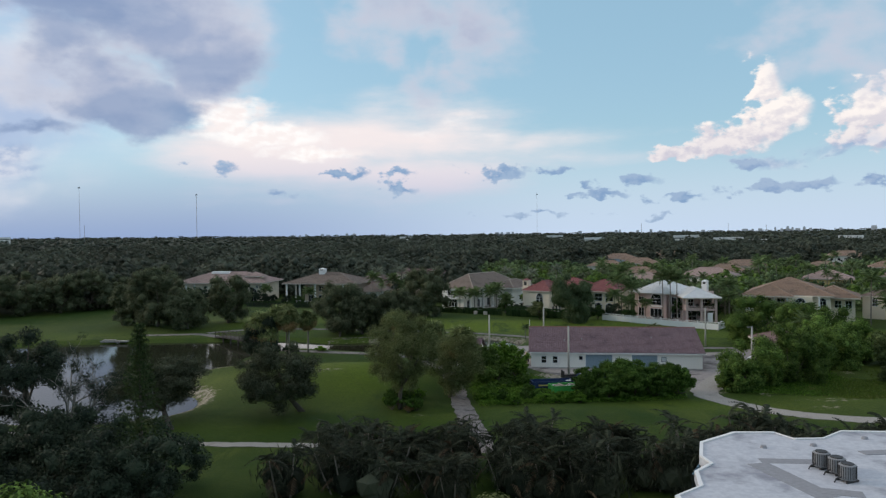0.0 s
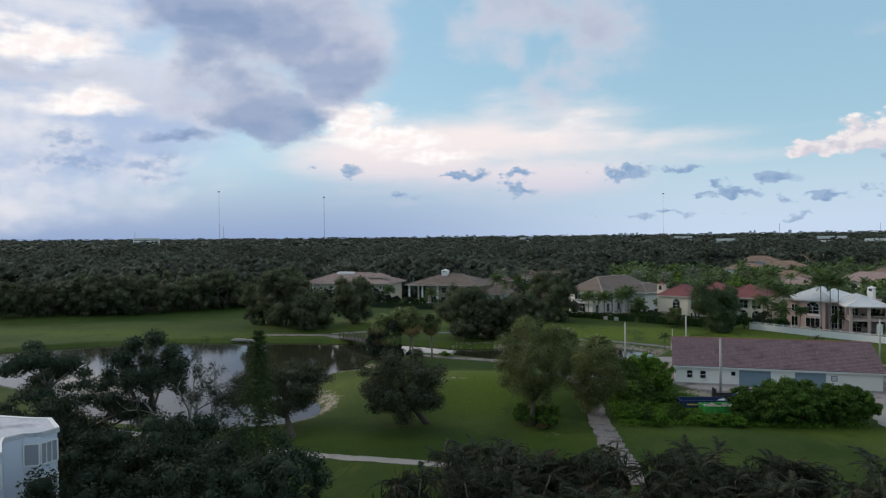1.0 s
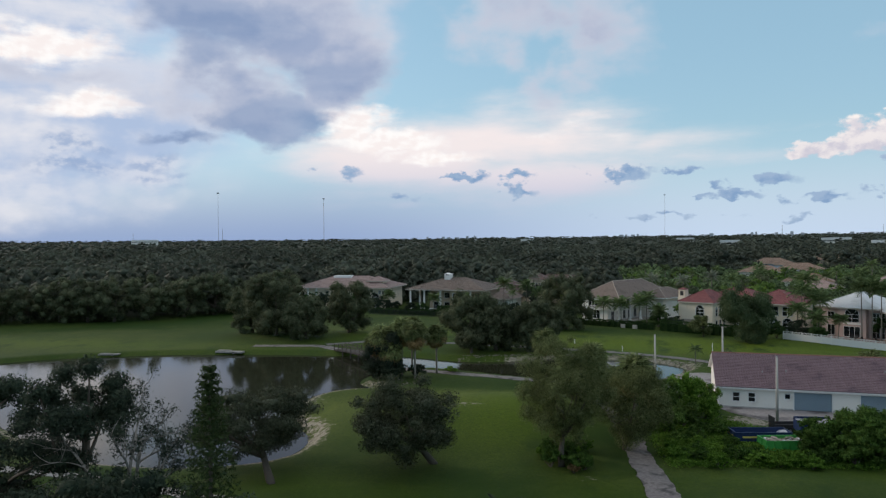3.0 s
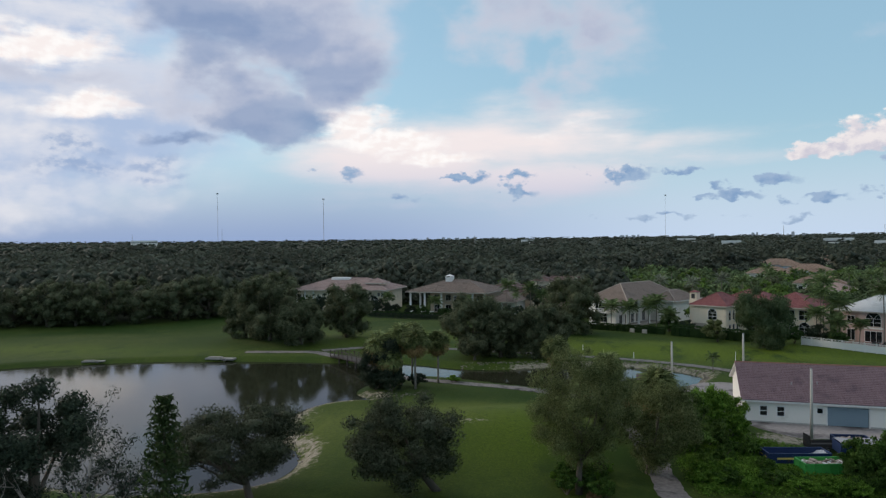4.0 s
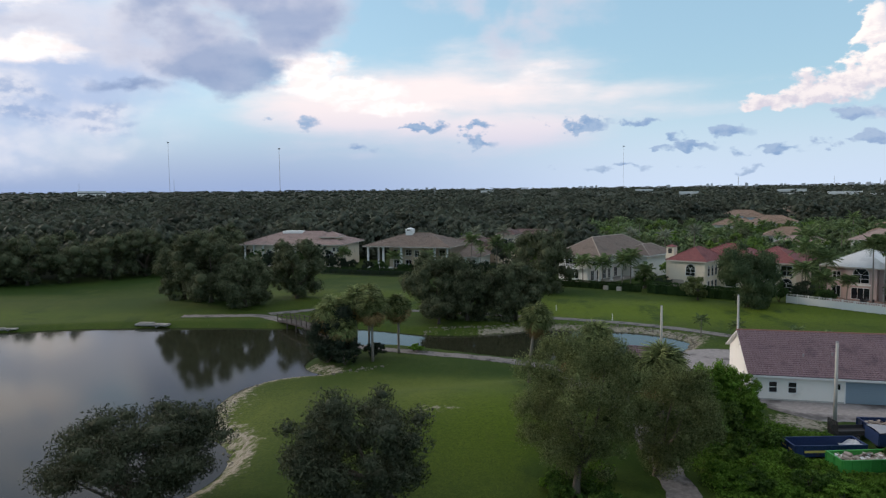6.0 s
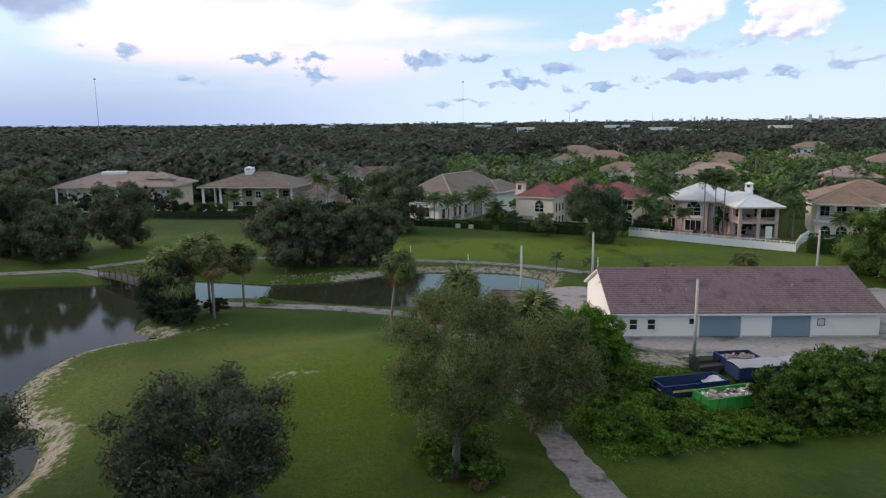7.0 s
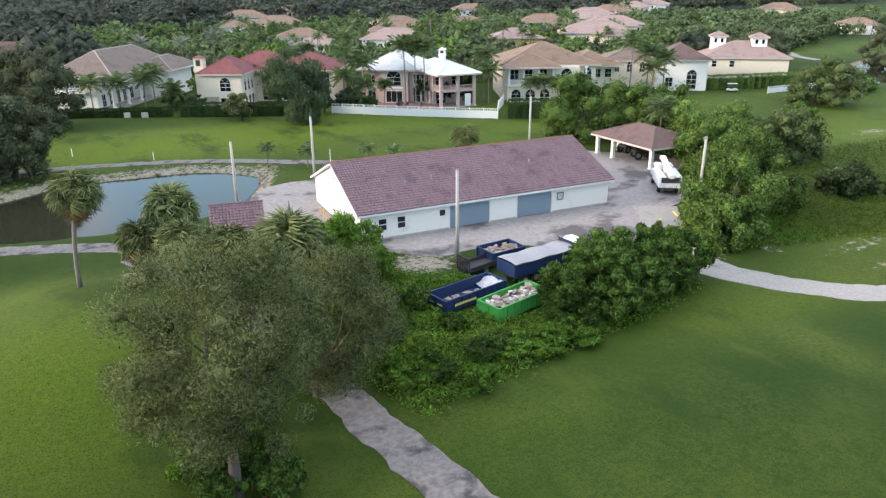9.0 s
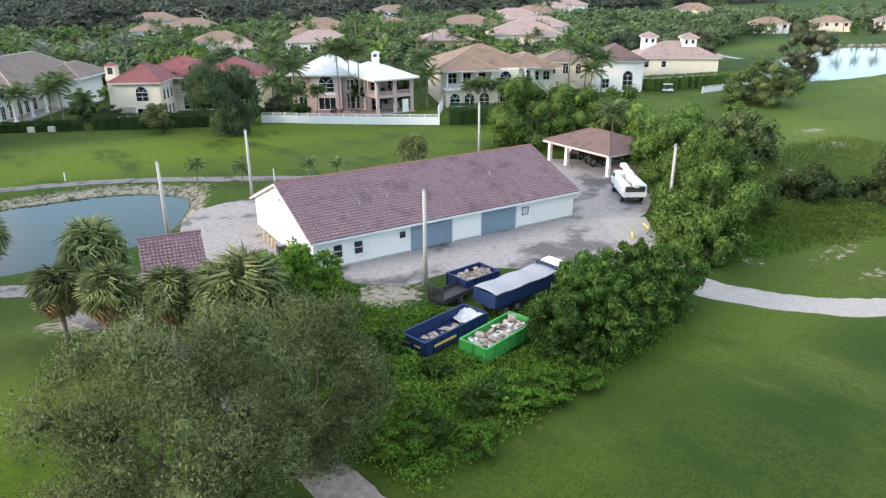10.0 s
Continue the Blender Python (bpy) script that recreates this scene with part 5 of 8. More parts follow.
for i, (x, y) in enumerate(((38.3, 98.9), (41.2, 99.6), (46.2, 100.9))):
    solid("pipe_marker", Geo().tube([(-0.55, 0, 0.15), (0.55, 0, 0.4)], [0.11, 0.11], 10), PAINT_YELLOW, "faded yellow concrete marker tipped over in the grass", "marker", standing(x, y, 40 + 30 * i), "yellow markers")

# footbridge
a, b = at(-47.2, 148.6), at(-33.6, 133.2)
span = math.hypot(b.x - a.x, b.y - a.y)
bridge = thing("footbridge", "dark weathered timber footbridge with slatted railings over the channel", "bridge", Matrix.Translation((a.x, a.y, 0)) @ Matrix.Rotation(math.atan2(b.y - a.y, b.x - a.x), 4, "Z"))
plank = Geo().box(-0.12, -1.3, 0, 0.12, 1.3, 0.06).mesh("plank", TIMBER)
n = int(span / 0.27)
arc = lambda s: 0.25 + 0.55 * math.sin(math.pi * s)
for i in range(n + 1):
    p = part("plank", plank, None, bridge)
    p.location = (span * i / n, 0, arc(i / n))
for s in (-1.25, 1.25):
    part("beam", Geo().tube([(span * i / 12, s * 0.9, arc(i / 12) - 0.16) for i in range(13)], [0.14] * 13, 6), TIMBER, bridge)
    part("handrail", Geo().tube([(span * i / 12, s, arc(i / 12) + 1.1) for i in range(13)], [0.06] * 13, 6), TIMBER, bridge)
    part("middle_rail", Geo().tube([(span * i / 12, s, arc(i / 12) + 0.6) for i in range(13)], [0.045] * 13, 6), TIMBER, bridge)
    post = Geo().soft_box(-0.07, -0.07, -0.2, 0.07, 0.07, 1.3, 0.015).mesh("post", TIMBER)
    for i in range(12):
        p = part("post", post, None, bridge)
        p.location = (span * i / 11, s, arc(i / 11))
pier_mesh = Geo().tube([(0, 0, -2.4), (0, 0, 0.0)], [0.16, 0.15], 8).mesh("pier_post", TIMBER)
for i in range(1, 6):
    for s in (-1.0, 1.0):
        p = part("pier_post", pier_mesh, None, bridge)
        p.location = (span * i / 6, s, arc(i / 6) - 0.1)

# concrete headwall on the far lake shore
hw = thing("headwall", "pale concrete outfall slab on the far lake shore", "headwall", standing(-71, 145.2, -3.0, 1, -0.5))
part("slab", Geo().soft_box(0, 0, 0, 6.5, 1.6, 0.35, 0.08).soft_box(0.4, 0.5, 0.35, 3.4, 1.5, 0.55, 0.08), PALE_PATH, hw)
part("pipe", Geo().tube([(4.6, -0.3, 0.1), (4.6, 1.0, 0.15)], [0.3, 0.3], 12), CONCRETE, hw)
copy_thing(hw, standing(-92, 139.8, 14.0, 0.7, -0.5))

# rubble along the shores
ico = bmesh.new()
bmesh.ops.create_icosphere(ico, subdivisions=1, radius=1.0)
ICO_V, ICO_F = np.array([tuple(v.co) for v in ico.verts]), [[v.index for v in f.verts] for f in ico.faces]
ico.free()


def stones(name, line, count, spread_m, size, label, mat):
    p = smooth_line(line, 2) * K
    seg = np.concatenate([[0], np.cumsum(np.linalg.norm(np.diff(p, axis=0), axis=1))])
    s = rng.uniform(0, seg[-1], count)
    x = np.interp(s, seg, p[:, 0]) + rng.normal(0, spread_m, count)
    y = np.interp(s, seg, p[:, 1]) + rng.normal(0, spread_m, count)
    d = shore_distance(np.stack([x, y], 1), lake_ring)
    z = np.where(d > 2.4, land(x, y), WATER_LEVEL + np.clip(d / 2.6, 0, 1) * 0.7)
    mats = np.zeros((count, 4, 4))
    for i in range(count):
        k = size * rng.uniform(0.4, 1.3)
        mats[i] = np.array(pose(x[i], y[i], z[i], rng.uniform(0, 360), rng.uniform(0, 360), rng.uniform(0, 360)) @ Matrix.Diagonal((k, k * rng.uniform(0.6, 1), k * rng.uniform(0.35, 0.7), 1)))
    g = Geo().many(ICO_V, ICO_F, mats)
    return solid(name, g, mat, label, "stones", kind="stuff")


stones("shore_stones", [(-24, 143), (-12, 145.6), (-5.3, 149), (2, 148.2), (9, 146.8), (14.4, 142.2), (15.4, 138), (12.6, 131.5)], 420, 0.45, 0.24, "pale limestone rubble bank round the pond", ROCK)
stones("shore_stones", [(-25, 120.6), (-29, 117.2), (-36, 114.8), (-38, 111.5), (-38.5, 105), (-36.8, 98), (-31.6, 93), (-30, 87.5)], 420, 0.55, 0.17, "bleached limestone rubble on the eroded lake shore", ROCK)


# ---- houses round the course ----
def gable_cap(parent, x, y, z, w, h, mat, roof_mat):
    """A square chimney or turret with a small tiled cap."""
    g = Geo().soft_box(x - w / 2, y - w / 2, z, x + w / 2, y + w / 2, z + h, 0.03)
    g.soft_box(x - w / 2 - 0.12, y - w / 2 - 0.12, z + h * 0.72, x + w / 2 + 0.12, y + w / 2 + 0.12, z + h * 0.8, 0.03)
    c = part("chimney", g, mat, parent)
    t = w / 2 + 0.25
    g = Geo().add([(x - t, y - t, z + h), (x + t, y - t, z + h), (x + t, y + t, z + h), (x - t, y + t, z + h), (x, y, z + h + 0.55)], [(0, 1, 4), (1, 2, 4), (2, 3, 4), (3, 0, 4), (3, 2, 1, 0)])
    part("cap", uv_planar(g.mesh("cap", roof_mat)), roof_mat, c)
    # A dark plate paints the shade of a flue hole on the solid chimney.
    part("opening", Geo().box(x - w * 0.25, y - w / 2 - 0.02, z + h * 0.84, x + w * 0.25, y - w / 2 - 0.004, z + h * 0.96), STEEL_DARK, c)


# white house with grey-brown roof
h = thing("house", "white two-storey house with grey-brown tile roof and columned porch", "house", standing(-0.4, 203.5, -38.0), "houses by the course")
wall_block(h, 0, 0, 9.0, 12, -0.5, 7.0, STUCCO_WHITE)
wall_block(h, 0.2, 12, 8.5, 27, -0.5, 7.0, STUCCO_WHITE)
wall_block(h, 8.5, 18, 16, 30, -0.5, 6.4, STUCCO_WHITE)
hip_roof(h, 0, 0, 12.5, 28, 7.1, 4.3, ROOF_BROWN, RIDGE_PALE)
hip_roof(h, 8.0, 17, 17, 31, 6.3, 2.6, ROOF_BROWN, RIDGE_PALE, fascia=TRIM_WHITE)
part("porch_floor", Geo().box(9.0, 12.0, -0.3, 13.2, 17.9, 0.35).box(9.04, -0.2, -0.3, 13.2, 11.9, 0.35), PALE_PATH, h)
columns(h, [(12.2, 0.5), (12.2, 6.2), (12.2, 11.6), (12.2, 17.0)], 0.35, 6.8, 0.3)
window(h, "f", 4.5, 0, 4.1, 4.4, 2.1, bars=(4, 1))
window(h, "f", 4.5, 0, 0.9, 3.4, 1.5, True, bars=(3, 1))
railing(h, (1.8, -1.1), (7.2, -1.1), 3.7)
part("balcony", Geo().soft_box(1.5, -1.3, 3.45, 7.5, 0.0, 3.7, 0.05), TRIM_WHITE, h)
for y in (2.2, 5.0, 8.0, 10.6, 14.5):
    window(h, "r", 9.0 if y < 12 else 8.5, y, 0.5, 1.3, 2.4, bars=(2, 2))
for y in (3, 6.5, 10):
    window(h, "r", 9.0, y, 4.4, 1.2, 1.6)

# cream house with red roof
h = thing("house", "cream stucco house with red tile roof and square chimney", "house", standing(21.8, 190.0, -36.0), "houses by the course")
wall_block(h, 0, 0, 8.6, 10, -0.5, 6.9, STUCCO_CREAM)
wall_block(h, 1.5, 10, 25.5, 22, -0.5, 6.8, STUCCO_CREAM)
hip_roof(h, 0, 0, 8.6, 12, 7.0, 2.9, ROOF_RED, ROOF_RED)
hip_roof(h, 1.0, 8.5, 17.0, 22.5, 6.9, 3.4, ROOF_RED, ROOF_RED)
hip_roof(h, 13.0, 9.0, 26.0, 22.5, 6.8, 3.2, ROOF_RED, ROOF_RED)
gable_cap(h, -0.6, 2.5, 0, 1.9, 10.0, STUCCO_CREAM, ROOF_RED)
window(h, "f", 5.2, 0, 3.5, 2.2, 1.6, True, bars=(2, 2))
window(h, "f", 5.2, 0, 0.4, 2.4, 1.7, bars=(2, 2))
part("stone_panel", Geo().box(0.4, -0.04, 0, 3.6, 0, 2.4), RIDGE_PALE, h)
for y in (2.2, 4.4, 6.6):
    window(h, "r", 8.6, y, 3.4, 1.1, 1.8, True, bars=(1, 2))
    window(h, "r", 8.6, y, 0.3, 1.1, 1.9, bars=(1, 2))
for x in (11, 15.5, 20, 23.5):
    window(h, "f", x, 10, 3.8, 2.4, 2.2, bars=(2, 2))
    window(h, "f", x, 10, 0.3, 2.4, 1.7, True, bars=(2, 2))
part("balcony", Geo().soft_box(9.2, 8.4, 3.3, 18.0, 10, 3.6, 0.05), STUCCO_CREAM, h)
railing(h, (9.3, 8.5), (17.9, 8.5), 3.6, 1.0, 0.3, STEEL_DARK)

# pink house with white roof, and its terrace wing
h = thing("house", "pink stucco house with white tile roof, arched window and columned verandas", "house", standing(47.6, 178.0, -40.0), "houses by the course")
wall_block(h, 0, 1.5, 4.2, 16, -0.5, 6.8, STUCCO_PINK)
wall_block(h, 4.2, 0, 10.2, 17, -0.5, 7.0, STUCCO_PINK)
wall_block(h, 10.2, 1.5, 17.5, 17, -0.5, 6.9, STUCCO_PINK)
hip_roof(h, 0, 0, 12.0, 17, 7.0, 3.1, ROOF_WHITE, ROOF_WHITE)
window(h, "f", 7.2, 0, 3.7, 3.0, 1.7, True, bars=(2, 2))
window(h, "f", 7.2, 0, 0.3, 3.4, 2.3, bars=(3, 1))
part("window_surround", Geo().box(5.3, -0.03, 3.1, 9.1, 0, 3.5), TRIM_WHITE, h)
window(h, "f", 2.1, 1.5, 4.0, 1.5, 1.7)
window(h, "f", 2.1, 1.5, 0.2, 1.6, 2.4, bars=(2, 1))
for x in (11.8, 13.6):
    window(h, "f", x, 1.5, 3.9, 1.3, 2.0)
    window(h, "f", x, 1.5, 0.2, 1.4, 2.5, bars=(2, 2))
wing = thing("veranda_wing", "pink two-storey veranda wing with a white hipped roof and square columns", "house", standing(56.6, 164.8, -8.0), "houses by the course")
wall_block(wing, 0.3, 5.5, 8.0, 16, -0.5, 6.6, STUCCO_PINK)
hip_roof(wing, -0.2, 0, 8.3, 16, 6.7, 2.2, ROOF_WHITE, ROOF_WHITE, 0.8)
columns(wing, [(0.3, 0.3), (0.3, 4.0), (4.1, 0.3), (7.8, 0.3), (0.3, 7.5), (0.3, 11.0)], 0.0, 6.4, 0.3, STUCCO_PINK, True)
part("upper_floor", Geo().soft_box(0, 0, 3.1, 8.1, 5.4, 3.45, 0.05), STUCCO_PINK, wing)
railing(wing, (0.5, 0.2), (7.7, 0.2), 3.45, 1.0, 0.22, STUCCO_PINK)
railing(wing, (0.2, 0.5), (0.2, 11.0), 3.45, 1.0, 0.22, STUCCO_PINK)
part("terrace", Geo().soft_box(-0.4, -0.4, -0.5, 8.5, 5.4, 0.12, 0.05), PALE_PATH, wing)
for x in (2.2, 6.0):
    window(wing, "f", x, 5.5, 4.0, 1.6, 1.8)
window(wing, "f", 2.6, 5.5, 0.15, 2.2, 1.9, True)
part("door_panel", Geo().soft_box(5.6, -0.05, 0.12, 6.9, 0.2, 2.6, 0.03), TRIM_WHITE, wing)
for y in (7.4, 10.4, 13.2):
    window(wing, "l", 0.3, y, 3.9, 1.5, 2.0)
    window(wing, "l", 0.3, y, 0.2, 1.6, 2.4)
gable_cap(h, 15.5, 15.5, 5, 1.5, 4.8, TRIM_WHITE, ROOF_WHITE)
part("terrace", Geo().soft_box(2.0, -6.5, -0.5, 18.5, -0.06, 0.14, 0.05), surface("brick_terrace", (0.36, 0.22, 0.18), (0.29, 0.18, 0.15), (0.4, 0.3, 0.26), 9.0, 0.8), h)


def patio_chair(x, y, turn):
    c = thing("patio_chair", "dark metal patio chair on the brick terrace", "chair", standing(x, y, turn, 1, 0.14), "patio chairs")
    part("seat", Geo().soft_box(-0.28, -0.28, 0.4, 0.28, 0.28, 0.47, 0.02), STEEL_DARK, c)
    part("backrest", Geo().soft_box(-0.28, 0.24, 0.47, 0.28, 0.3, 1.0, 0.02), STEEL_DARK, c)
    for sx in (-0.25, 0.25):
        for sy in (-0.25, 0.25):
            part("leg", Geo().tube([(sx, sy, 0), (sx, sy, 0.4)], [0.025, 0.025], 5), STEEL_DARK, c)


for x, y, t in ((51.3, 170.2, 20), (52.3, 169.3, 200), (50.7, 169.6, 110), (52.0, 170.9, -60), (54.5, 167.5, 40)):
    patio_chair(x, y, t)
table = thing("patio_table", "round dark patio table on the brick terrace", "table", standing(51.6, 170.0, 0, 1, 0.14))
part("tabletop", Geo().tube([(0, 0, 0.7), (0, 0, 0.75)], [0.65, 0.65], 18), STEEL_DARK, table)
part("pedestal", Geo().tube([(0, 0, 0), (0, 0, 0.7)], [0.2, 0.06], 8), STEEL_DARK, table)

# tan house with arches, beside the pink one
h = thing("house", "cream house with brown hipped tile roof and arched porch", "house", standing(69.5, 163.0, -30.0), "houses by the course")
wall_block(h, 0, 3, 20, 22, -0.5, 7.3, STUCCO_CREAM)
wall_block(h, 0.6, 0, 10.4, 3, -0.5, 3.3, STUCCO_CREAM)
wall_block(h, 10.4, 1.0, 16, 3, -0.5, 7.2, STUCCO_CREAM)
hip_roof(h, 0, 3, 20, 22, 7.4, 4.0, ROOF_TAN, RIDGE_TAN, 0.9)
hip_roof(h, 0.4, -0.3, 11, 8, 7.3, 2.2, ROOF_TAN, RIDGE_TAN, 0.7)
hip_roof(h, 15, 6, 26, 20, 6.8, 2.6, ROOF_TAN, RIDGE_TAN, 0.7)
wall_block(h, 20, 8, 25.5, 20, -0.5, 6.7, STUCCO_CREAM)
columns(h, [(0.9, 0.4), (4.0, 0.4), (7.2, 0.4), (10.2, 0.4), (17.5, 1.5)], 3.3, 7.1, 0.22)
part("balcony", Geo().soft_box(0.3, -0.4, 3.3, 10.6, 3, 3.55, 0.05), TRIM_WHITE, h)
railing(h, (0.6, -0.2), (10.4, -0.2), 3.55)
for x in (2.4, 5.4, 8.5):
    window(h, "f", x, 0, 0.2, 2.0, 1.5, True)
    window(h, "f", x, 3, 4.4, 1.7, 2.0)
window(h, "f", 13.2, 1.0, 0.6, 2.4, 5.0, True, bars=(2, 4))
window(h, "f", 18.2, 3, 4.2, 1.6, 1.7, True)
window(h, "f", 18.2, 3, 0.4, 1.6, 2.2)
for x in (21.6, 24):
    window(h, "f", x, 8, 4.0, 1.4, 1.8)

# long tan-roofed house behind the oaks
h = thing("house", "long cream house with tan hipped tile roof and arcade", "house", standing(-87.5, 229.5, -4.0), "houses by the course")
wall_block(h, 3.5, 3, 33, 22, -0.5, 7.3, STUCCO_CREAM)
wall_block(h, 0, 4.0, 3.5, 18, 5.6, 7.2, STUCCO_CREAM)
hip_roof(h, -0.5, 2, 33.5, 23, 7.4, 3.7, ROOF_PINK, ROOF_PINK, 0.9)
hip_roof(h, 25, 6, 31, 12, 9.6, 1.6, ROOF_PINK, ROOF_PINK, 0.5)
wall_block(h, 25.5, 6.5, 30.5, 11.5, 7.0, 9.6, STUCCO_CREAM)
part("skylight", Geo().soft_box(10, 10.5, 10.2, 17, 13.5, 11.3, 0.1), TRIM_WHITE, h)
columns(h, [(0.2, 2.6), (3.4, 2.4), (6.6, 2.4), (0.2, 7.0), (0.2, 12.0)], -0.2, 7.2, 0.33)
for x in (8.5, 13.5, 18.5, 23.5, 29):
    window(h, "f", x, 3, 0.4, 2.6, 3.6, True, bars=(2, 3))
for x in (30.5, 31.8):
    window(h, "f", x, 3, 5.2, 0.8, 1.1)

# brown-roofed house with tall corner columns
h = thing("house", "two-storey tan house with grey-brown roof and tall white columns", "house", standing(-50.5, 225.0, -14.0), "houses by the course")
wall_block(h, 6.0, 4, 26, 20, -0.5, 7.2, STUCCO_TAN)
wall_block(h, 15, 1.0, 21, 4, -0.5, 7.0, STUCCO_TAN)
hip_roof(h, 0, 0, 27, 20, 7.4, 3.6, ROOF_BROWN, ROOF_BROWN, 0.9)
columns(h, [(0.4, 0.4), (5.6, 0.4), (11.6, 0.4), (22.5, 0.4), (26.5, 0.4), (0.4, 8)], 0.2, 7.2, 0.36)
part("column_base", Geo().soft_box(-0.8, -0.8, -0.5, 8.5, 2.2, 0.9, 0.08), TRIM_WHITE, h)
gable_cap(h, 11.0, 9, 9.8, 2.2, 2.4, TRIM_WHITE, TRIM_WHITE)
for x in (8.4, 12.5, 23.6):
    window(h, "f", x, 4, 4.4, 1.8, 1.7)
    window(h, "f", x, 4, 0.6, 1.9, 2.3)
for x in (16.6, 19.4):
    window(h, "f", x, 1.0, 4.3, 1.5, 1.8)
    window(h, "f", x, 1.0, 0.5, 1.6, 2.5)
wall_block(h, 27, 7, 34.5, 18, -0.5, 4.2, STUCCO_WHITE)
columns(h, [(28, 4.5), (31, 4.5), (34, 4.5)], 0, 4.2, 0.3)
hip_roof(h, 26.9, 4, 35, 18, 4.4, 2.6, ROOF_BROWN, ROOF_BROWN, 0.6)
for x in (29.5, 32.5):
    window(h, "f", x, 7, 0.4, 1.6, 2.6)

# dark brown house behind
h = thing("house", "tan house with dark brown tile roofs and a square turret", "house", standing(-19.0, 246.0, -22.0), "houses by the course")
wall_block(h, 0, 0, 26, 16, -0.5, 7.6, STUCCO_TAN)
hip_roof(h, 0, 0, 26, 16, 7.8, 3.2, ROOF_DARK, ROOF_DARK, 0.9)
wall_block(h, 5, -2.5, 11, 3.5, 0, 9.6, STUCCO_CREAM)
hip_roof(h, 5, -2.5, 11, 3.5, 9.7, 2.0, ROOF_DARK, ROOF_DARK, 0.7)
wall_block(h, -14, -4, 0, 10, -0.5, 5.5, STUCCO_TAN)
hip_roof(h, -14, -4, 0, 10, 5.6, 4.0, ROOF_DARK, RIDGE_PALE, 0.8)
for x in (6.6, 8, 9.4):
    window(h, "f", x, -2.5, 6.4, 0.9, 1.5, True, bars=(1, 2))
for x in (14, 17.5, 21, 24):
    window(h, "f", x, 0, 4.6, 1.3, 1.7)
for x in (-11, -7, -3):
    window(h, "f", x, -4, 1.0, 1.6, 2.2)

# pale blue house and the cream house with two turrets
h = thing("house", "white stucco house with brown tile roof and arched windows", "house", standing(104.5, 158.0, -42.0), "houses by the course")
wall_block(h, 0, 0, 11, 14, -0.5, 7.0, STUCCO_WHITE)
hip_roof(h, 0, 0, 11, 14, 7.1, 3.2, ROOF_DARK, ROOF_DARK)
wall_block(h, -12, 6, 0, 18, -0.5, 6.2, STUCCO_CREAM)
hip_roof(h, -12, 6, 0, 18, 6.3, 2.6, ROOF_BROWN, ROOF_BROWN)
window(h, "f", 7.6, 0, 0.5, 2.2, 3.2, True, bars=(2, 3))
window(h, "f", 2.6, 0, 1.0, 1.6, 2.0)
for x in (-9, -6, -3):
    window(h, "f", x, 6, 3.6, 1.2, 1.7, True)
h = thing("house", "cream house with grey-brown roof and two square roof turrets", "house", standing(126.0, 163.5, -46.0), "houses by the course")
wall_block(h, 0, 0, 20, 15, -0.5, 5.4, STUCCO_CREAM)
hip_roof(h, 0, 0, 20, 15, 5.5, 3.6, ROOF_PINK, ROOF_PINK)
for x, y in ((2.0, 8.6), (11.5, 4.6)):
    wall_block(h, x, y, x + 3.6, y + 3.6, 5.0, 10.0, STUCCO_WHITE, "turret")
    hip_roof(h, x, y, x + 3.6, y + 3.6, 10.2, 1.1, ROOF_PINK, ROOF_PINK, 0.5)
    for k in (1.0, 2.6):
        window(h, "f", x + k, y, 8.6, 0.6, 1.0, bars=(1, 1))
for x in (2.2, 6.5):
    window(h, "f", x, 0, 3.2, 1.1, 1.5, bars=(1, 2))
window(h, "l", 0, 5, 2.6, 1.2, 2.0)


def plain_house(x, y, turn, w, d, eave, rise, wall, roof_mat, label):
    h = thing("house", label, "house", standing(x, y, turn), "houses farther off")
    wall_block(h, -w / 2, -d / 2, w / 2, d / 2, -0.5, eave, wall)
    hip_roof(h, -w / 2, -d / 2, w / 2, d / 2, eave + 0.1, rise, roof_mat, roof_mat, 0.8, 0.8)
    n = int(w / 3.5)
    for i in range(n):
        px = -w / 2 + w * (i + 0.5) / n
        window(h, "f", px, -d / 2, eave * 0.58, 1.4, 1.5, bars=(2, 1))
        if eave > 5:
            window(h, "f", px, -d / 2, 0.6, 1.5, 1.9, bars=(2, 1))
    window(h, "r", w / 2, 0, eave * 0.58, 1.4, 1.5, bars=(2, 1))
    window(h, "l", -w / 2, 0, eave * 0.58, 1.4, 1.5, bars=(2, 1))
    if w > 17:
        wall_block(h, w * 0.05, -d / 2 - 3.5, w * 0.38, -d / 2, -0.5, eave - 0.6, wall)
        hip_roof(h, w * 0.05, -d / 2 - 3.5, w * 0.38, -d / 2 + 3, eave - 0.5, rise * 0.6, roof_mat, roof_mat, 0.7, 0.8)


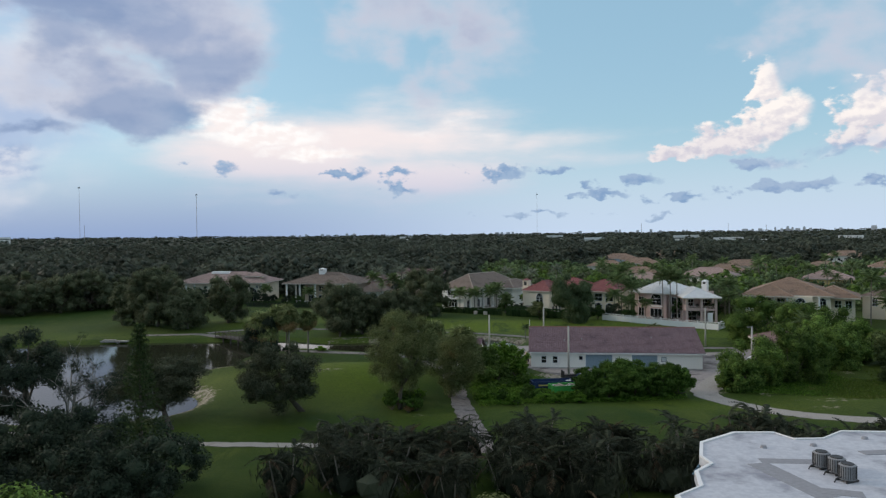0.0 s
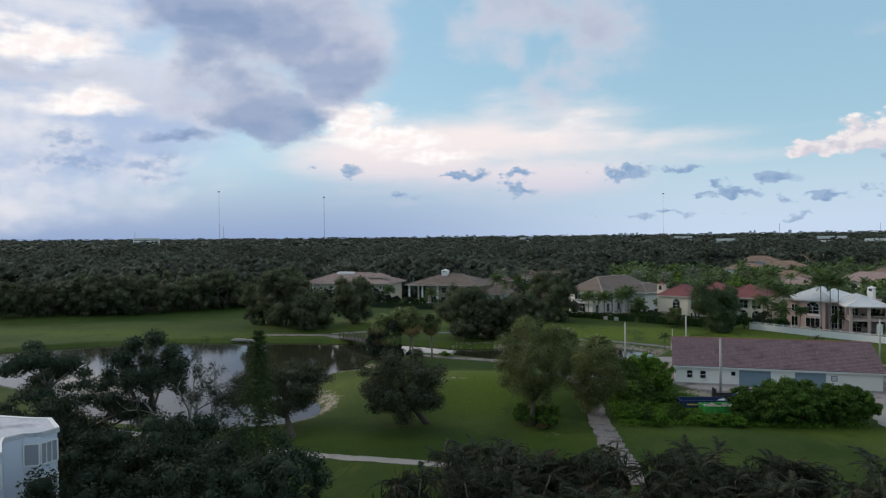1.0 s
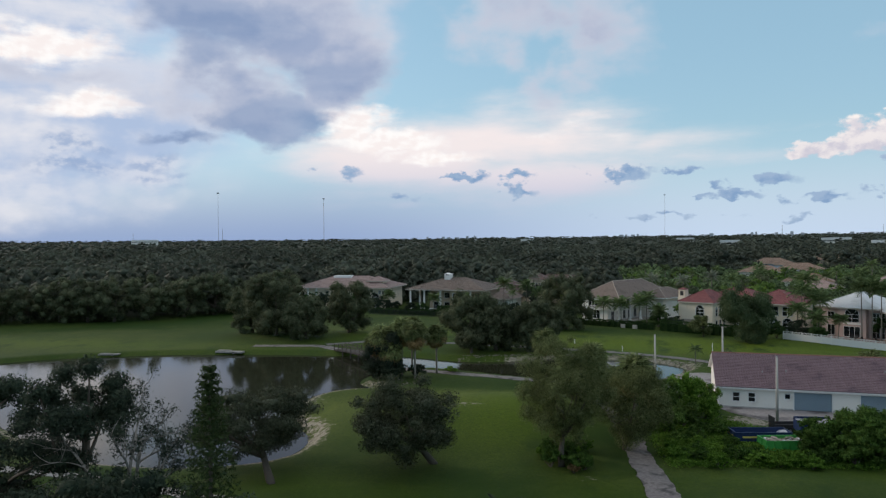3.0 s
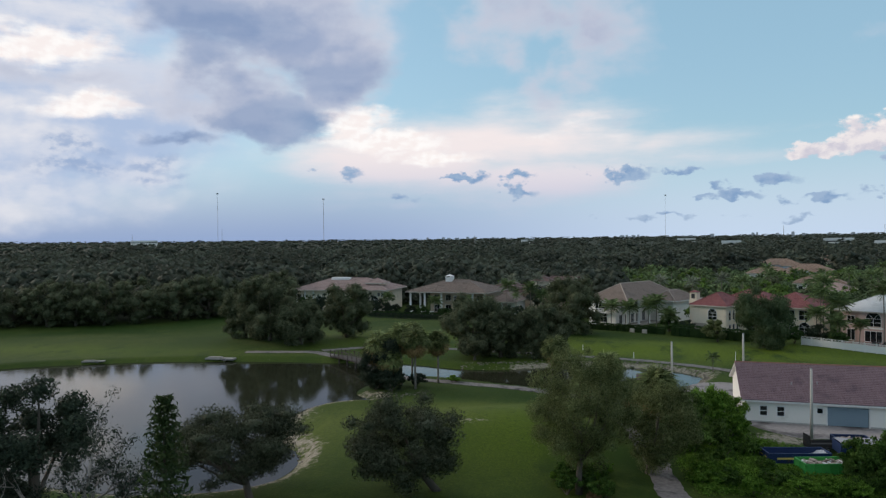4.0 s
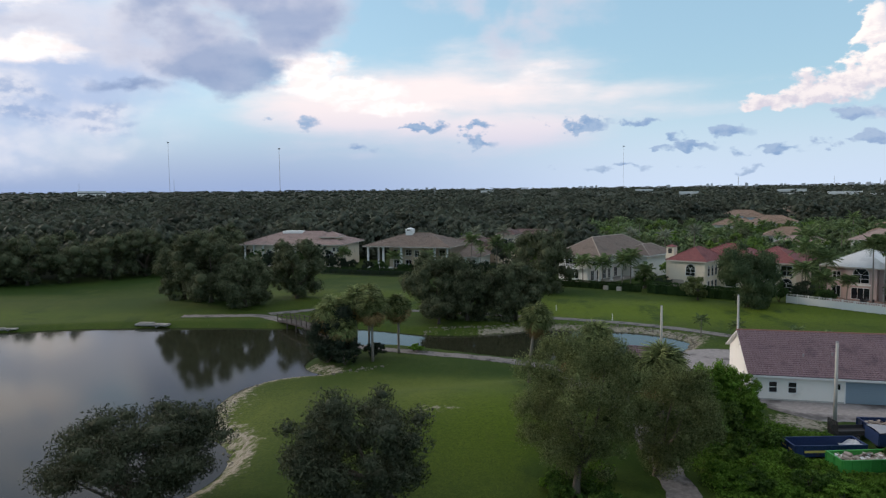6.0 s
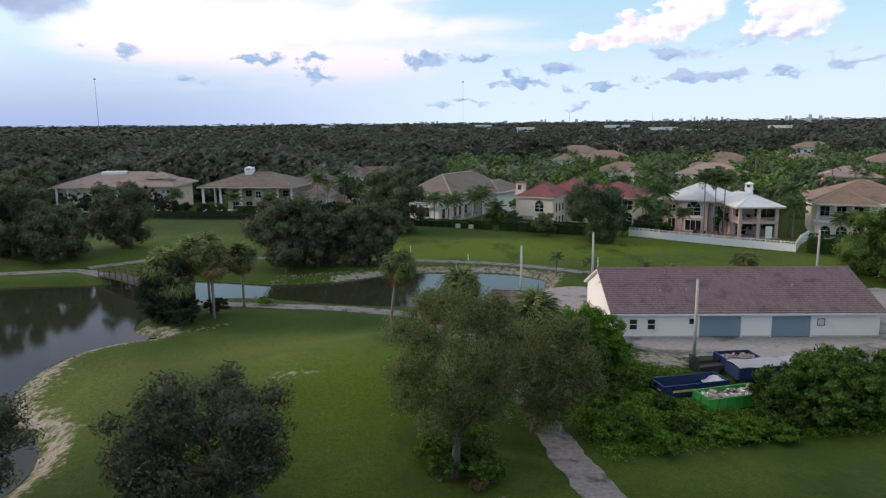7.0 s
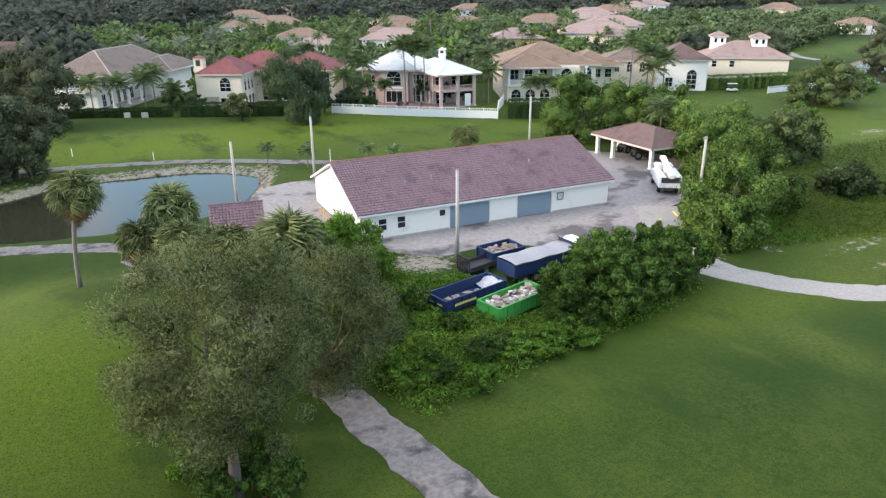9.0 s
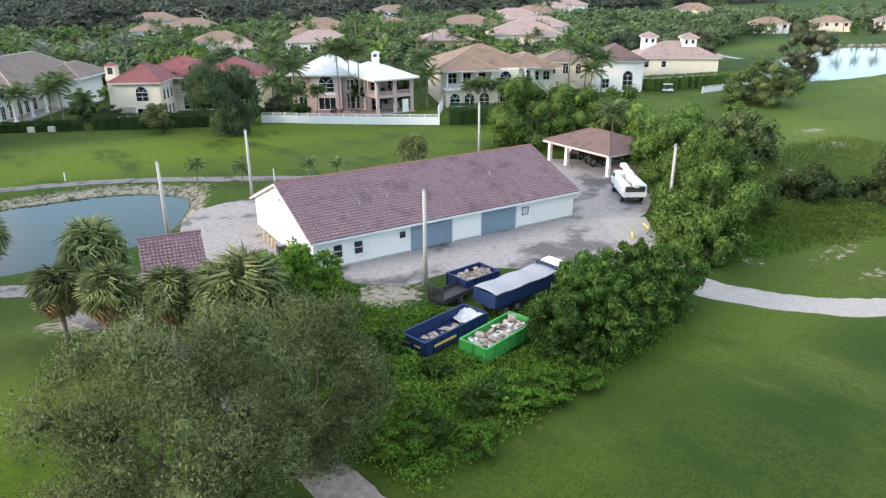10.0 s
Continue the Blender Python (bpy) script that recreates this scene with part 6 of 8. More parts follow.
WHITE_L, PINK_L, TAN_L = "white two-storey house with pale tile roof among trees", "pink-roofed stucco house among palms", "cream house with brown tile roof among trees"
for row in [(93, 247, -35, 20, 13, 7.0, 3.2, STUCCO_WHITE, ROOF_PINK, PINK_L), (127, 233, -30, 16, 13, 6.5, 3.0, STUCCO_YELLOW, ROOF_PINK, "yellow house with peach tile roof among palms"),
            (156, 229, -40, 26, 15, 7.0, 3.6, STUCCO_CREAM, ROOF_PINK, PINK_L), (196, 262, -35, 24, 15, 7.0, 3.4, STUCCO_CREAM, ROOF_PINK, PINK_L), (186, 290, -30, 22, 14, 7.0, 3.4, STUCCO_CREAM, ROOF_TAN, TAN_L),
            (103, 370, -20, 22, 14, 6.5, 3.2, STUCCO_BLUE, ROOF_TAN, WHITE_L), (140, 330, -10, 22, 14, 6.5, 3.2, STUCCO_CREAM, ROOF_TAN, TAN_L), (79, 283, -20, 17, 12, 6.0, 3.0, STUCCO_WHITE, ROOF_TAN, WHITE_L),
            (80.5, 347, -20, 20, 13, 6.5, 3.0, STUCCO_WHITE, ROOF_TAN, WHITE_L), (75.5, 263, -30, 14, 11, 5.0, 2.6, STUCCO_WHITE, ROOF_PINK, PINK_L), (184, 342, -20, 18, 13, 5.0, 2.6, STUCCO_WHITE, ROOF_TAN, WHITE_L), (116, 290, -30, 18, 13, 6.5, 3.0, STUCCO_CREAM, ROOF_TAN, TAN_L), (106, 425, -15, 24, 15, 7.0, 3.4, STUCCO_BLUE, ROOF_TAN, WHITE_L), (150, 470, -15, 26, 15, 7.0, 3.4, STUCCO_CREAM, ROOF_TAN, TAN_L)]:
    plain_house(*row)
for row in [(222, 300, -35, 22, 15, 7.0, 3.4, STUCCO_CREAM, ROOF_PINK, PINK_L), (250, 330, -35, 24, 15, 7.0, 3.4, STUCCO_WHITE, ROOF_PINK, PINK_L), (284, 350, -30, 22, 15, 7.0, 3.4, STUCCO_CREAM, ROOF_TAN, TAN_L),
            (296, 222, -55, 17, 12, 4.4, 2.8, STUCCO_WHITE, ROOF_TAN, WHITE_L), (322, 208, -60, 17, 12, 4.4, 2.8, STUCCO_CREAM, ROOF_TAN, TAN_L), (349, 192, -60, 17, 12, 4.4, 2.8, STUCCO_CREAM, ROOF_PINK, PINK_L),
            (372, 402, -30, 26, 16, 7, 3.4, STUCCO_WHITE, ROOF_PINK, PINK_L), (330, 380, -35, 24, 15, 7, 3.4, STUCCO_CREAM, ROOF_PINK, PINK_L), (240, 420, -20, 24, 15, 7, 3.4, STUCCO_WHITE, ROOF_TAN, WHITE_L),
            (200, 520, -15, 26, 15, 7, 3.4, STUCCO_CREAM, ROOF_TAN, TAN_L), (270, 540, -15, 26, 15, 7, 3.4, STUCCO_WHITE, ROOF_TAN, WHITE_L), (360, 300, -50, 22, 14, 7, 3.4, STUCCO_CREAM, ROOF_TAN, TAN_L)]:
    plain_house(*row)

# ---- fences along the course ----
white_fence = thing("fence", "white panelled garden fence on the edge of the course", "fence", kind="")
white_fence.matrix_world = Matrix.Identity(4)


def panel_fence(parent, line, h, mat, post_gap=2.4):
    pts = np.array(line, float) * K
    for (ax, ay), (bx, by) in zip(pts[:-1], pts[1:]):
        length = math.hypot(bx - ax, by - ay)
        n = max(1, round(length / post_gap))
        turn = math.degrees(math.atan2(by - ay, bx - ax))
        panel = Geo().box(0.08, -0.03, 0.1, length / n - 0.08, 0.03, h * 0.78)
        k = int(length / n / 0.3)
        for i in range(k):
            panel.box(0.12 + i * 0.3, -0.02, h * 0.78, 0.2 + i * 0.3, 0.02, h - 0.08)
        panel.box(0.08, -0.05, h - 0.08, length / n - 0.08, 0.05, h)
        me = panel.mesh("panel", mat)
        post = Geo().soft_box(-0.08, -0.08, -0.3, 0.08, 0.08, h + 0.12, 0.02).mesh("post", mat)
        for i in range(n + 1):
            x, y = ax + (bx - ax) * i / n, ay + (by - ay) * i / n
            m = pose(x, y, float(land(x, y)), 0, 0, turn)
            part("post", post, None, parent).matrix_world = m
            if i < n:
                part("panel", me, None, parent).matrix_world = m


panel_fence(white_fence, [(38.4, 170.6), (45.0, 163.8), (52.0, 157.2), (58.6, 150.6), (63.4, 156.8), (68.0, 161.4)], 1.95, TRIM_WHITE)
iron = thing("fence", "low dark iron garden fence behind the fairway", "fence")
iron_line = np.array([(-60, 214.5), (-40, 209.6), (-20, 204.0)], float) * K
for (ax, ay), (bx, by) in zip(iron_line[:-1], iron_line[1:]):
    n = round(math.hypot(bx - ax, by - ay) / 2.2)
    for i in range(n):
        p, q = (ax + (bx - ax) * i / n, ay + (by - ay) * i / n), (ax + (bx - ax) * (i + 1) / n, ay + (by - ay) * (i + 1) / n)
        railing(iron, (*p, 0), (*q, 0), float(land(*p)), 1.5, 0.32, STEEL_DARK, "panel")
east_fence = thing("fence", "low white garden wall beside the hedge", "fence")
panel_fence(east_fence, [(118, 142), (128, 141), (138, 138.6)], 1.5, TRIM_WHITE)
cart = thing("golf_cart", "small white golf cart with a roof beside the hedge", "golf cart", standing(114.5, 147.5, -40))
part("body", Geo().soft_box(-1.2, -0.6, 0.3, 1.2, 0.6, 0.75, 0.1), PAINT_WHITE, cart)
part("roof", Geo().soft_box(-1.1, -0.6, 1.8, 1.0, 0.6, 1.9, 0.04), PAINT_WHITE, cart)
part("seat", Geo().soft_box(-0.5, -0.5, 0.75, 0.1, 0.5, 1.1, 0.06), STEEL_DARK, cart)
for x in (-1.0, 0.9):
    for y in (-0.55, 0.55):
        part("roof_post", Geo().tube([(x, y, 0.7), (x, y, 1.8)], [0.03, 0.03], 5), STEEL_GREY, cart)
        wheel(cart, x * 0.85, y, 0.24, 0.24, 0.18)
for x, y in ((8.5, 187), (11, 185.5)):
    bx = thing("utility_box", "pale grey utility cabinet in front of a hedge", "cabinet", standing(x, y, -30, 0.75))
    part("body", Geo().soft_box(-0.8, -0.5, -0.1, 0.8, 0.5, 1.3, 0.04), POLE_CONCRETE, bx)
    part("door", Geo().soft_box(-0.7, -0.53, 0.1, 0.7, -0.5, 1.2, 0.01), POLE_CONCRETE, bx)
for x, y in ((5.5, 152.5), (-3, 160)):
    solid("yardage_post", Geo().tube([(0, 0, -0.1), (0, 0, 1.1), (0, 0, 1.2)], [0.07, 0.07, 0.03], 8), TRIM_WHITE, "short white post beside the cart path", "post", standing(x, y), "yardage posts")

# ---- the apartment blocks near the start ----
ROOF_Z = 10.2
rb = thing("apartment_block", "white apartment block with a stained white membrane flat roof", "building")
outline = np.array([(14.2, 39.0), (16.8, 40.9), (19.1, 40.8), (19.6, 39.5), (21.2, 39.5), (23.0, 40.9), (27.5, 40.5), (44, 38), (44, 12), (12, 12), (9.6, 25), (10.2, 31.0), (11.7, 32.2), (12.2, 34.2), (13.4, 35.4), (13.3, 36.6)]) * K
part("wall", Geo().prism([tuple(p) for p in outline], -0.5, ROOF_Z - 0.5), STUCCO_WHITE, rb)
c = outline.mean(0)
lip = c + (outline - c) * 1.012
part("roof", Geo().prism([tuple(p) for p in lip], ROOF_Z - 0.5, ROOF_Z), MEMBRANE, rb)
inner = c + (outline - c) * 0.985
edge = Geo()
for i in range(len(lip)):
    j = (i + 1) % len(lip)
    q = [(*lip[i], ROOF_Z + 0.004), (*lip[j], ROOF_Z + 0.004), (*lip[j], ROOF_Z + 0.07), (*lip[i], ROOF_Z + 0.07), (*inner[i], ROOF_Z + 0.07), (*inner[j], ROOF_Z + 0.07), (*inner[j], ROOF_Z + 0.004), (*inner[i], ROOF_Z + 0.004)]
    edge.add(q, [(0, 1, 2, 3), (3, 2, 5, 4), (4, 5, 6, 7)])
part("parapet", edge, TRIM_WHITE, rb)
for k, (x, y, w, d, t) in enumerate(((18.0, 35.6, 4.6, 0.9, -6), (16.2, 33.0, 1.3, 5.6, 12), (19.0, 35.0, 1.2, 0.8, 5), (17.6, 31.2, 2.0, 0.9, -20), (24, 37, 5, 0.8, 4))):
    m = pose(K * x, K * y, 0, 0, 0, t)
    part("roof_patch", Geo().box(-w / 2, -d / 2, ROOF_Z - 0.02, w / 2, d / 2, ROOF_Z + 0.008 + 0.006 * k, m), MEMBRANE_GREY, rb)
for x, y in ((20.0, 38.2), (23.5, 39.4), (17.2, 38.0)):
    part("roof_drain", Geo().tube([(K * x, K * y, ROOF_Z), (K * x, K * y, ROOF_Z + 0.15)], [0.22, 0.16], 10), MEMBRANE_GREY, rb)
bay_m = pose(K * 13.3, K * 36.2, 0, 0, 0, 60)
for z in (8.2, 5.2, 2.2):
    for side_x in (-1.0, 0.4):
        part("window", Geo().box(side_x, 0.05, z, side_x + 1.2, 0.5, z + 1.3, bay_m), GLASS, rb)


def condenser(m):
    a = thing("air_conditioner", "grey rooftop condenser unit with round fan grille", "air conditioner", m, "rooftop condensers")
    part("casing", Geo().tube([(0, 0, 0.12), (0, 0, 0.2), (0, 0, 0.95), (0, 0, 1.0)], [0.46, 0.5, 0.5, 0.44], 16), STEEL_GREY, a)
    part("fan_grille", Geo().tube([(0, 0, 1.0), (0, 0, 1.05)], [0.38, 0.36], 16), STEEL_DARK, a)
    fins = Geo()
    for i in range(24):
        w = 2 * math.pi * i / 24
        fins.box(0.49, -0.015, 0.22, 0.525, 0.015, 0.93, Matrix.Rotation(w, 4, "Z"))
    part("fins", fins, STEEL_DARK, a)
    part("feet", Geo().box(-0.5, -0.4, 0, 0.5, -0.3, 0.12).box(-0.5, 0.3, 0, 0.5, 0.4, 0.12), STEEL_DARK, a)
    part("pipe", Geo().tube([(-0.5, 0, 0.3), (-0.8, 0.1, 0.2), (-0.95, 0.1, 0.0)], [0.04, 0.04, 0.04], 6), STEEL_DARK, a)


for x, y in ((18.5, 34.6), (18.75, 33.7), (18.7, 32.7)):
    condenser(pose(K * x, K * y, ROOF_Z + 0.01, 0, 0, 20) @ Matrix.Diagonal((0.88, 0.88, 0.92, 1)))

lb = thing("apartment_block", "white apartment block with angled window bays and a flat white roof", "building")
A = Vector((-34.2, 47.2)) * K
# bay corners along the facade: each bay has two glazed faces that meet at an angle
facade = [(-39.4, 51.0), (-37.9, 51.1), (-35.6, 48.95), (-35.9, 47.7), (-36.8, 47.3), (-37.3, 46.2), (-36.7, 45.3), (-35.0, 43.4), (-35.3, 42.1), (-36.2, 41.7), (-36.7, 40.6), (-36.1, 39.7), (-34.4, 37.8), (-34.7, 36.5), (-35.6, 36.1), (-38, 30)]
ring = [(x * K, y * K) for x, y in facade[::-1]] + [(K * -52, K * 52), (K * -66, K * 42), (K * -52, K * 28)]
LB_Z = 9.2
part("wall", Geo().prism(ring, -0.5, LB_Z - 0.35), STUCCO_BLUE, lb)
cc = np.array(ring).mean(0)
part("roof", Geo().prism([tuple(cc + (np.array(p) - cc) * 1.02) for p in ring], LB_Z - 0.35, LB_Z), MEMBRANE, lb)
up = Geo()
big, small = [cc + (np.array(p) - cc) * 1.02 for p in ring], [cc + (np.array(p) - cc) * 0.985 for p in ring]
for i in range(len(ring)):
    j = (i + 1) % len(ring)
    up.add([(*big[i], LB_Z + 0.002), (*big[j], LB_Z + 0.002), (*big[j], LB_Z + 0.07), (*big[i], LB_Z + 0.07), (*small[j], LB_Z + 0.07), (*small[i], LB_Z + 0.07), (*small[j], LB_Z + 0.002), (*small[i], LB_Z + 0.002)], [(0, 1, 2, 3), (3, 2, 4, 5), (5, 4, 6, 7)])
part("parapet", up, TRIM_WHITE, lb)
BLIND = surface("closed_blinds", (0.32, 0.34, 0.37), (0.24, 0.26, 0.29), None, 8.0, 1.0, 0.6, 0.1, stretch=(1, 1, 9))
for k in (2, 3, 7, 8, 12, 13):
    p, q = Vector(facade[k]) * K, Vector(facade[k + 1]) * K
    d = q - p
    length = d.length
    turn = math.degrees(math.atan2(-d.y, -d.x))
    for z in (6.7, 4.1, 1.5):
        m = pose(q.x, q.y, z, 0, 0, turn)
        w = length - 0.16
        window(lb, "f", 0, 0, 0, w, 1.55, bars=(3, 1) if k in (2, 7, 12) else (1, 1), frame_mat=TRIM_WHITE, glass=BLIND, m=m @ pose(length / 2, 0, 0.1))

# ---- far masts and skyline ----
# Pale grey wall with the haze of distance put into its colour.
HAZE_WALL = surface("hazed_far_wall", (0.52, 0.53, 0.55), (0.44, 0.45, 0.47), None, 0.05, 0.01, 0.9, 0.0)


def far_at(azimuth_deg, dist):
    x, y = dist * math.sin(radians(azimuth_deg)), dist * math.cos(radians(azimuth_deg))
    return Vector((x, y, float(land(x, y))))


for az, high, dist, thick in ((-27.2, 4.0, 2600, 0.5), (-19.2, 3.6, 2600, 0.7), (7.6, 3.5, 3200, 0.35), (15.7, 0.95, 2400, 0.7), (-26.9, 1.2, 2600, 0.6), (-33.2, 0.9, 2600, 0.6), (-7.2, 0.5, 2600, 0.8), (24.6, 0.7, 2400, 0.7), (22.0, 0.9, 3000, 0.6)):
    top = dist * math.tan(radians(high)) + EYE - far_at(az, dist).z
    m = thing("radio_mast", "thin far radio mast above the tree line", "mast", Matrix.Translation(far_at(az, dist)), "far masts")
    part("lattice", Geo().tube([(0, 0, 0), (0, 0, top * 0.5), (0, 0, top)], [thick * 1.2, thick, thick * 0.8], 4), STEEL_GREY, m)
    if high > 3:
        part("top_frame", Geo().box(-4, -0.5, top * 0.965, 4, 0.5, top * 0.985), STEEL_GREY, m)
sk = np.random.default_rng(31)
for i in range(70):
    az = sk.uniform(-12, 62) if i > 12 else sk.uniform(8, 34)
    dist = sk.uniform(3300, 4400)
    tall = sk.uniform(12, 19) if i > 12 else sk.uniform(18, 30)
    w = sk.uniform(8, 26) if i > 12 else sk.uniform(8, 15)
    b = thing("far_building", "pale far block on the horizon", "building", Matrix.Translation(far_at(az, dist)) @ pose(0, 0, 0, 0, 0, -az), "far blocks")
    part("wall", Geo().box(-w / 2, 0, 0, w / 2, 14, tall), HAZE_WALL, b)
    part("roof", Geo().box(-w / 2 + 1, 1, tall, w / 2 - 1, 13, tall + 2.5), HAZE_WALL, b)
for az, dist, w, tall in ((-32.4, 2500, 80, 21), (12, 1500, 34, 11), (22, 1300, 46, 11), (24, 1100, 36, 10.5), (-3, 2300, 40, 12), (9, 2100, 46, 12), (19, 1700, 54, 12), (30, 1400, 36, 11)):
    b = thing("far_building", "long white far building among trees", "building", Matrix.Translation(far_at(az, dist)) @ pose(0, 0, 0, 0, 0, -az), "far blocks")
    part("wall", Geo().box(-w / 2, 0, 0, w / 2, 30, tall - 4), STUCCO_WHITE, b)
    part("roof", Geo().box(-w / 2 - 1, -1, tall - 4, w / 2 + 1, 31, tall), TRIM_WHITE, b)
    part("window_band", Geo().box(-w / 2 + 2, -0.1, tall - 8, w / 2 - 2, -0.02, tall - 6), GLASS, b)


# ---- plants ----
def unit(v):
    return v / np.maximum(np.linalg.norm(v, axis=-1, keepdims=True), 1e-9)


def leaf_quads(r, cen, rad, n, size, narrow=0.5, up=0.25, shell=0.72, hang=0.0, out=0.0, fringe=1.16, puff=1.25):
    """Kite-shaped leaf sprays over a set of clumps."""
    cen, rad = np.asarray(cen, float), np.asarray(rad, float)
    if rad.ndim == 1:
        rad = np.repeat(rad[:, None], 3, 1)
    weight = rad.mean(1) ** 2
    k = r.choice(len(cen), n, p=weight / weight.sum())
    u = unit(r.normal(size=(n, 3)))
    p = cen[k] + u * rad[k] * r.uniform(shell, fringe, (n, 1))
    nrm = unit(u * puff + r.normal(size=(n, 3)) * 0.5 + np.array([0, 0, up]))
    tan = unit(np.cross(nrm, r.normal(size=(n, 3))) + u * out + np.array([0, 0, -hang]))
    bit = unit(np.cross(nrm, tan))
    ln = size * r.uniform(0.55, 1.4, (n, 1))
    wd = ln * narrow * r.uniform(0.7, 1.2, (n, 1))
    return np.stack([p - tan * ln / 2, p + bit * wd / 2 + nrm * ln * 0.08, p + tan * ln / 2 - nrm * ln * 0.1, p - bit * wd / 2 + nrm * ln * 0.08], 1)


OCTA_V, OCTA_F = np.array([(1, 0, 0), (0, 1, 0), (-1, 0, 0), (0, -1, 0), (0, 0, 1), (0, 0, -1)], float), [(0, 1, 4), (1, 2, 4), (2, 3, 4), (3, 0, 4), (1, 0, 5), (2, 1, 5), (3, 2, 5), (0, 3, 5)]


def cores(g, r, cen, rad, scale=0.74, verts=None, faces=None):
    cen, rad = np.asarray(cen, float), np.asarray(rad, float)
    if rad.ndim == 1:
        rad = np.repeat(rad[:, None], 3, 1)
    for c, q in zip(cen, rad):
        v = ICO_V if verts is None else verts
        g.add(c + v * q * scale * r.uniform(0.75, 1.2, (len(v), 1)), faces or ICO_F)


def clumps(r, n, radius, z0, z1, size=0.36, flat_bottom=True):
    """Clump centres that fill an uneven crown."""
    u = unit(r.normal(size=(n, 3)) * np.array([1.25, 1.25, 1.0]))
    if flat_bottom:
        u[:, 2] = np.abs(u[:, 2]) * np.where(r.random(n) < 0.36, -0.75, 1.0)
    reach, stray = r.uniform(0.5, 0.92, (n, 1)), r.random(n) < 0.08
    reach[stray] = r.uniform(0.88, 0.97, (stray.sum(), 1))
    cen = u * reach * np.array([radius, radius, (z1 - z0) / 2]) + np.array([0, 0, (z0 + z1) / 2])
    rad = radius * size * r.uniform(0.7, 1.25, n) * np.where(stray, 0.6, 1.0)
    return cen, np.stack([rad, rad, rad * min(1.0, (z1 - z0) / (2 * radius)) * 0.95], 1)


def limb(a, b, r, bend=0.15, n=5):
    a, b = np.asarray(a, float), np.asarray(b, float)
    mid = np.linspace(0, 1, n)[:, None]
    off = r.normal(0, bend * np.linalg.norm(b - a), 3) * np.array([1, 1, 0.4])
    return a + (b - a) * mid + off * np.sin(np.pi * mid)


def tree(m, label, height, radius, bole, leaf, leaves, size, seed, n=16, thick=0.3, category="tree", group="", lean=(0, 0), core=0.74, clump=0.36, bark=None, hang=0.0, narrow=0.5, name="tree", shell=0.72, out=0.0):
    """A tree with a tapered, forking trunk and a crown of leaf sprays in clumps."""
    r = np.random.default_rng(seed)
    t = thing(name, label, category, m, group)
    cen, rad = clumps(r, n, radius, bole, height, clump, bole > 3.5)
    cen[:, :2] += np.array(lean)
    g = Geo()
    fork = np.array([lean[0] * 0.7, lean[1] * 0.7, bole + (height - bole) * 0.22])
    stem = limb((0, 0, -0.3), fork, r, 0.06)
    g.tube(stem.tolist(), (thick * np.linspace(1.25, 0.72, len(stem))).tolist(), 9)
    for i in np.argsort(-rad[:, 0])[:min(9, n)]:
        q = limb(fork if r.random() < 0.6 else stem[-2], cen[i], r, 0.12)
        g.tube(q.tolist(), (thick * np.linspace(0.5, 0.12, len(q))).tolist(), 6)
    part("trunk", g, bark or BARK, t, smooth=True)
    g = Geo()
    if core:
        cores(g, r, cen, rad, core)
    g.quads(leaf_quads(r, cen, rad, leaves, size, narrow, hang=hang, shell=shell, out=out))
    part("crown", g, leaf, t, smooth=True)
    return t


def frond_quads(r, length, pairs, width, droop, lift):
    """One feather frond along +x: an arched midrib with leaflets."""
    s = np.linspace(0.12, 1, pairs)
    x = length * s * (1 - 0.16 * s * s)
    z = length * (lift * s - droop * s * s)
    out = []
    for side in (-1, 1):
        ln = width * np.sin(np.pi * np.clip(0.14 + 0.86 * s, 0, 1)) ** 0.6 + 0.05
        tipx, tipy, tipz = x + ln * 0.55, side * ln, z - ln * 0.55 + r.normal(0, 0.03, pairs)
        w = length / pairs * 0.42
        a = np.stack([x - w, 0 * x, z], 1)
        b = np.stack([x + w, 0 * x, z], 1)
        c = np.stack([tipx + w * 0.3, tipy, tipz], 1)
        d = np.stack([tipx - w * 0.3, tipy, tipz], 1)
        out.append(np.stack([a, b, c, d], 1))
    return np.concatenate(out)


def turned(q, yaw, pitch=0.0, at_=(0, 0, 0), roll=0.0):
    m = np.array(pose(*at_, 0, 0, math.degrees(yaw)) @ pose(0, 0, 0, 0, -math.degrees(pitch), 0) @ pose(0, 0, 0, math.degrees(roll), 0, 0))
    return np.einsum("ij,...j->...i", m[:3, :3], q) + m[:3, 3]


def feather_palm(m, label, h, fronds, length, leaf, seed, bend=0.0, thick=0.16, group="", pairs=16, width=0.65, trunk=PALM_BARK, name="palm_tree"):
    r = np.random.default_rng(seed)
    t = thing(name, label, "palm tree", m, group)
    top = np.array([bend, bend * 0.3, h])
    pts = [np.array([bend * s * s, bend * 0.3 * s * s, h * s]) for s in np.linspace(-0.03, 1, 8)]
    g = Geo().tube([tuple(p) for p in pts], [thick * k for k in (1.5, 1.15, 1.05, 1.0, 0.97, 0.95, 0.92, 0.9)], 9)
    part("trunk", g, trunk, t, smooth=True)
    g = Geo()
    for i in range(fronds):
        yaw = 2.4 * i + r.uniform(-0.2, 0.2)
        pitch = math.radians(70 - 95 * (i / fronds) + r.uniform(-8, 8))
        g.quads(turned(frond_quads(r, length * r.uniform(0.85, 1.1), pairs, width, 0.42, 0.12), yaw, pitch, top, r.uniform(-0.3, 0.3)))
    part("crown", g, leaf, t)
    return t


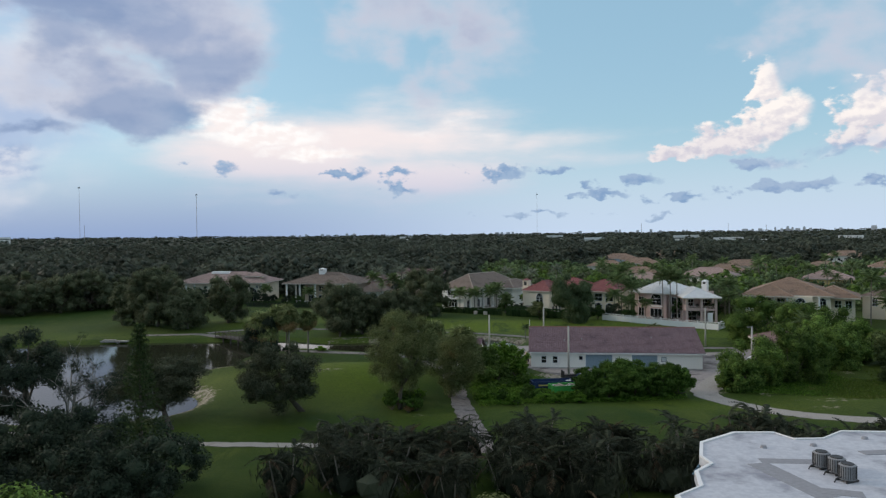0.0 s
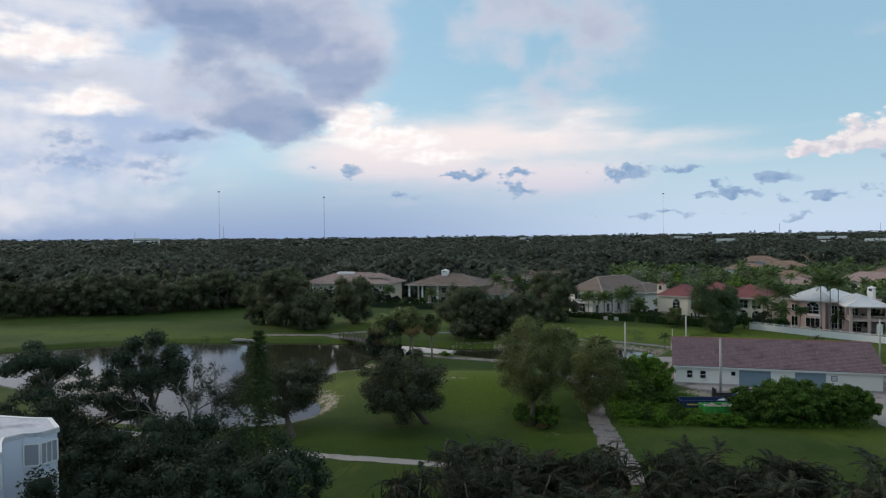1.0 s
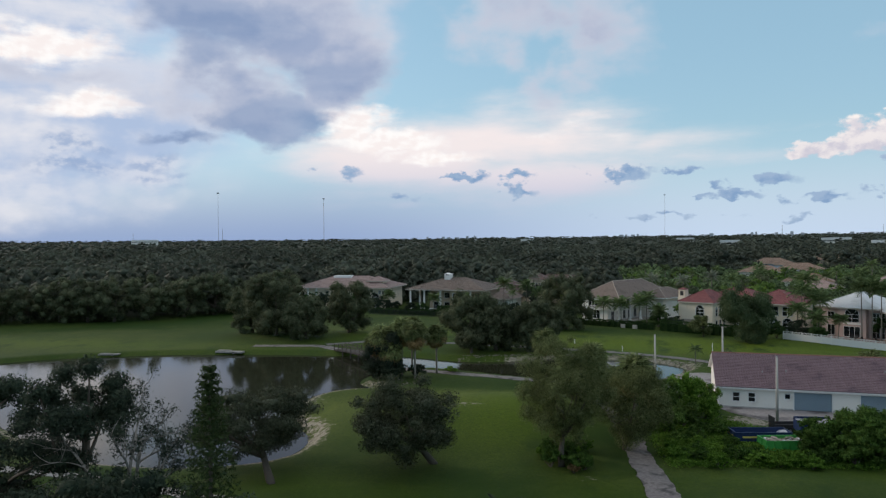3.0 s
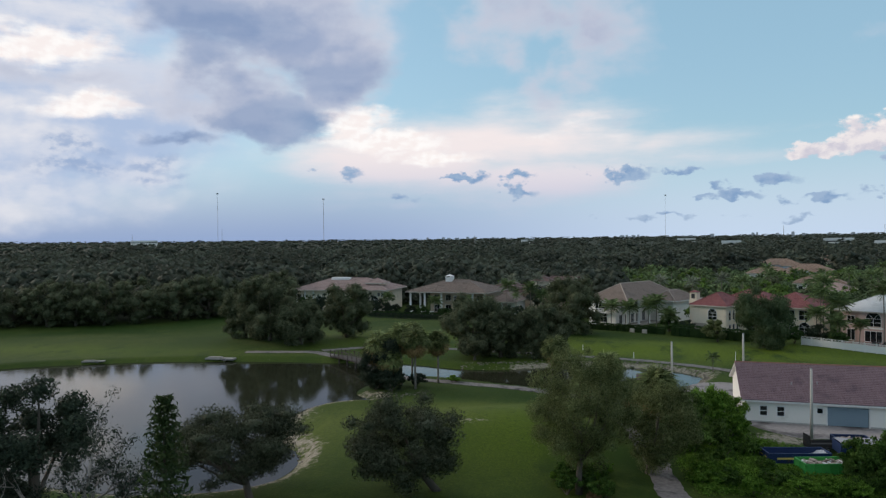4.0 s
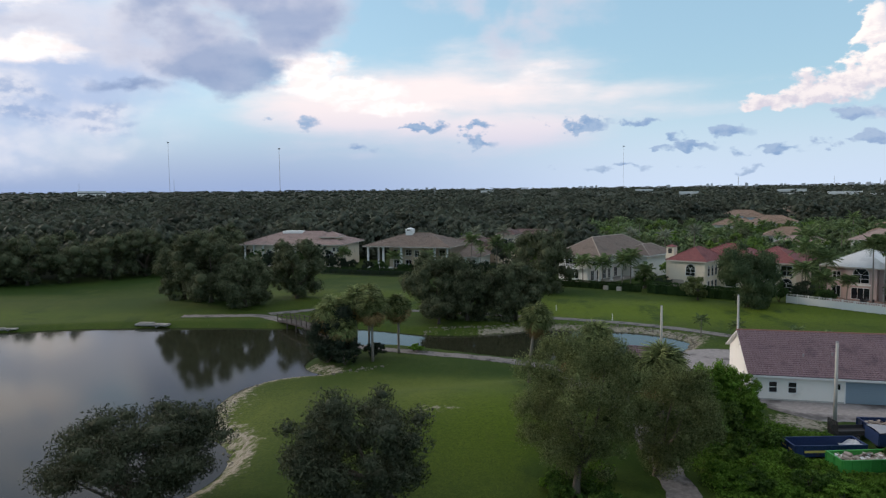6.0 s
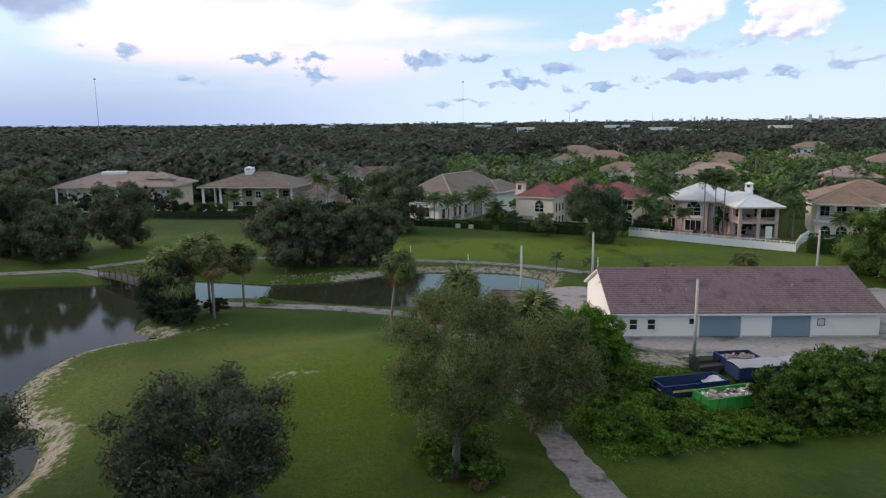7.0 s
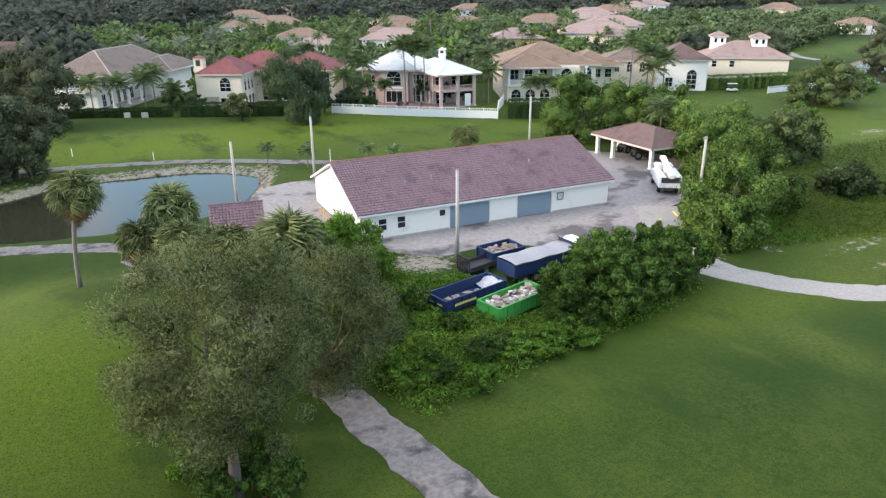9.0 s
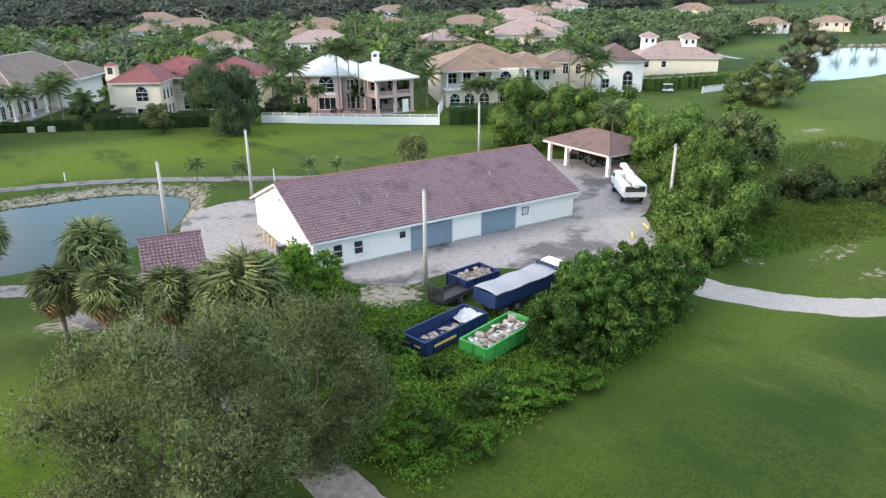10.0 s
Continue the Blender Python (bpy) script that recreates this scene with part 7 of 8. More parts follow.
def fan_palm(m, label, h, seed, ball=1.5, fronds=84, leaf=None, bend=0.0, skirt=True, group="", thick=0.17):
    """A cabbage palm: pale trunk and a round head of fan leaves, with a few dead ones hanging."""
    r = np.random.default_rng(seed)
    t = thing("palm_tree", label, "palm tree", m, group)
    pts = [(bend * s * s, 0, h * s) for s in np.linspace(-0.03, 1, 7)]
    part("trunk", Geo().tube(pts, [thick * k for k in (1.35, 1.05, 1, 1, 1, 1.05, 1.15)], 9), PALM_BARK, t, smooth=True)

    def fan(n_bl, ln, wd):
        a = np.linspace(-1.9, 1.9, n_bl) + r.normal(0, 0.05, n_bl)
        d = np.stack([np.cos(a), np.sin(a), -0.25 * np.abs(a)], 1) * r.uniform(0.72, 1.1, (n_bl, 1))
        s = np.stack([-np.sin(a), np.cos(a), 0 * a], 1) * wd
        o = np.zeros((n_bl, 3))
        return np.stack([o - s * 0.2, d * ln * 0.6 - s, d * ln * 0.95 + np.array([0, 0, -0.62 * ln]), d * ln * 0.6 + s], 1)

    def head(count, lo, hi, scale):
        g = Geo()
        for i in range(count):
            yaw, pitch = 2.4 * i + r.uniform(-0.3, 0.3), math.radians(r.uniform(lo, hi))
            pet = ball * 0.56 * r.uniform(0.7, 1.15)
            f = fan(15, ball * 0.5 * scale * r.uniform(0.75, 1.25), 0.03 * ball)
            f = f + np.array([pet, 0, 0])
            stalk = np.array([[(0, -0.02, 0), (pet, -0.02, 0), (pet, 0.02, 0), (0, 0.02, 0)]])
            g.quads(turned(np.concatenate([f, stalk]), yaw, pitch, (bend, 0, h + 0.15), r.uniform(-1.2, 1.2)))
        return g

    g = head(fronds, -30, 88, 1.0)
    cores(g, r, np.array([(bend, 0, h + 0.2)]), np.array([ball * 0.5]), 0.9)
    part("crown", g, leaf or SABAL_LEAF, t)
    if skirt:
        part("dead_fronds", head(34, -88, -22, 1.05), DEAD_FROND, t, "dry brown hanging fronds")
    return t


def shrub(m, label, radius, h, leaf, leaves, size, seed, n=9, name="shrub", group=""):
    r = np.random.default_rng(seed)
    t = thing(name, label, "shrub", m, group)
    n *= 5
    cen, rad = clumps(r, n, radius, 0.1, h, 0.2)
    cen[:, 2] += r.uniform(-0.1, 0.2, n) * h
    g = Geo()
    for i in range(min(5, n)):
        q = limb((0, 0, -0.1), cen[i], r, 0.1, 4)
        g.tube(q.tolist(), [0.07, 0.05, 0.04, 0.02], 5)
    part("stem", g, BARK, t)
    g = Geo()
    cores(g, r, cen, rad, 0.62)
    g.quads(leaf_quads(r, cen, rad, leaves, size * 0.95, 0.4, up=0.1, shell=0.55, hang=-0.7, out=0.5))
    part("foliage", g, leaf, t, smooth=True)
    return t


def hedge(name, line, h, thick, leaf, label, per_m=190, size=0.34):
    pts = np.array(line, float) * K
    r = np.random.default_rng(len(line) * 13 + int(h * 10))
    t = thing(name, label, "hedge")
    inner, leaves = Geo(), Geo()
    for (ax, ay), (bx, by) in zip(pts[:-1], pts[1:]):
        ln = math.hypot(bx - ax, by - ay)
        turn = Matrix.Translation((ax, ay, float(land(ax, ay)))) @ Matrix.Rotation(math.atan2(by - ay, bx - ax), 4, "Z")
        n = max(2, int(ln / 0.9))
        for i in range(n):
            w, hh = thick * r.uniform(0.68, 0.84), h * r.uniform(0.8, 0.93)
            inner.soft_box(ln * i / n, -w / 2, -0.1, ln * (i + 1) / n, w / 2, hh * 0.94, 0.08, turn)
        m = int(ln * per_m)
        u = r.uniform(-1, 1, (m, 3))
        ax_ = r.choice(3, m, p=[0.06, 0.52, 0.42])
        u[np.arange(m), ax_] = np.sign(u[np.arange(m), ax_]) * r.uniform(0.92, 1.08, m)
        u[:, 2] = np.where(ax_ == 2, np.abs(u[:, 2]), u[:, 2])
        p = np.stack([(u[:, 0] + 1) / 2 * ln, u[:, 1] * thick / 2, (u[:, 2] + 1) / 2 * h + 0.08 * np.sin(u[:, 0] * ln)], 1)
        q = leaf_quads(r, np.zeros((1, 3)), np.array([0.12]), m, size, out=0.6) + p[:, None, :]
        tm = np.array(turn)
        leaves.quads(np.einsum("ij,...j->...i", tm[:3, :3], q) + tm[:3, 3])
    part("core", inner, leaf, t)
    part("foliage", leaves, leaf, t)
    return t


# the wide olive-grey tree beside the path
tree(standing(-5.3, 83.6), "wide airy tree with fine olive-grey foliage beside the path", 13.7, 5.0, 1.1, OLIVE_LEAF, 80000, 0.19, 3, 96, 0.3, lean=(0.5, 1.2), clump=0.21, core=0.3, narrow=0.3, hang=-0.4, shell=0.42, out=0.7)
tree(standing(0.6, 89.0), "leaning airy tree with fine olive-grey foliage", 9.5, 4.2, 0.4, OLIVE_LEAF, 54000, 0.19, 4, 70, 0.22, lean=(1.3, -0.2), clump=0.23, core=0.3, narrow=0.3, hang=-0.4, shell=0.42, out=0.7)
tree(standing(-16.6, 82.4), "rounded dark tree with a leaning trunk on the lawn", 9.6, 5.7, 0.5, OLIVE_DARK, 34000, 0.29, 5, 70, 0.34, lean=(-2.8, -1.8), clump=0.23, core=0.5, narrow=0.36, hang=-0.3, shell=0.48, out=0.5)
tree(standing(-29.6, 76.0), "broad dark tree leaning over the lake shore", 8.6, 6.8, 0.8, OLIVE_DARK, 30000, 0.29, 6, 62, 0.36, lean=(-3.4, 4.4), clump=0.24, core=0.5, narrow=0.36, hang=-0.3, shell=0.48, out=0.5)
# dark trees by the apartment block
tree(standing(-38.5, 63.5), "tall spreading dark tree in front of the lake", 14.2, 4.8, 6.0, DARK_LEAF, 15000, 0.28, 7, 34, 0.4, lean=(1.2, 0), clump=0.22, core=0.5, shell=0.55, out=0.4)
tree(standing(-40.5, 60.5), "broad dark tree with forked trunk before the lake", 10.6, 7.4, 2.6, DARK_LEAF, 22000, 0.28, 8, 48, 0.42, lean=(-2.6, 0), clump=0.2, core=0.5, shell=0.55, out=0.4)
tree(standing(-60.0, 78.0), "dark spreading tree on the lake shore", 10.5, 5.5, 3.0, DARK_LEAF, 8000, 0.36, 9, 14, 0.35)
for i, (x, y, hh, rr) in enumerate(((-21.5, 48.5, 8.8, 4.2), (-27.5, 52.0, 9.4, 5.0), (-31.0, 45.5, 8.2, 4.6), (-25.0, 43.0, 7.2, 4.2), (-35.5, 53.5, 8.4, 4.6), (-29.0, 58.0, 7.8, 4.2), (-22.5, 56.5, 6.6, 3.8), (-20.5, 40.5, 6.4, 3.8), (-35.0, 58.5, 8.0, 4.8), (-39.5, 55.0, 8.0, 4.8), (-32.2, 55.0, 8.6, 4.6), (-26.4, 56.6, 7.6, 4.0), (-43.0, 58.5, 8.4, 4.6), (-24.6, 48.6, 8.2, 4.2))):
    tree(standing(x, y, 40 * i), "dense dark green tree in the grove by the apartments", hh, rr, -0.6, DARK_LEAF, 8000, 0.3, 20 + i, 36, 0.26, group="grove trees", clump=0.25, core=0.62, shell=0.6, out=0.5)
tree(standing(-19.5, 30.5), "bright green leafy tree crown below the drone", 11.2, 3.2, 4.0, FICUS_LEAF, 6000, 0.34, 41, 12, 0.25)
tree(standing(3.6, 34.0), "grey-green bushy tree beside the palms", 9.6, 3.4, 2.0, OLIVE_LEAF, 8000, 0.28, 42, 16, 0.25)

# bare tree with bleached branches
r = np.random.default_rng(52)
bare_tree = thing("tree", "half-dead tree with bleached bare branches and sparse leaves", "tree", standing(-32.2, 60.6))
wood, tips = Geo(), []


def branch(a, d, ln, rad, level):
    b = a + d * ln
    q = limb(a, b, r, 0.09, 5)
    wood.tube(q.tolist(), np.linspace(rad, rad * 0.55, 5).tolist(), 6 if level < 2 else 4)
    tips.append(b)
    if level < 4:
        for _ in range(3 if level else 5):
            nd = unit(d + r.normal(0, 0.5, 3) + np.array([0, 0, 0.12]))
            branch(q[r.integers(2, 5)], nd, ln * r.uniform(0.55, 0.82), rad * 0.52, level + 1)


branch(np.array([0, 0, -0.3]), unit(np.array([0.05, 0, 1.0])), 5.4, 0.36, 0)
part("branchwork", wood, BARK_PALE, bare_tree)
tips = np.array(tips)
pick = r.choice(len(tips), 130, replace=False)
part("leaves", Geo().quads(leaf_quads(r, tips[pick], np.full(130, 0.6), 6500, 0.2, shell=0.2)), DARK_LEAF, bare_tree)

# Norfolk pine
r = np.random.default_rng(53)
pine = thing("pine_tree", "narrow dark Norfolk pine in tiers", "tree", standing(-23.0, 53.2))
part("trunk", Geo().tube([(0, 0, -0.3), (0, 0, 8), (0, 0, 16.2)], [0.24, 0.15, 0.03], 8), BARK, pine)
needles = Geo()
for i in range(32):
    z = 2.0 + i * 0.45
    reach = 2.3 * (1 - (i / 33)) ** 0.75 + 0.12
    for k in range(8):
        w = 2 * math.pi * k / 8 + i * 0.7 + r.uniform(-0.15, 0.15)
        d = np.array([math.cos(w), math.sin(w), 0.3])
        s = np.linspace(0.15, 1, 6)
        cen = np.array([0, 0, z]) + s[:, None] * d * reach
        needles.quads(leaf_quads(r, cen, np.full(6, 0.2), 20, 0.4, 0.26, shell=0.1))
part("needles", needles, PINE_LEAF, pine)

# ---- palms ----
feather_row = np.random.default_rng(60)
proto = None
for i in range(92):
    x = feather_row.uniform(-14.5, 62)
    y = feather_row.uniform(53.5, 63.0) - (2.5 if x > 30 else 0)
    if K * x > 14 and K * y < 49:
        continue
    if i < 4:
        rr = np.random.default_rng(70 + i)
        t = thing("palm_clump", "dense clump of dark feathery palms with brown dead fronds", "palm clump", standing(x, y), "palm thicket")
        g, dead, stems = Geo(), Geo(), Geo()
        for s in range(6):
            ax, ay, hh = rr.normal(0, 1.1), rr.normal(0, 1.1), rr.uniform(2.4, 4.0)
            stems.tube([(ax * 0.5, ay * 0.5, -0.2), (ax, ay, hh)], [0.09, 0.06], 6)
            for k in range(9):
                q = turned(frond_quads(rr, rr.uniform(1.4, 2.1), 11, 0.24, 0.85, 0.25), rr.uniform(0, 6.28), math.radians(rr.uniform(-5, 70)), (ax, ay, hh), rr.uniform(-0.5, 0.5))
                (dead if rr.random() < 0.05 else g).quads(q)
            for k in range(3):
                (dead if rr.random() < 0.25 else g).quads(turned(frond_quads(rr, 1.9, 9, 0.4, 0.4, 0.0), rr.uniform(0, 6.28), math.radians(rr.uniform(-60, -10)), (ax, ay, hh * rr.uniform(0.5, 1)), 0))
        hang_c = np.column_stack([rr.normal(0, 1.0, (26, 2)), rr.uniform(0.8, 3.4, 26)])
        g.quads(leaf_quads(rr, hang_c, np.full(26, 0.9), 560, 0.85, 0.12, hang=2.2, shell=0.2))
        cores(g, rr, np.array([(0, 0, 1.3), (0.7, 0.3, 1.6), (-0.6, -0.5, 1.5)]), np.array([1.7, 1.3, 1.3]), 1.0)
        part("stem", stems, PALM_BARK, t)
        part("fronds", g, DARK_PALM, t)
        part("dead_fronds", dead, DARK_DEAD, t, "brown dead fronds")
        proto = (proto or []) + [t]
    else:
        copy_thing(proto[i % 4], standing(x, y, feather_row.uniform(0, 360), feather_row.uniform(0.85, 1.15) * (1.16 if x > 20 else 1.0)))

CABBAGE = "cabbage palm with round fan-leaf head"
fan_palm(standing(-8.1, 109.0), CABBAGE + " alone on the lawn", 7.2, 81, 2.1, bend=0.9)
for i, (x, y, hh, b) in enumerate(((-27.0, 122.6, 7.4, 2.2), (-24.6, 127.4, 6.6, 2.0), (-29.6, 125.2, 7.6, 2.3), (-32.2, 123.4, 6.6, 2.3), (-28.6, 128.0, 7.8, 2.1), (-33.6, 125.4, 5.2, 2.1), (-30.4, 121.6, 4.6, 2.0))):
    fan_palm(standing(x, y, 60 * i), CABBAGE + " by the lake", hh, 90 + i, b * 1.12, group="lake palms")
for i, (x, y, hh, b) in enumerate(((-1.6, 108.6, 5.7, 2.2), (-4.2, 106.9, 3.6, 1.7), (-2.0, 104.4, 3.6, 1.9), (0.7, 102.8, 3.4, 1.9), (3.0, 101.2, 3.8, 2.1), (2.3, 95.6, 6.3, 2.3), (5.0, 102.6, 2.8, 1.8))):
    fan_palm(standing(x, y, 70 * i), CABBAGE + " among the shrubs by the path", hh, 100 + i, b * 1.12, 110, group="path palms")
tree(standing(-31.6, 122.8), "dense dark bushy tree among the lake palms", 8.4, 3.7, -0.4, DARK_LEAF, 14000, 0.3, 88, 34, 0.2, clump=0.28, core=0.6, shell=0.6, out=0.4)
for i, (x, y, hh) in enumerate(((16.2, 140.2, 2.6), (20.2, 137.5, 2.2), (27.0, 134.8, 1.9), (30, 133.6, 1.6))):
    feather_palm(standing(x, y, 50 * i), "young feathery palm behind the shed", hh, 16, 1.7, PALM_LEAF, 120 + i, thick=0.08, pairs=11, width=0.42, group="young palms")
fan_palm(standing(39.0, 131.0), "low fan palm with a spiky round head behind the shed", 2.2, 125, 2.5, 60, SABAL_LEAF, skirt=False)

COCO = "tall feathery garden palm beside a house"
for i, (x, y, hh, ln) in enumerate(((4.5, 196, 5.6, 2.9), (8.5, 193.5, 5.6, 2.9), (12.5, 192.5, 6.2, 3.0), (14.5, 194, 7.2, 3.0), (16.5, 189.5, 4.0, 2.8), (45.0, 178.5, 13.0, 3.6), (43.6, 176.0, 10.8, 3.4), (46.8, 174.6, 8.6, 3.2),
                                    (53.2, 171.2, 11.8, 2.9), (54.6, 170.0, 12.4, 2.9), (55.8, 168.8, 11.6, 2.9), (49.0, 171.6, 4.6, 1.8), (41.8, 172.8, 6.6, 2.8), (44.6, 170.6, 5.0, 2.6), (67.5, 166.8, 9.6, 3.2), (66.2, 163.5, 6.8, 3.0))):
    feather_palm(standing(x, y, 77 * i), COCO, hh, 28, ln * 1.15, PALM_LEAF, 130 + i, thick=0.12, width=0.8, bend=0.4 * math.sin(i * 2.1), group="garden palms")
for i, (x, y, hh, ln) in enumerate(((71.0, 157.5, 4.6, 2.0), (73.0, 156.0, 4.8, 2.0), (75.0, 154.6, 4.6, 2.0), (77.0, 153.5, 4.6, 2.0), (79.0, 152.4, 4.7, 2.0), (94.5, 156, 11.6, 3.8), (97.5, 154.5, 9.2, 3.8), (100.5, 153.0, 8.0, 3.4), (95.8, 151.8, 6.2, 3.4),
                                    (-21.5, 214, 9.8, 3.0), (-15.0, 212, 9.2, 3.0), (-12.2, 211, 7.2, 2.8), (-41.5, 217, 5.0, 2.6), (-32, 212, 5.4, 2.6), (-56, 221, 5.6, 2.6), (62, 120, 6, 3.0))):
    feather_palm(standing(x, y, 61 * i), COCO, hh, 28, ln * 1.15, PALM_LEAF, 150 + i, thick=0.13, width=0.8, bend=0.4 * math.sin(i * 1.3), group="garden palms")
for i, (x, y, hh) in enumerate(((-22, 238, 10.5), (-14, 236, 11.0), (7.5, 240, 10.0), (21, 236, 10.0), (29, 232, 9.6), (38, 238, 10.4), (-2, 232, 9.5))):
    feather_palm(standing(x, y, 33 * i), "silvery date palm behind the houses", hh, 26, 3.6, SILVER_PALM, 170 + i, group="date palms", width=0.5)
far_palm = [feather_palm(standing(40, 222), "feathery palm among the far trees", 10.5, 18, 3.6, PALM_LEAF, 181, pairs=10, width=0.8, group="far palms"), feather_palm(standing(70, 205), "feathery palm among the far trees", 9.0, 18, 3.6, PALM_LEAF, 182, 0.8, pairs=9, width=0.7, group="far palms")]
fp = np.random.default_rng(183)
for i in range(70):
    x, y = fp.uniform(20, 190), fp.uniform(195, 330)
    if y < 215 - 0.35 * x + 30:
        continue
    copy_thing(far_palm[i % 2], standing(x, y, fp.uniform(0, 360), fp.uniform(0.7, 1.15)))

# ---- oaks and other trees on the course ----
OAK = "dense round live oak with dark green foliage"
for i, (x, y, hh, rr) in enumerate(((-66.5, 163.5, 14.4, 8.2), (-58.5, 160.5, 9.6, 6.0), (-51.8, 169.5, 12.0, 6.4), (-22.5, 152.0, 11.2, 7.0), (-17.5, 150.5, 9.4, 5.4), (-9.8, 151.5, 9.8, 6.6), (-4.5, 184.0, 12.4, 8.0), (-74, 168.5, 10.5, 6.5))):
    tree(standing(x, y, 50 * i), OAK, hh * 1.2, rr * 0.95, -1.2, OAK_LEAF, 16000, 0.46, 200 + i, 76, 0.4, group="course oaks", clump=0.22, core=0.7, shell=0.66, out=0.3)
edge_oaks = [tree(standing(x, y), "tall live oak with bare trunk before the dark woods", 14.0, 7.6, -0.5, OAK_LEAF, 5200, 0.56, 250 + i, 60, 0.42, group="wood edge oaks", clump=0.22, core=0.72, shell=0.68, out=0.3) for i, (x, y) in enumerate(((-123.5, 190.5), (-110.0, 202.5), (-136.5, 186.5)))]
for i, (x, y) in enumerate(((-151, 181), (-144, 184), (-130, 188.5), (-117, 196), (-104.5, 209), (-100, 216), (-96.5, 224), (-158, 178), (-93, 233), (-166, 176))):
    copy_thing(edge_oaks[i % 3], standing(x, y, 73 * i, 0.86 + 0.06 * (i % 5)))
tree(standing(-21.8, 147.0), "low drooping oak by the channel", 6.2, 3.6, 0.8, OAK_LEAF, 6000, 0.36, 215, 14, 0.25)
tree(standing(30.2, 165.0), "weeping dark green tree by the white fence", 13.2, 6.0, -0.6, WILLOW_LEAF, 24000, 0.5, 216, 48, 0.4, hang=1.4, narrow=0.34, clump=0.28, core=0.62, shell=0.55)
tree(standing(23.6, 173.0), "small grey-green tree before the hedge", 5.4, 3.2, 1.0, OLIVE_LEAF, 4000, 0.36, 217, 10, 0.2)
BRIGHT = "leafy bright green tree beside the yard"
for i, (x, y, hh, rr) in enumerate(((59.5, 131.0, 11.4, 7.2), (66.5, 124.5, 9.6, 6.2), (58.4, 108.0, 8.8, 5.2), (63.0, 113.0, 9.4, 6.0))):
    tree(standing(x, y, 80 * i), BRIGHT, hh, rr * 1.1, -2.6, FICUS_LEAF, 20000, 0.36, 220 + i, 64, 0.35, group="yard trees", clump=0.22, core=0.72, shell=0.6, out=0.3)
for i, (x, y, hh, rr) in enumerate(((41.2, 94.4, 8.4, 5.0), (47.6, 96.6, 9.0, 5.2), (52.0, 101.4, 8.0, 4.6), (38.6, 92.6, 5.0, 3.0))):
    tree(standing(x, y, 66 * i), "large leafy green bush tree beside the drive", hh, rr * 1.05, -2.2, FICUS_LEAF, 22000, 0.3, 230 + i, 62, 0.3, group="drive trees", clump=0.2, core=0.6, shell=0.6, out=0.3)
for i, (x, y, hh, rr, leaf) in enumerate(((69.5, 107.0, 7.4, 4.6, MEADOW_LEAF), (113.8, 128.9, 9.2, 7.6, MEADOW_LEAF), (97.4, 122.6, 3.2, 2.8, FICUS_LEAF), (134.5, 133.8, 4.6, 3.4, FICUS_LEAF), (185.0, 153.5, 12.0, 7.6, OAK_LEAF), (61.6, 95.0, 4.0, 2.9, MEADOW_LEAF), (66.0, 91.6, 2.2, 2.0, MEADOW_LEAF),
                                          (67.5, 87.4, 8.0, 4.6, MEADOW_LEAF), (86, 166, 8.5, 4.2, FICUS_LEAF), (150, 168, 12.0, 8.0, OAK_LEAF), (165, 176, 11.0, 7.0, OAK_LEAF), (141, 178, 12, 7.5, DARK_LEAF))):
    tree(standing(x, y, 71 * i), "rounded shade tree on the edge of the course", hh, rr * 1.08, -2.0, leaf, 7600, 0.46, 240 + i, 60, 0.34, group="edge trees", clump=0.23, core=0.7, shell=0.66, out=0.3)

# ---- shrubs and weeds round the yard ----
sh = np.random.default_rng(260)
row = [(5.6, 100.2, 2.6, 4.8), (8.0, 103.6, 3.0, 5.6), (10.4, 104.6, 2.8, 5.0), (7.4, 98.2, 2.4, 3.2), (10.2, 101.4, 2.2, 3.2), (5.4, 95.2, 2.2, 2.8)]
for i, (x, y, rr, hh) in enumerate(row):
    shrub(standing(x, y, 50 * i), "bushy bright green shrub beside the shed yard", rr, hh, WEED if i in (1, 2, 4) else FICUS_LEAF, 6500, 0.28, 262 + i, 12, group="yard shrubs")
row = [(17.9, 89.3, 2.1, 3.8), (20.6, 89.4, 2.8, 4.8), (22.8, 90.6, 3.0, 5.2), (25.6, 90.8, 3.0, 4.5), (28.2, 90.8, 2.7, 4.6), (20.4, 87.2, 2.4, 3.2), (23.6, 87.8, 2.8, 4.0), (26.6, 88.4, 2.6, 4.0), (29.8, 89.0, 2.1, 3.8), (25.6, 92.4, 2.0, 3.6), (17.4, 87.6, 1.9, 2.0), (29.6, 91.8, 2.0, 4.0)]
for i, (x, y, rr, hh) in enumerate(row):
    shrub(standing(x, y, 47 * i), "dense dark green shrub in the thicket by the containers", rr, hh, SHRUB_LEAF, 8600, 0.28, 280 + i, 12, group="thicket shrubs")
for i in range(34):
    x, y = sh.uniform(4.6, 17.5), sh.uniform(84.8, 96.5)
    if (11.0 < x and 89.8 < y) or y < 84.5 + max(0, (9 - x) * 0.3):
        continue
    shrub(standing(x, y, 33 * i), "low tangled green scrub beside the cart path", sh.uniform(1.0, 1.9), sh.uniform(0.9, 1.9), WEED if i % 2 else SHRUB_LEAF, 2200, 0.24, 300 + i, 8, group="path scrub")
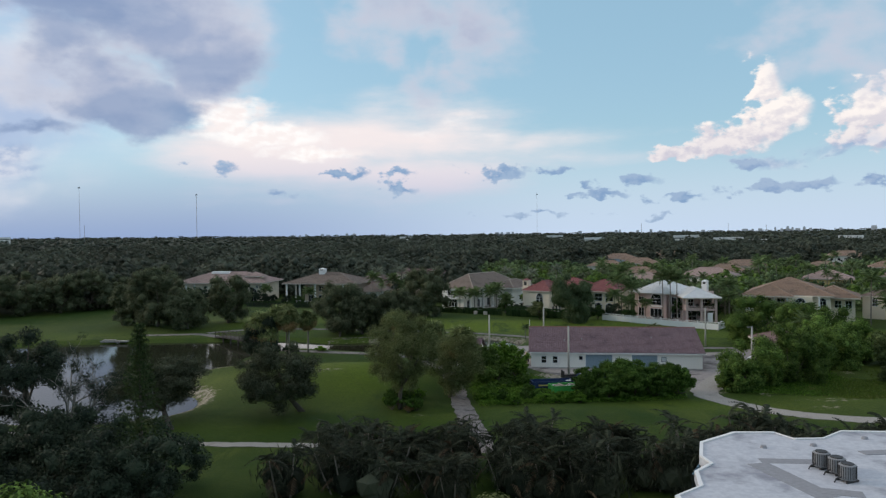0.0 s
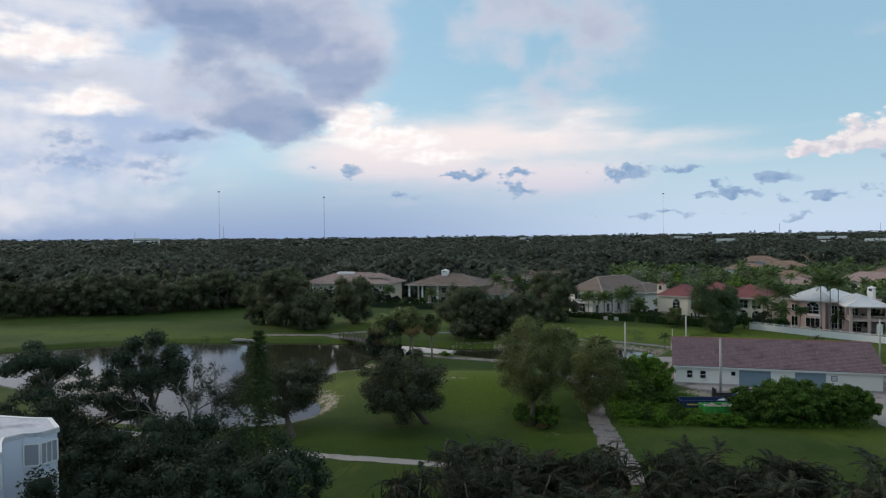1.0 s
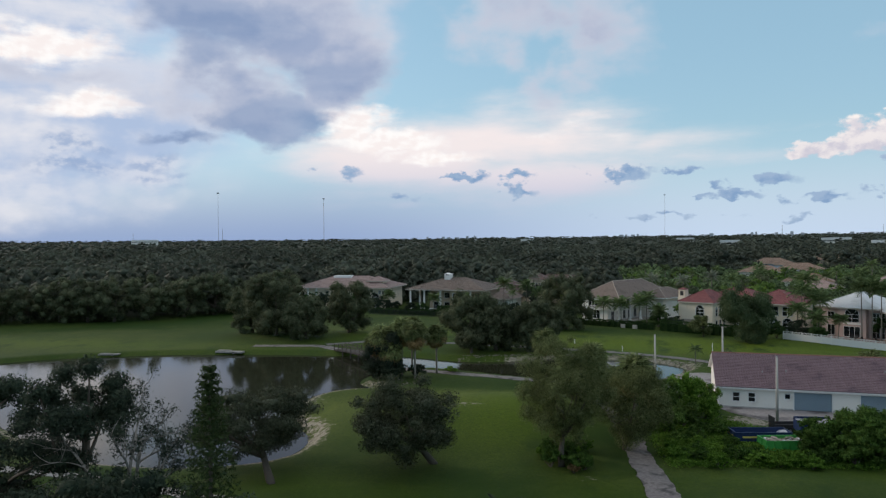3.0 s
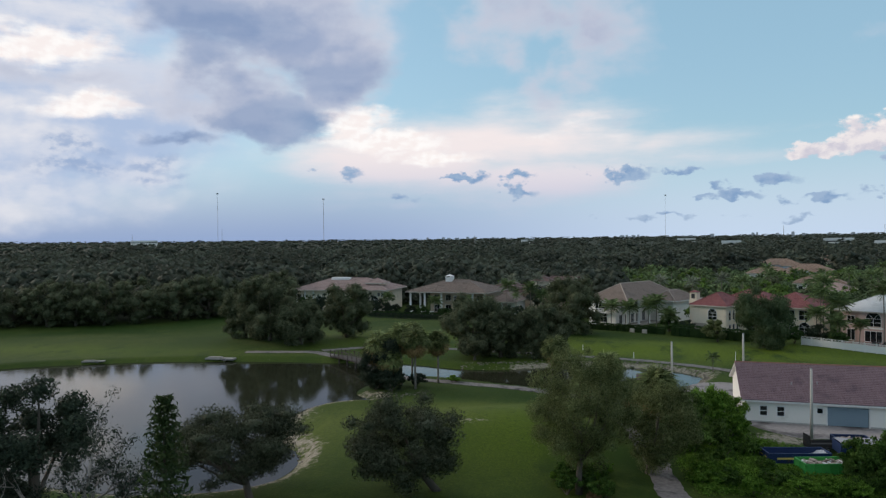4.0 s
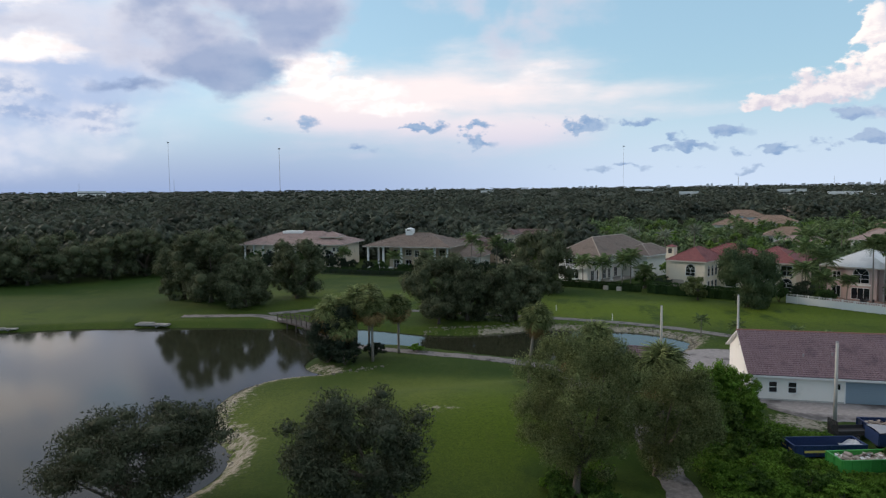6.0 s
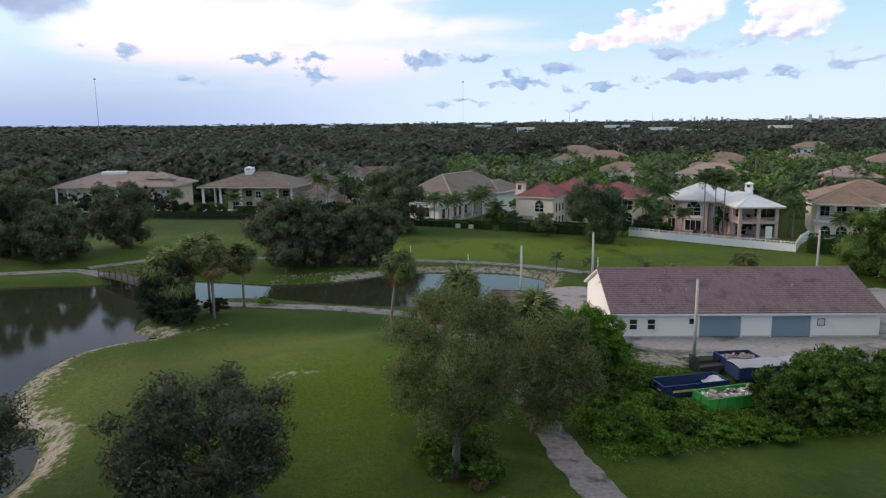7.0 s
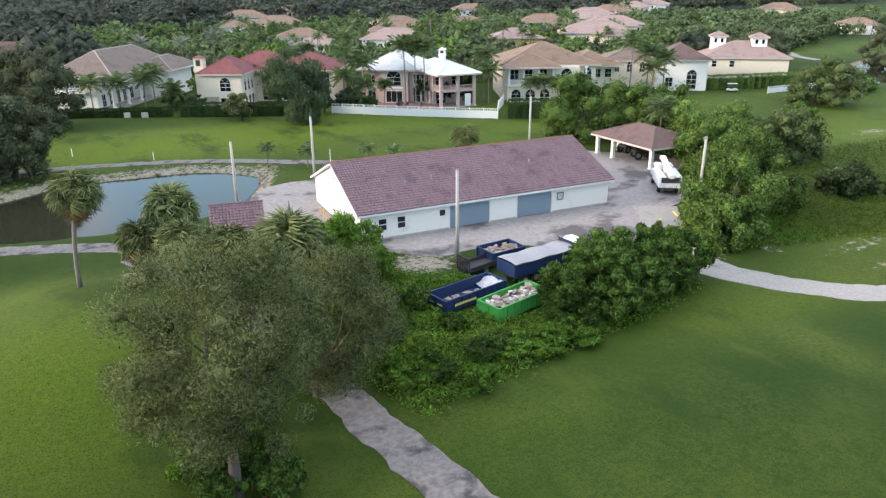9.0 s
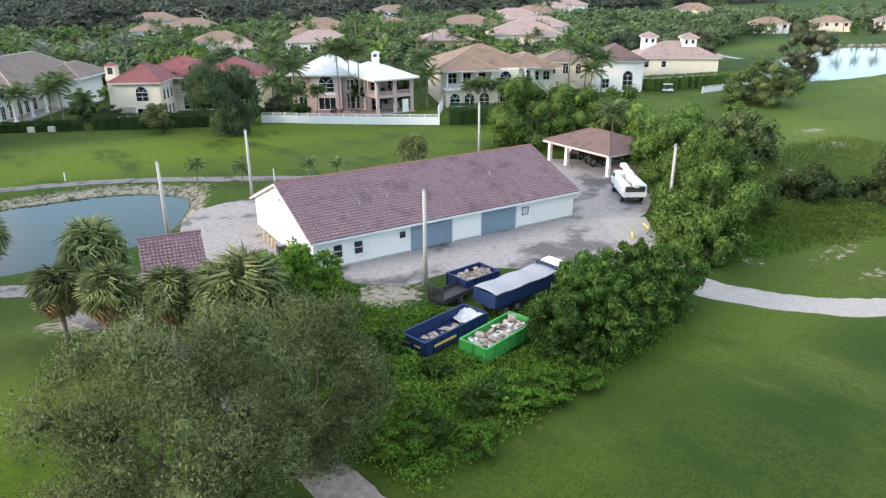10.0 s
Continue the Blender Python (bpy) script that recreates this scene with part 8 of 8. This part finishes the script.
for i, (x, y, rr, hh) in enumerate(((-4.2, 85.4, 1.3, 1.2), (-3.2, 88.0, 1.2, 1.2), (-6.6, 85.8, 1.2, 1.0), (-22.5, 128.6, 1.2, 1.0), (-30.0, 120.6, 2.4, 2.8), (-32.4, 121.4, 2.5, 3.2), (-31.0, 123.6, 2.6, 3.6), (-27.4, 124.8, 1.8, 2.0), (-33.8, 123.6, 2.4, 3.2))):
    shrub(standing(x, y, 33 * i), "low dark shrub under the trees", rr, hh, DARK_LEAF if i > 3 else WEED, 3000, 0.26, 350 + i, 9, group="shrubs under trees")


for i, (x, y, rr, hh, dead) in enumerate(((-4.4, 84.6, 1.7, 2.4, False), (-6.3, 83.2, 1.6, 2.0, False), (-4.2, 82.0, 0.7, 0.8, True), (-3.6, 82.8, 1.4, 1.7, False), (-6.0, 85.2, 1.5, 2.2, False))):
    shrub(standing(x, y, 29 * i), "dry brown scrub at a tree foot" if dead else "green scrub round the foot of a tree", rr, hh, DEAD_FROND if dead else SHRUB_LEAF, 2600, 0.24, 360 + i, 7, group="scrub at tree foot")


def weed_patch(name, ring, count, high, leaf, label, seed):
    r = np.random.default_rng(seed)
    ring = np.array(ring, float) * K
    lo, hi = ring.min(0), ring.max(0)
    p = r.uniform(lo, hi, (count * 2, 2))
    edge = -shore_distance(p, ring)
    p = p[edge > r.uniform(0, 2.2, len(p))][:count]
    inside = (np.abs(p[:, 0] / K - 14.6) < 3.1) & (np.abs(p[:, 1] / K - 95.0) < 1.6)
    inside |= (np.abs(p[:, 0] / K - 16.4) < 2.6) & (np.abs(p[:, 1] / K - 92.2) < 1.5)
    p = p[~inside]
    n = len(p)
    lump = 0.5 + 0.5 * np.sin(p[:, 0] * 1.1 + 1.5 * np.sin(p[:, 1] * 0.9)) * np.sin(p[:, 1] * 1.3)
    z = land(p[:, 0], p[:, 1]) + r.uniform(0, 1, n) * high * (0.3 + 0.7 * lump)
    q = leaf_quads(r, np.zeros((1, 3)), np.array([0.01]), n, 0.3, 0.4, up=0.9) + np.column_stack([p, z])[:, None, :]
    solid(name, Geo().quads(q), leaf, label, "weeds", kind="stuff")


weed_patch("tall_weeds", [(3.9, 83.6), (9, 84.4), (16, 85.0), (24, 85.6), (30.5, 87.4), (31, 93), (24, 94.5), (18, 95.5), (17.4, 99), (14, 101.5), (11, 104), (5, 101), (2.8, 95)], 42000, 0.75, WEED, "rank green weeds and creepers round the containers", 370)
weed_patch("tall_weeds", [(37, 96.2), (38.5, 90), (48, 87), (56, 96), (57, 104), (50, 102), (44, 100.5), (40, 99)], 12000, 0.5, WEED, "rank green weeds under the trees by the drive", 371)
weed_patch("tall_weeds", [(45, 92), (49, 86), (58, 84), (64, 90), (62, 98), (54, 98)], 14000, 0.5, MEADOW_GRASS, "rough weeds between the drive trees and the meadow", 374)
weed_patch("tall_weeds", [(58, 94), (72, 82), (96, 90), (94, 106), (70, 109), (61, 103)], 12000, 0.4, MEADOW_GRASS, "rough grass in the meadow", 373)

hedge("hedge", [(16.5, 183.4), (24, 178.6), (31, 174.0)], 2.5, 1.8, HEDGE_LEAF, "clipped dark green hedge before the cream house")
hedge("hedge", [(-3, 194.0), (8, 187.8), (15, 183.8)], 1.7, 1.4, HEDGE_LEAF, "low clipped hedge before the white house")
hedge("hedge", [(60.6, 150.4), (66, 145.6), (73, 139.8)], 3.4, 2.2, HEDGE_LEAF, "tall clipped hedge before the brown-roofed house")
hedge("hedge", [(-60, 217.5), (-40, 212.5), (-22, 207.5)], 1.6, 1.6, HEDGE_LEAF, "dark hedge behind the iron fence")
hedge("hedge", [(113, 152), (126, 147), (140, 142)], 3.2, 2.4, FICUS_LEAF, "bright clipped hedge beside the cream house")
GARDEN = "dark garden shrub beside a house"
for i, (x, y, rr, hh) in enumerate(((34.5, 171.5, 2.6, 4.2), (37.6, 172.0, 2.4, 3.6), (41.5, 171.0, 2.6, 4.2), (44.2, 169.0, 2.4, 3.6), (20, 187, 2.2, 3.0), (17, 190, 2.6, 4.0), (-17, 207, 3.0, 4.0), (-10, 203, 3.0, 3.8), (-48, 216, 2.4, 3.4), (-38, 214, 2.4, 3.2), (-58, 222, 3.2, 5.0), (-66, 222, 3.4, 6.0), (-30, 211, 2.6, 3.4), (-81, 225, 3.1999999999999997, 6.0), (-76.5, 224, 3.4, 6.8), (-72, 224.5, 3.4, 6.4), (-63, 224, 3.4, 6.8), (-68, 223, 3.1999999999999997, 5.8), (-54, 219, 2.8, 4.2), (-44.5, 215.5, 2.4, 3.6), (-34.5, 213, 2.6, 4.0), (-26, 211, 2.8, 4.2), (-21, 209, 2.8, 4.4), (57.5, 172, 2.8, 5.6), (60.5, 170, 2.6, 5.0), (64, 168, 2.6, 5.4))):
    shrub(standing(x, y, 41 * i), GARDEN, rr, hh, HEDGE_LEAF if i % 2 else DARK_LEAF, 3200, 0.36, 380 + i, 10, group="garden shrubs")


# ---- the woods ----
def crown_variant(seed, leaves, size, n, core_scale=0.8, clump=0.42):
    r = np.random.default_rng(seed)
    cen, rad = clumps(r, n, 1.0, 0.0, 1.95, clump)
    g = Geo()
    cores(g, r, cen, rad, core_scale, OCTA_V, OCTA_F)
    g.quads(leaf_quads(r, cen, rad, leaves, size, 0.75, shell=0.66, fringe=1.32, puff=0.65))
    g.tube([(0, 0, -0.6), (0, 0, 0.5)], [0.06, 0.05], 5)
    return np.concatenate(g.v), g.f


GARDEN_GREEN = "leafy green garden tree between the houses"
gt = [tree(standing(24, 196), GARDEN_GREEN, 7.0, 3.6, 0.2, FICUS_LEAF, 640, 0.95, 451, 16, 0.25, group="garden trees", clump=0.34, core=0.6, shell=0.6, out=0.3),
      tree(standing(62, 172), GARDEN_GREEN, 6.4, 3.4, 0.2, OAK_LEAF, 640, 0.95, 452, 16, 0.25, group="garden trees", clump=0.34, core=0.6, shell=0.6, out=0.3)]
houses = [(o.matrix_world.translation.x / K, o.matrix_world.translation.y / K) for o in scene.objects if o.name.startswith("house")]
house_xy = np.array(houses)


for j, (hx, hy) in enumerate(((292, 224), (318, 205), (345, 190), (360, 300), (284, 350))):
    d = unit(np.array([-10.0 - hx, 65.0 - hy]))
    for i, (side, off) in enumerate(((-13, 12), (-5, 15), (4, 13), (9, 16), (15, 10))):
        x, y = hx + d[0] * off - d[1] * side, hy + d[1] * off + d[0] * side
        copy_thing((gt + far_palm)[(i + j) % 4], standing(x, y, 51 * i, 0.8 + 0.14 * ((i + j) % 4)))
gr = np.random.default_rng(455)
for i in range(240):
    x, y = gr.uniform(-30, 150), gr.uniform(165, 320)
    front = np.interp(x, [-30, 0, 20, 45, 70, 100, 150], [222, 206, 198, 184, 176, 172, 178])
    if y < front or np.min(np.hypot(house_xy[:, 0] - x, house_xy[:, 1] - y)) < 11:
        continue
    copy_thing((gt + gt + far_palm)[i % 6], standing(x, y, gr.uniform(0, 360), gr.uniform(0.55, 0.85) if i % 6 > 3 else gr.uniform(0.8, 1.5)))


def woods(name, variants, count, r0, r1, az0, az1, size, label, seed, gap, power=2.0, clear_house=13, tall=1.0, leaf=FOREST_LEAF, gardens=None, sink=0.2):
    r = np.random.default_rng(seed)
    d = (r.uniform(0, 1, count) * (r1 ** power - r0 ** power) + r0 ** power) ** (1 / power)
    az = np.radians(r.uniform(az0, az1, count))
    x, y = d * np.sin(az) - 4, d * np.cos(az) + 40
    ok = wooded(x, y)
    meadow = ((x - 175) / 75) ** 2 + ((y - 100) / 62) ** 2 < 1
    meadow |= ((x - 300) / 110) ** 2 + ((y - 150) / 42) ** 2 < 1
    meadow |= (np.abs(x - 205) < 26) & (np.abs(y - 390) < 22)
    ok &= ~meadow
    if gardens is not None:
        ok &= ((x > 12) & (y < 400)) == gardens
    ok &= np.min(np.hypot(x[:, None] - house_xy[None, :, 0], y[:, None] - house_xy[None, :, 1]), 1) > clear_house
    x, y = x[ok], y[ok]
    keep, cells = [], {}
    for i in range(len(x)):
        c = (int(x[i] // gap), int(y[i] // gap))
        if any(math.hypot(x[i] - x[j], y[i] - y[j]) < gap for a in (-1, 0, 1) for b in (-1, 0, 1) for j in cells.get((c[0] + a, c[1] + b), ())):
            continue
        cells.setdefault(c, []).append(i)
        keep.append(i)
    x, y = x[keep] * K, y[keep] * K
    z = land(x, y)
    g, tint = Geo(), []
    which = r.integers(0, len(variants), len(x))
    for v, (verts, faces) in enumerate(variants):
        k = np.where(which == v)[0]
        mats = np.zeros((len(k), 4, 4))
        for n_, i in enumerate(k):
            s = size * r.uniform(0.7, 1.3)
            mats[n_] = np.array(pose(x[i], y[i], z[i] - s * sink, 0, 0, r.uniform(0, 360)) @ Matrix.Diagonal((s, s * r.uniform(0.85, 1.15), s * tall * r.uniform(0.8, 1.05), 1)))
        g.many(verts, faces, mats)
        tint.append(np.repeat(r.uniform(0, 1, len(k)), len(verts)))
    me = g.mesh(name, leaf, True)
    me.attributes.new("tint", "FLOAT", "POINT").data.foreach_set("value", np.concatenate(tint).astype(np.float32))
    tagged(new(name, me), label, "woods", kind="stuff")


near_v = [crown_variant(400 + i, 330, 0.18, 34, 0.8, 0.25) for i in range(5)]
mid_v = [crown_variant(410 + i, 180, 0.24, 14, 0.6, 0.35) for i in range(4)]
far_v = [crown_variant(420 + i, 8, 0.4, 4, 1.0) for i in range(3)]
woods("woods", near_v, 4200, 130, 250, -50, 62, 7.8, "dense dark green oak woods behind the course", 430, 7.4, 2.0, 15, 0.96, gardens=False)
woods("woods", mid_v, 6500, 250, 800, -46, 70, 9.8, "dense dark green tree canopy spreading to the distance", 431, 10.5, 1.4, 15, 0.82, gardens=False)
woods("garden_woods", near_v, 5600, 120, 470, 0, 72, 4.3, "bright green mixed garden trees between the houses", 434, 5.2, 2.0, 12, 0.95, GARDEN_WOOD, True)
# Far crowns are widened and flattened to fit the horizon in the camera's view.
woods("far_woods", far_v, 5000, 800, 3900, -46, 72, 14.0, "far wooded land rising gently to the horizon", 432, 14.0, 1.15, 10, 0.4, sink=-0.05)
woods("far_woods", far_v, 2200, 3900, 14000, -46, 74, 40.0, "far wooded land rising gently to the horizon", 433, 30.0, 1.0, 10, 0.12, sink=-0.05)
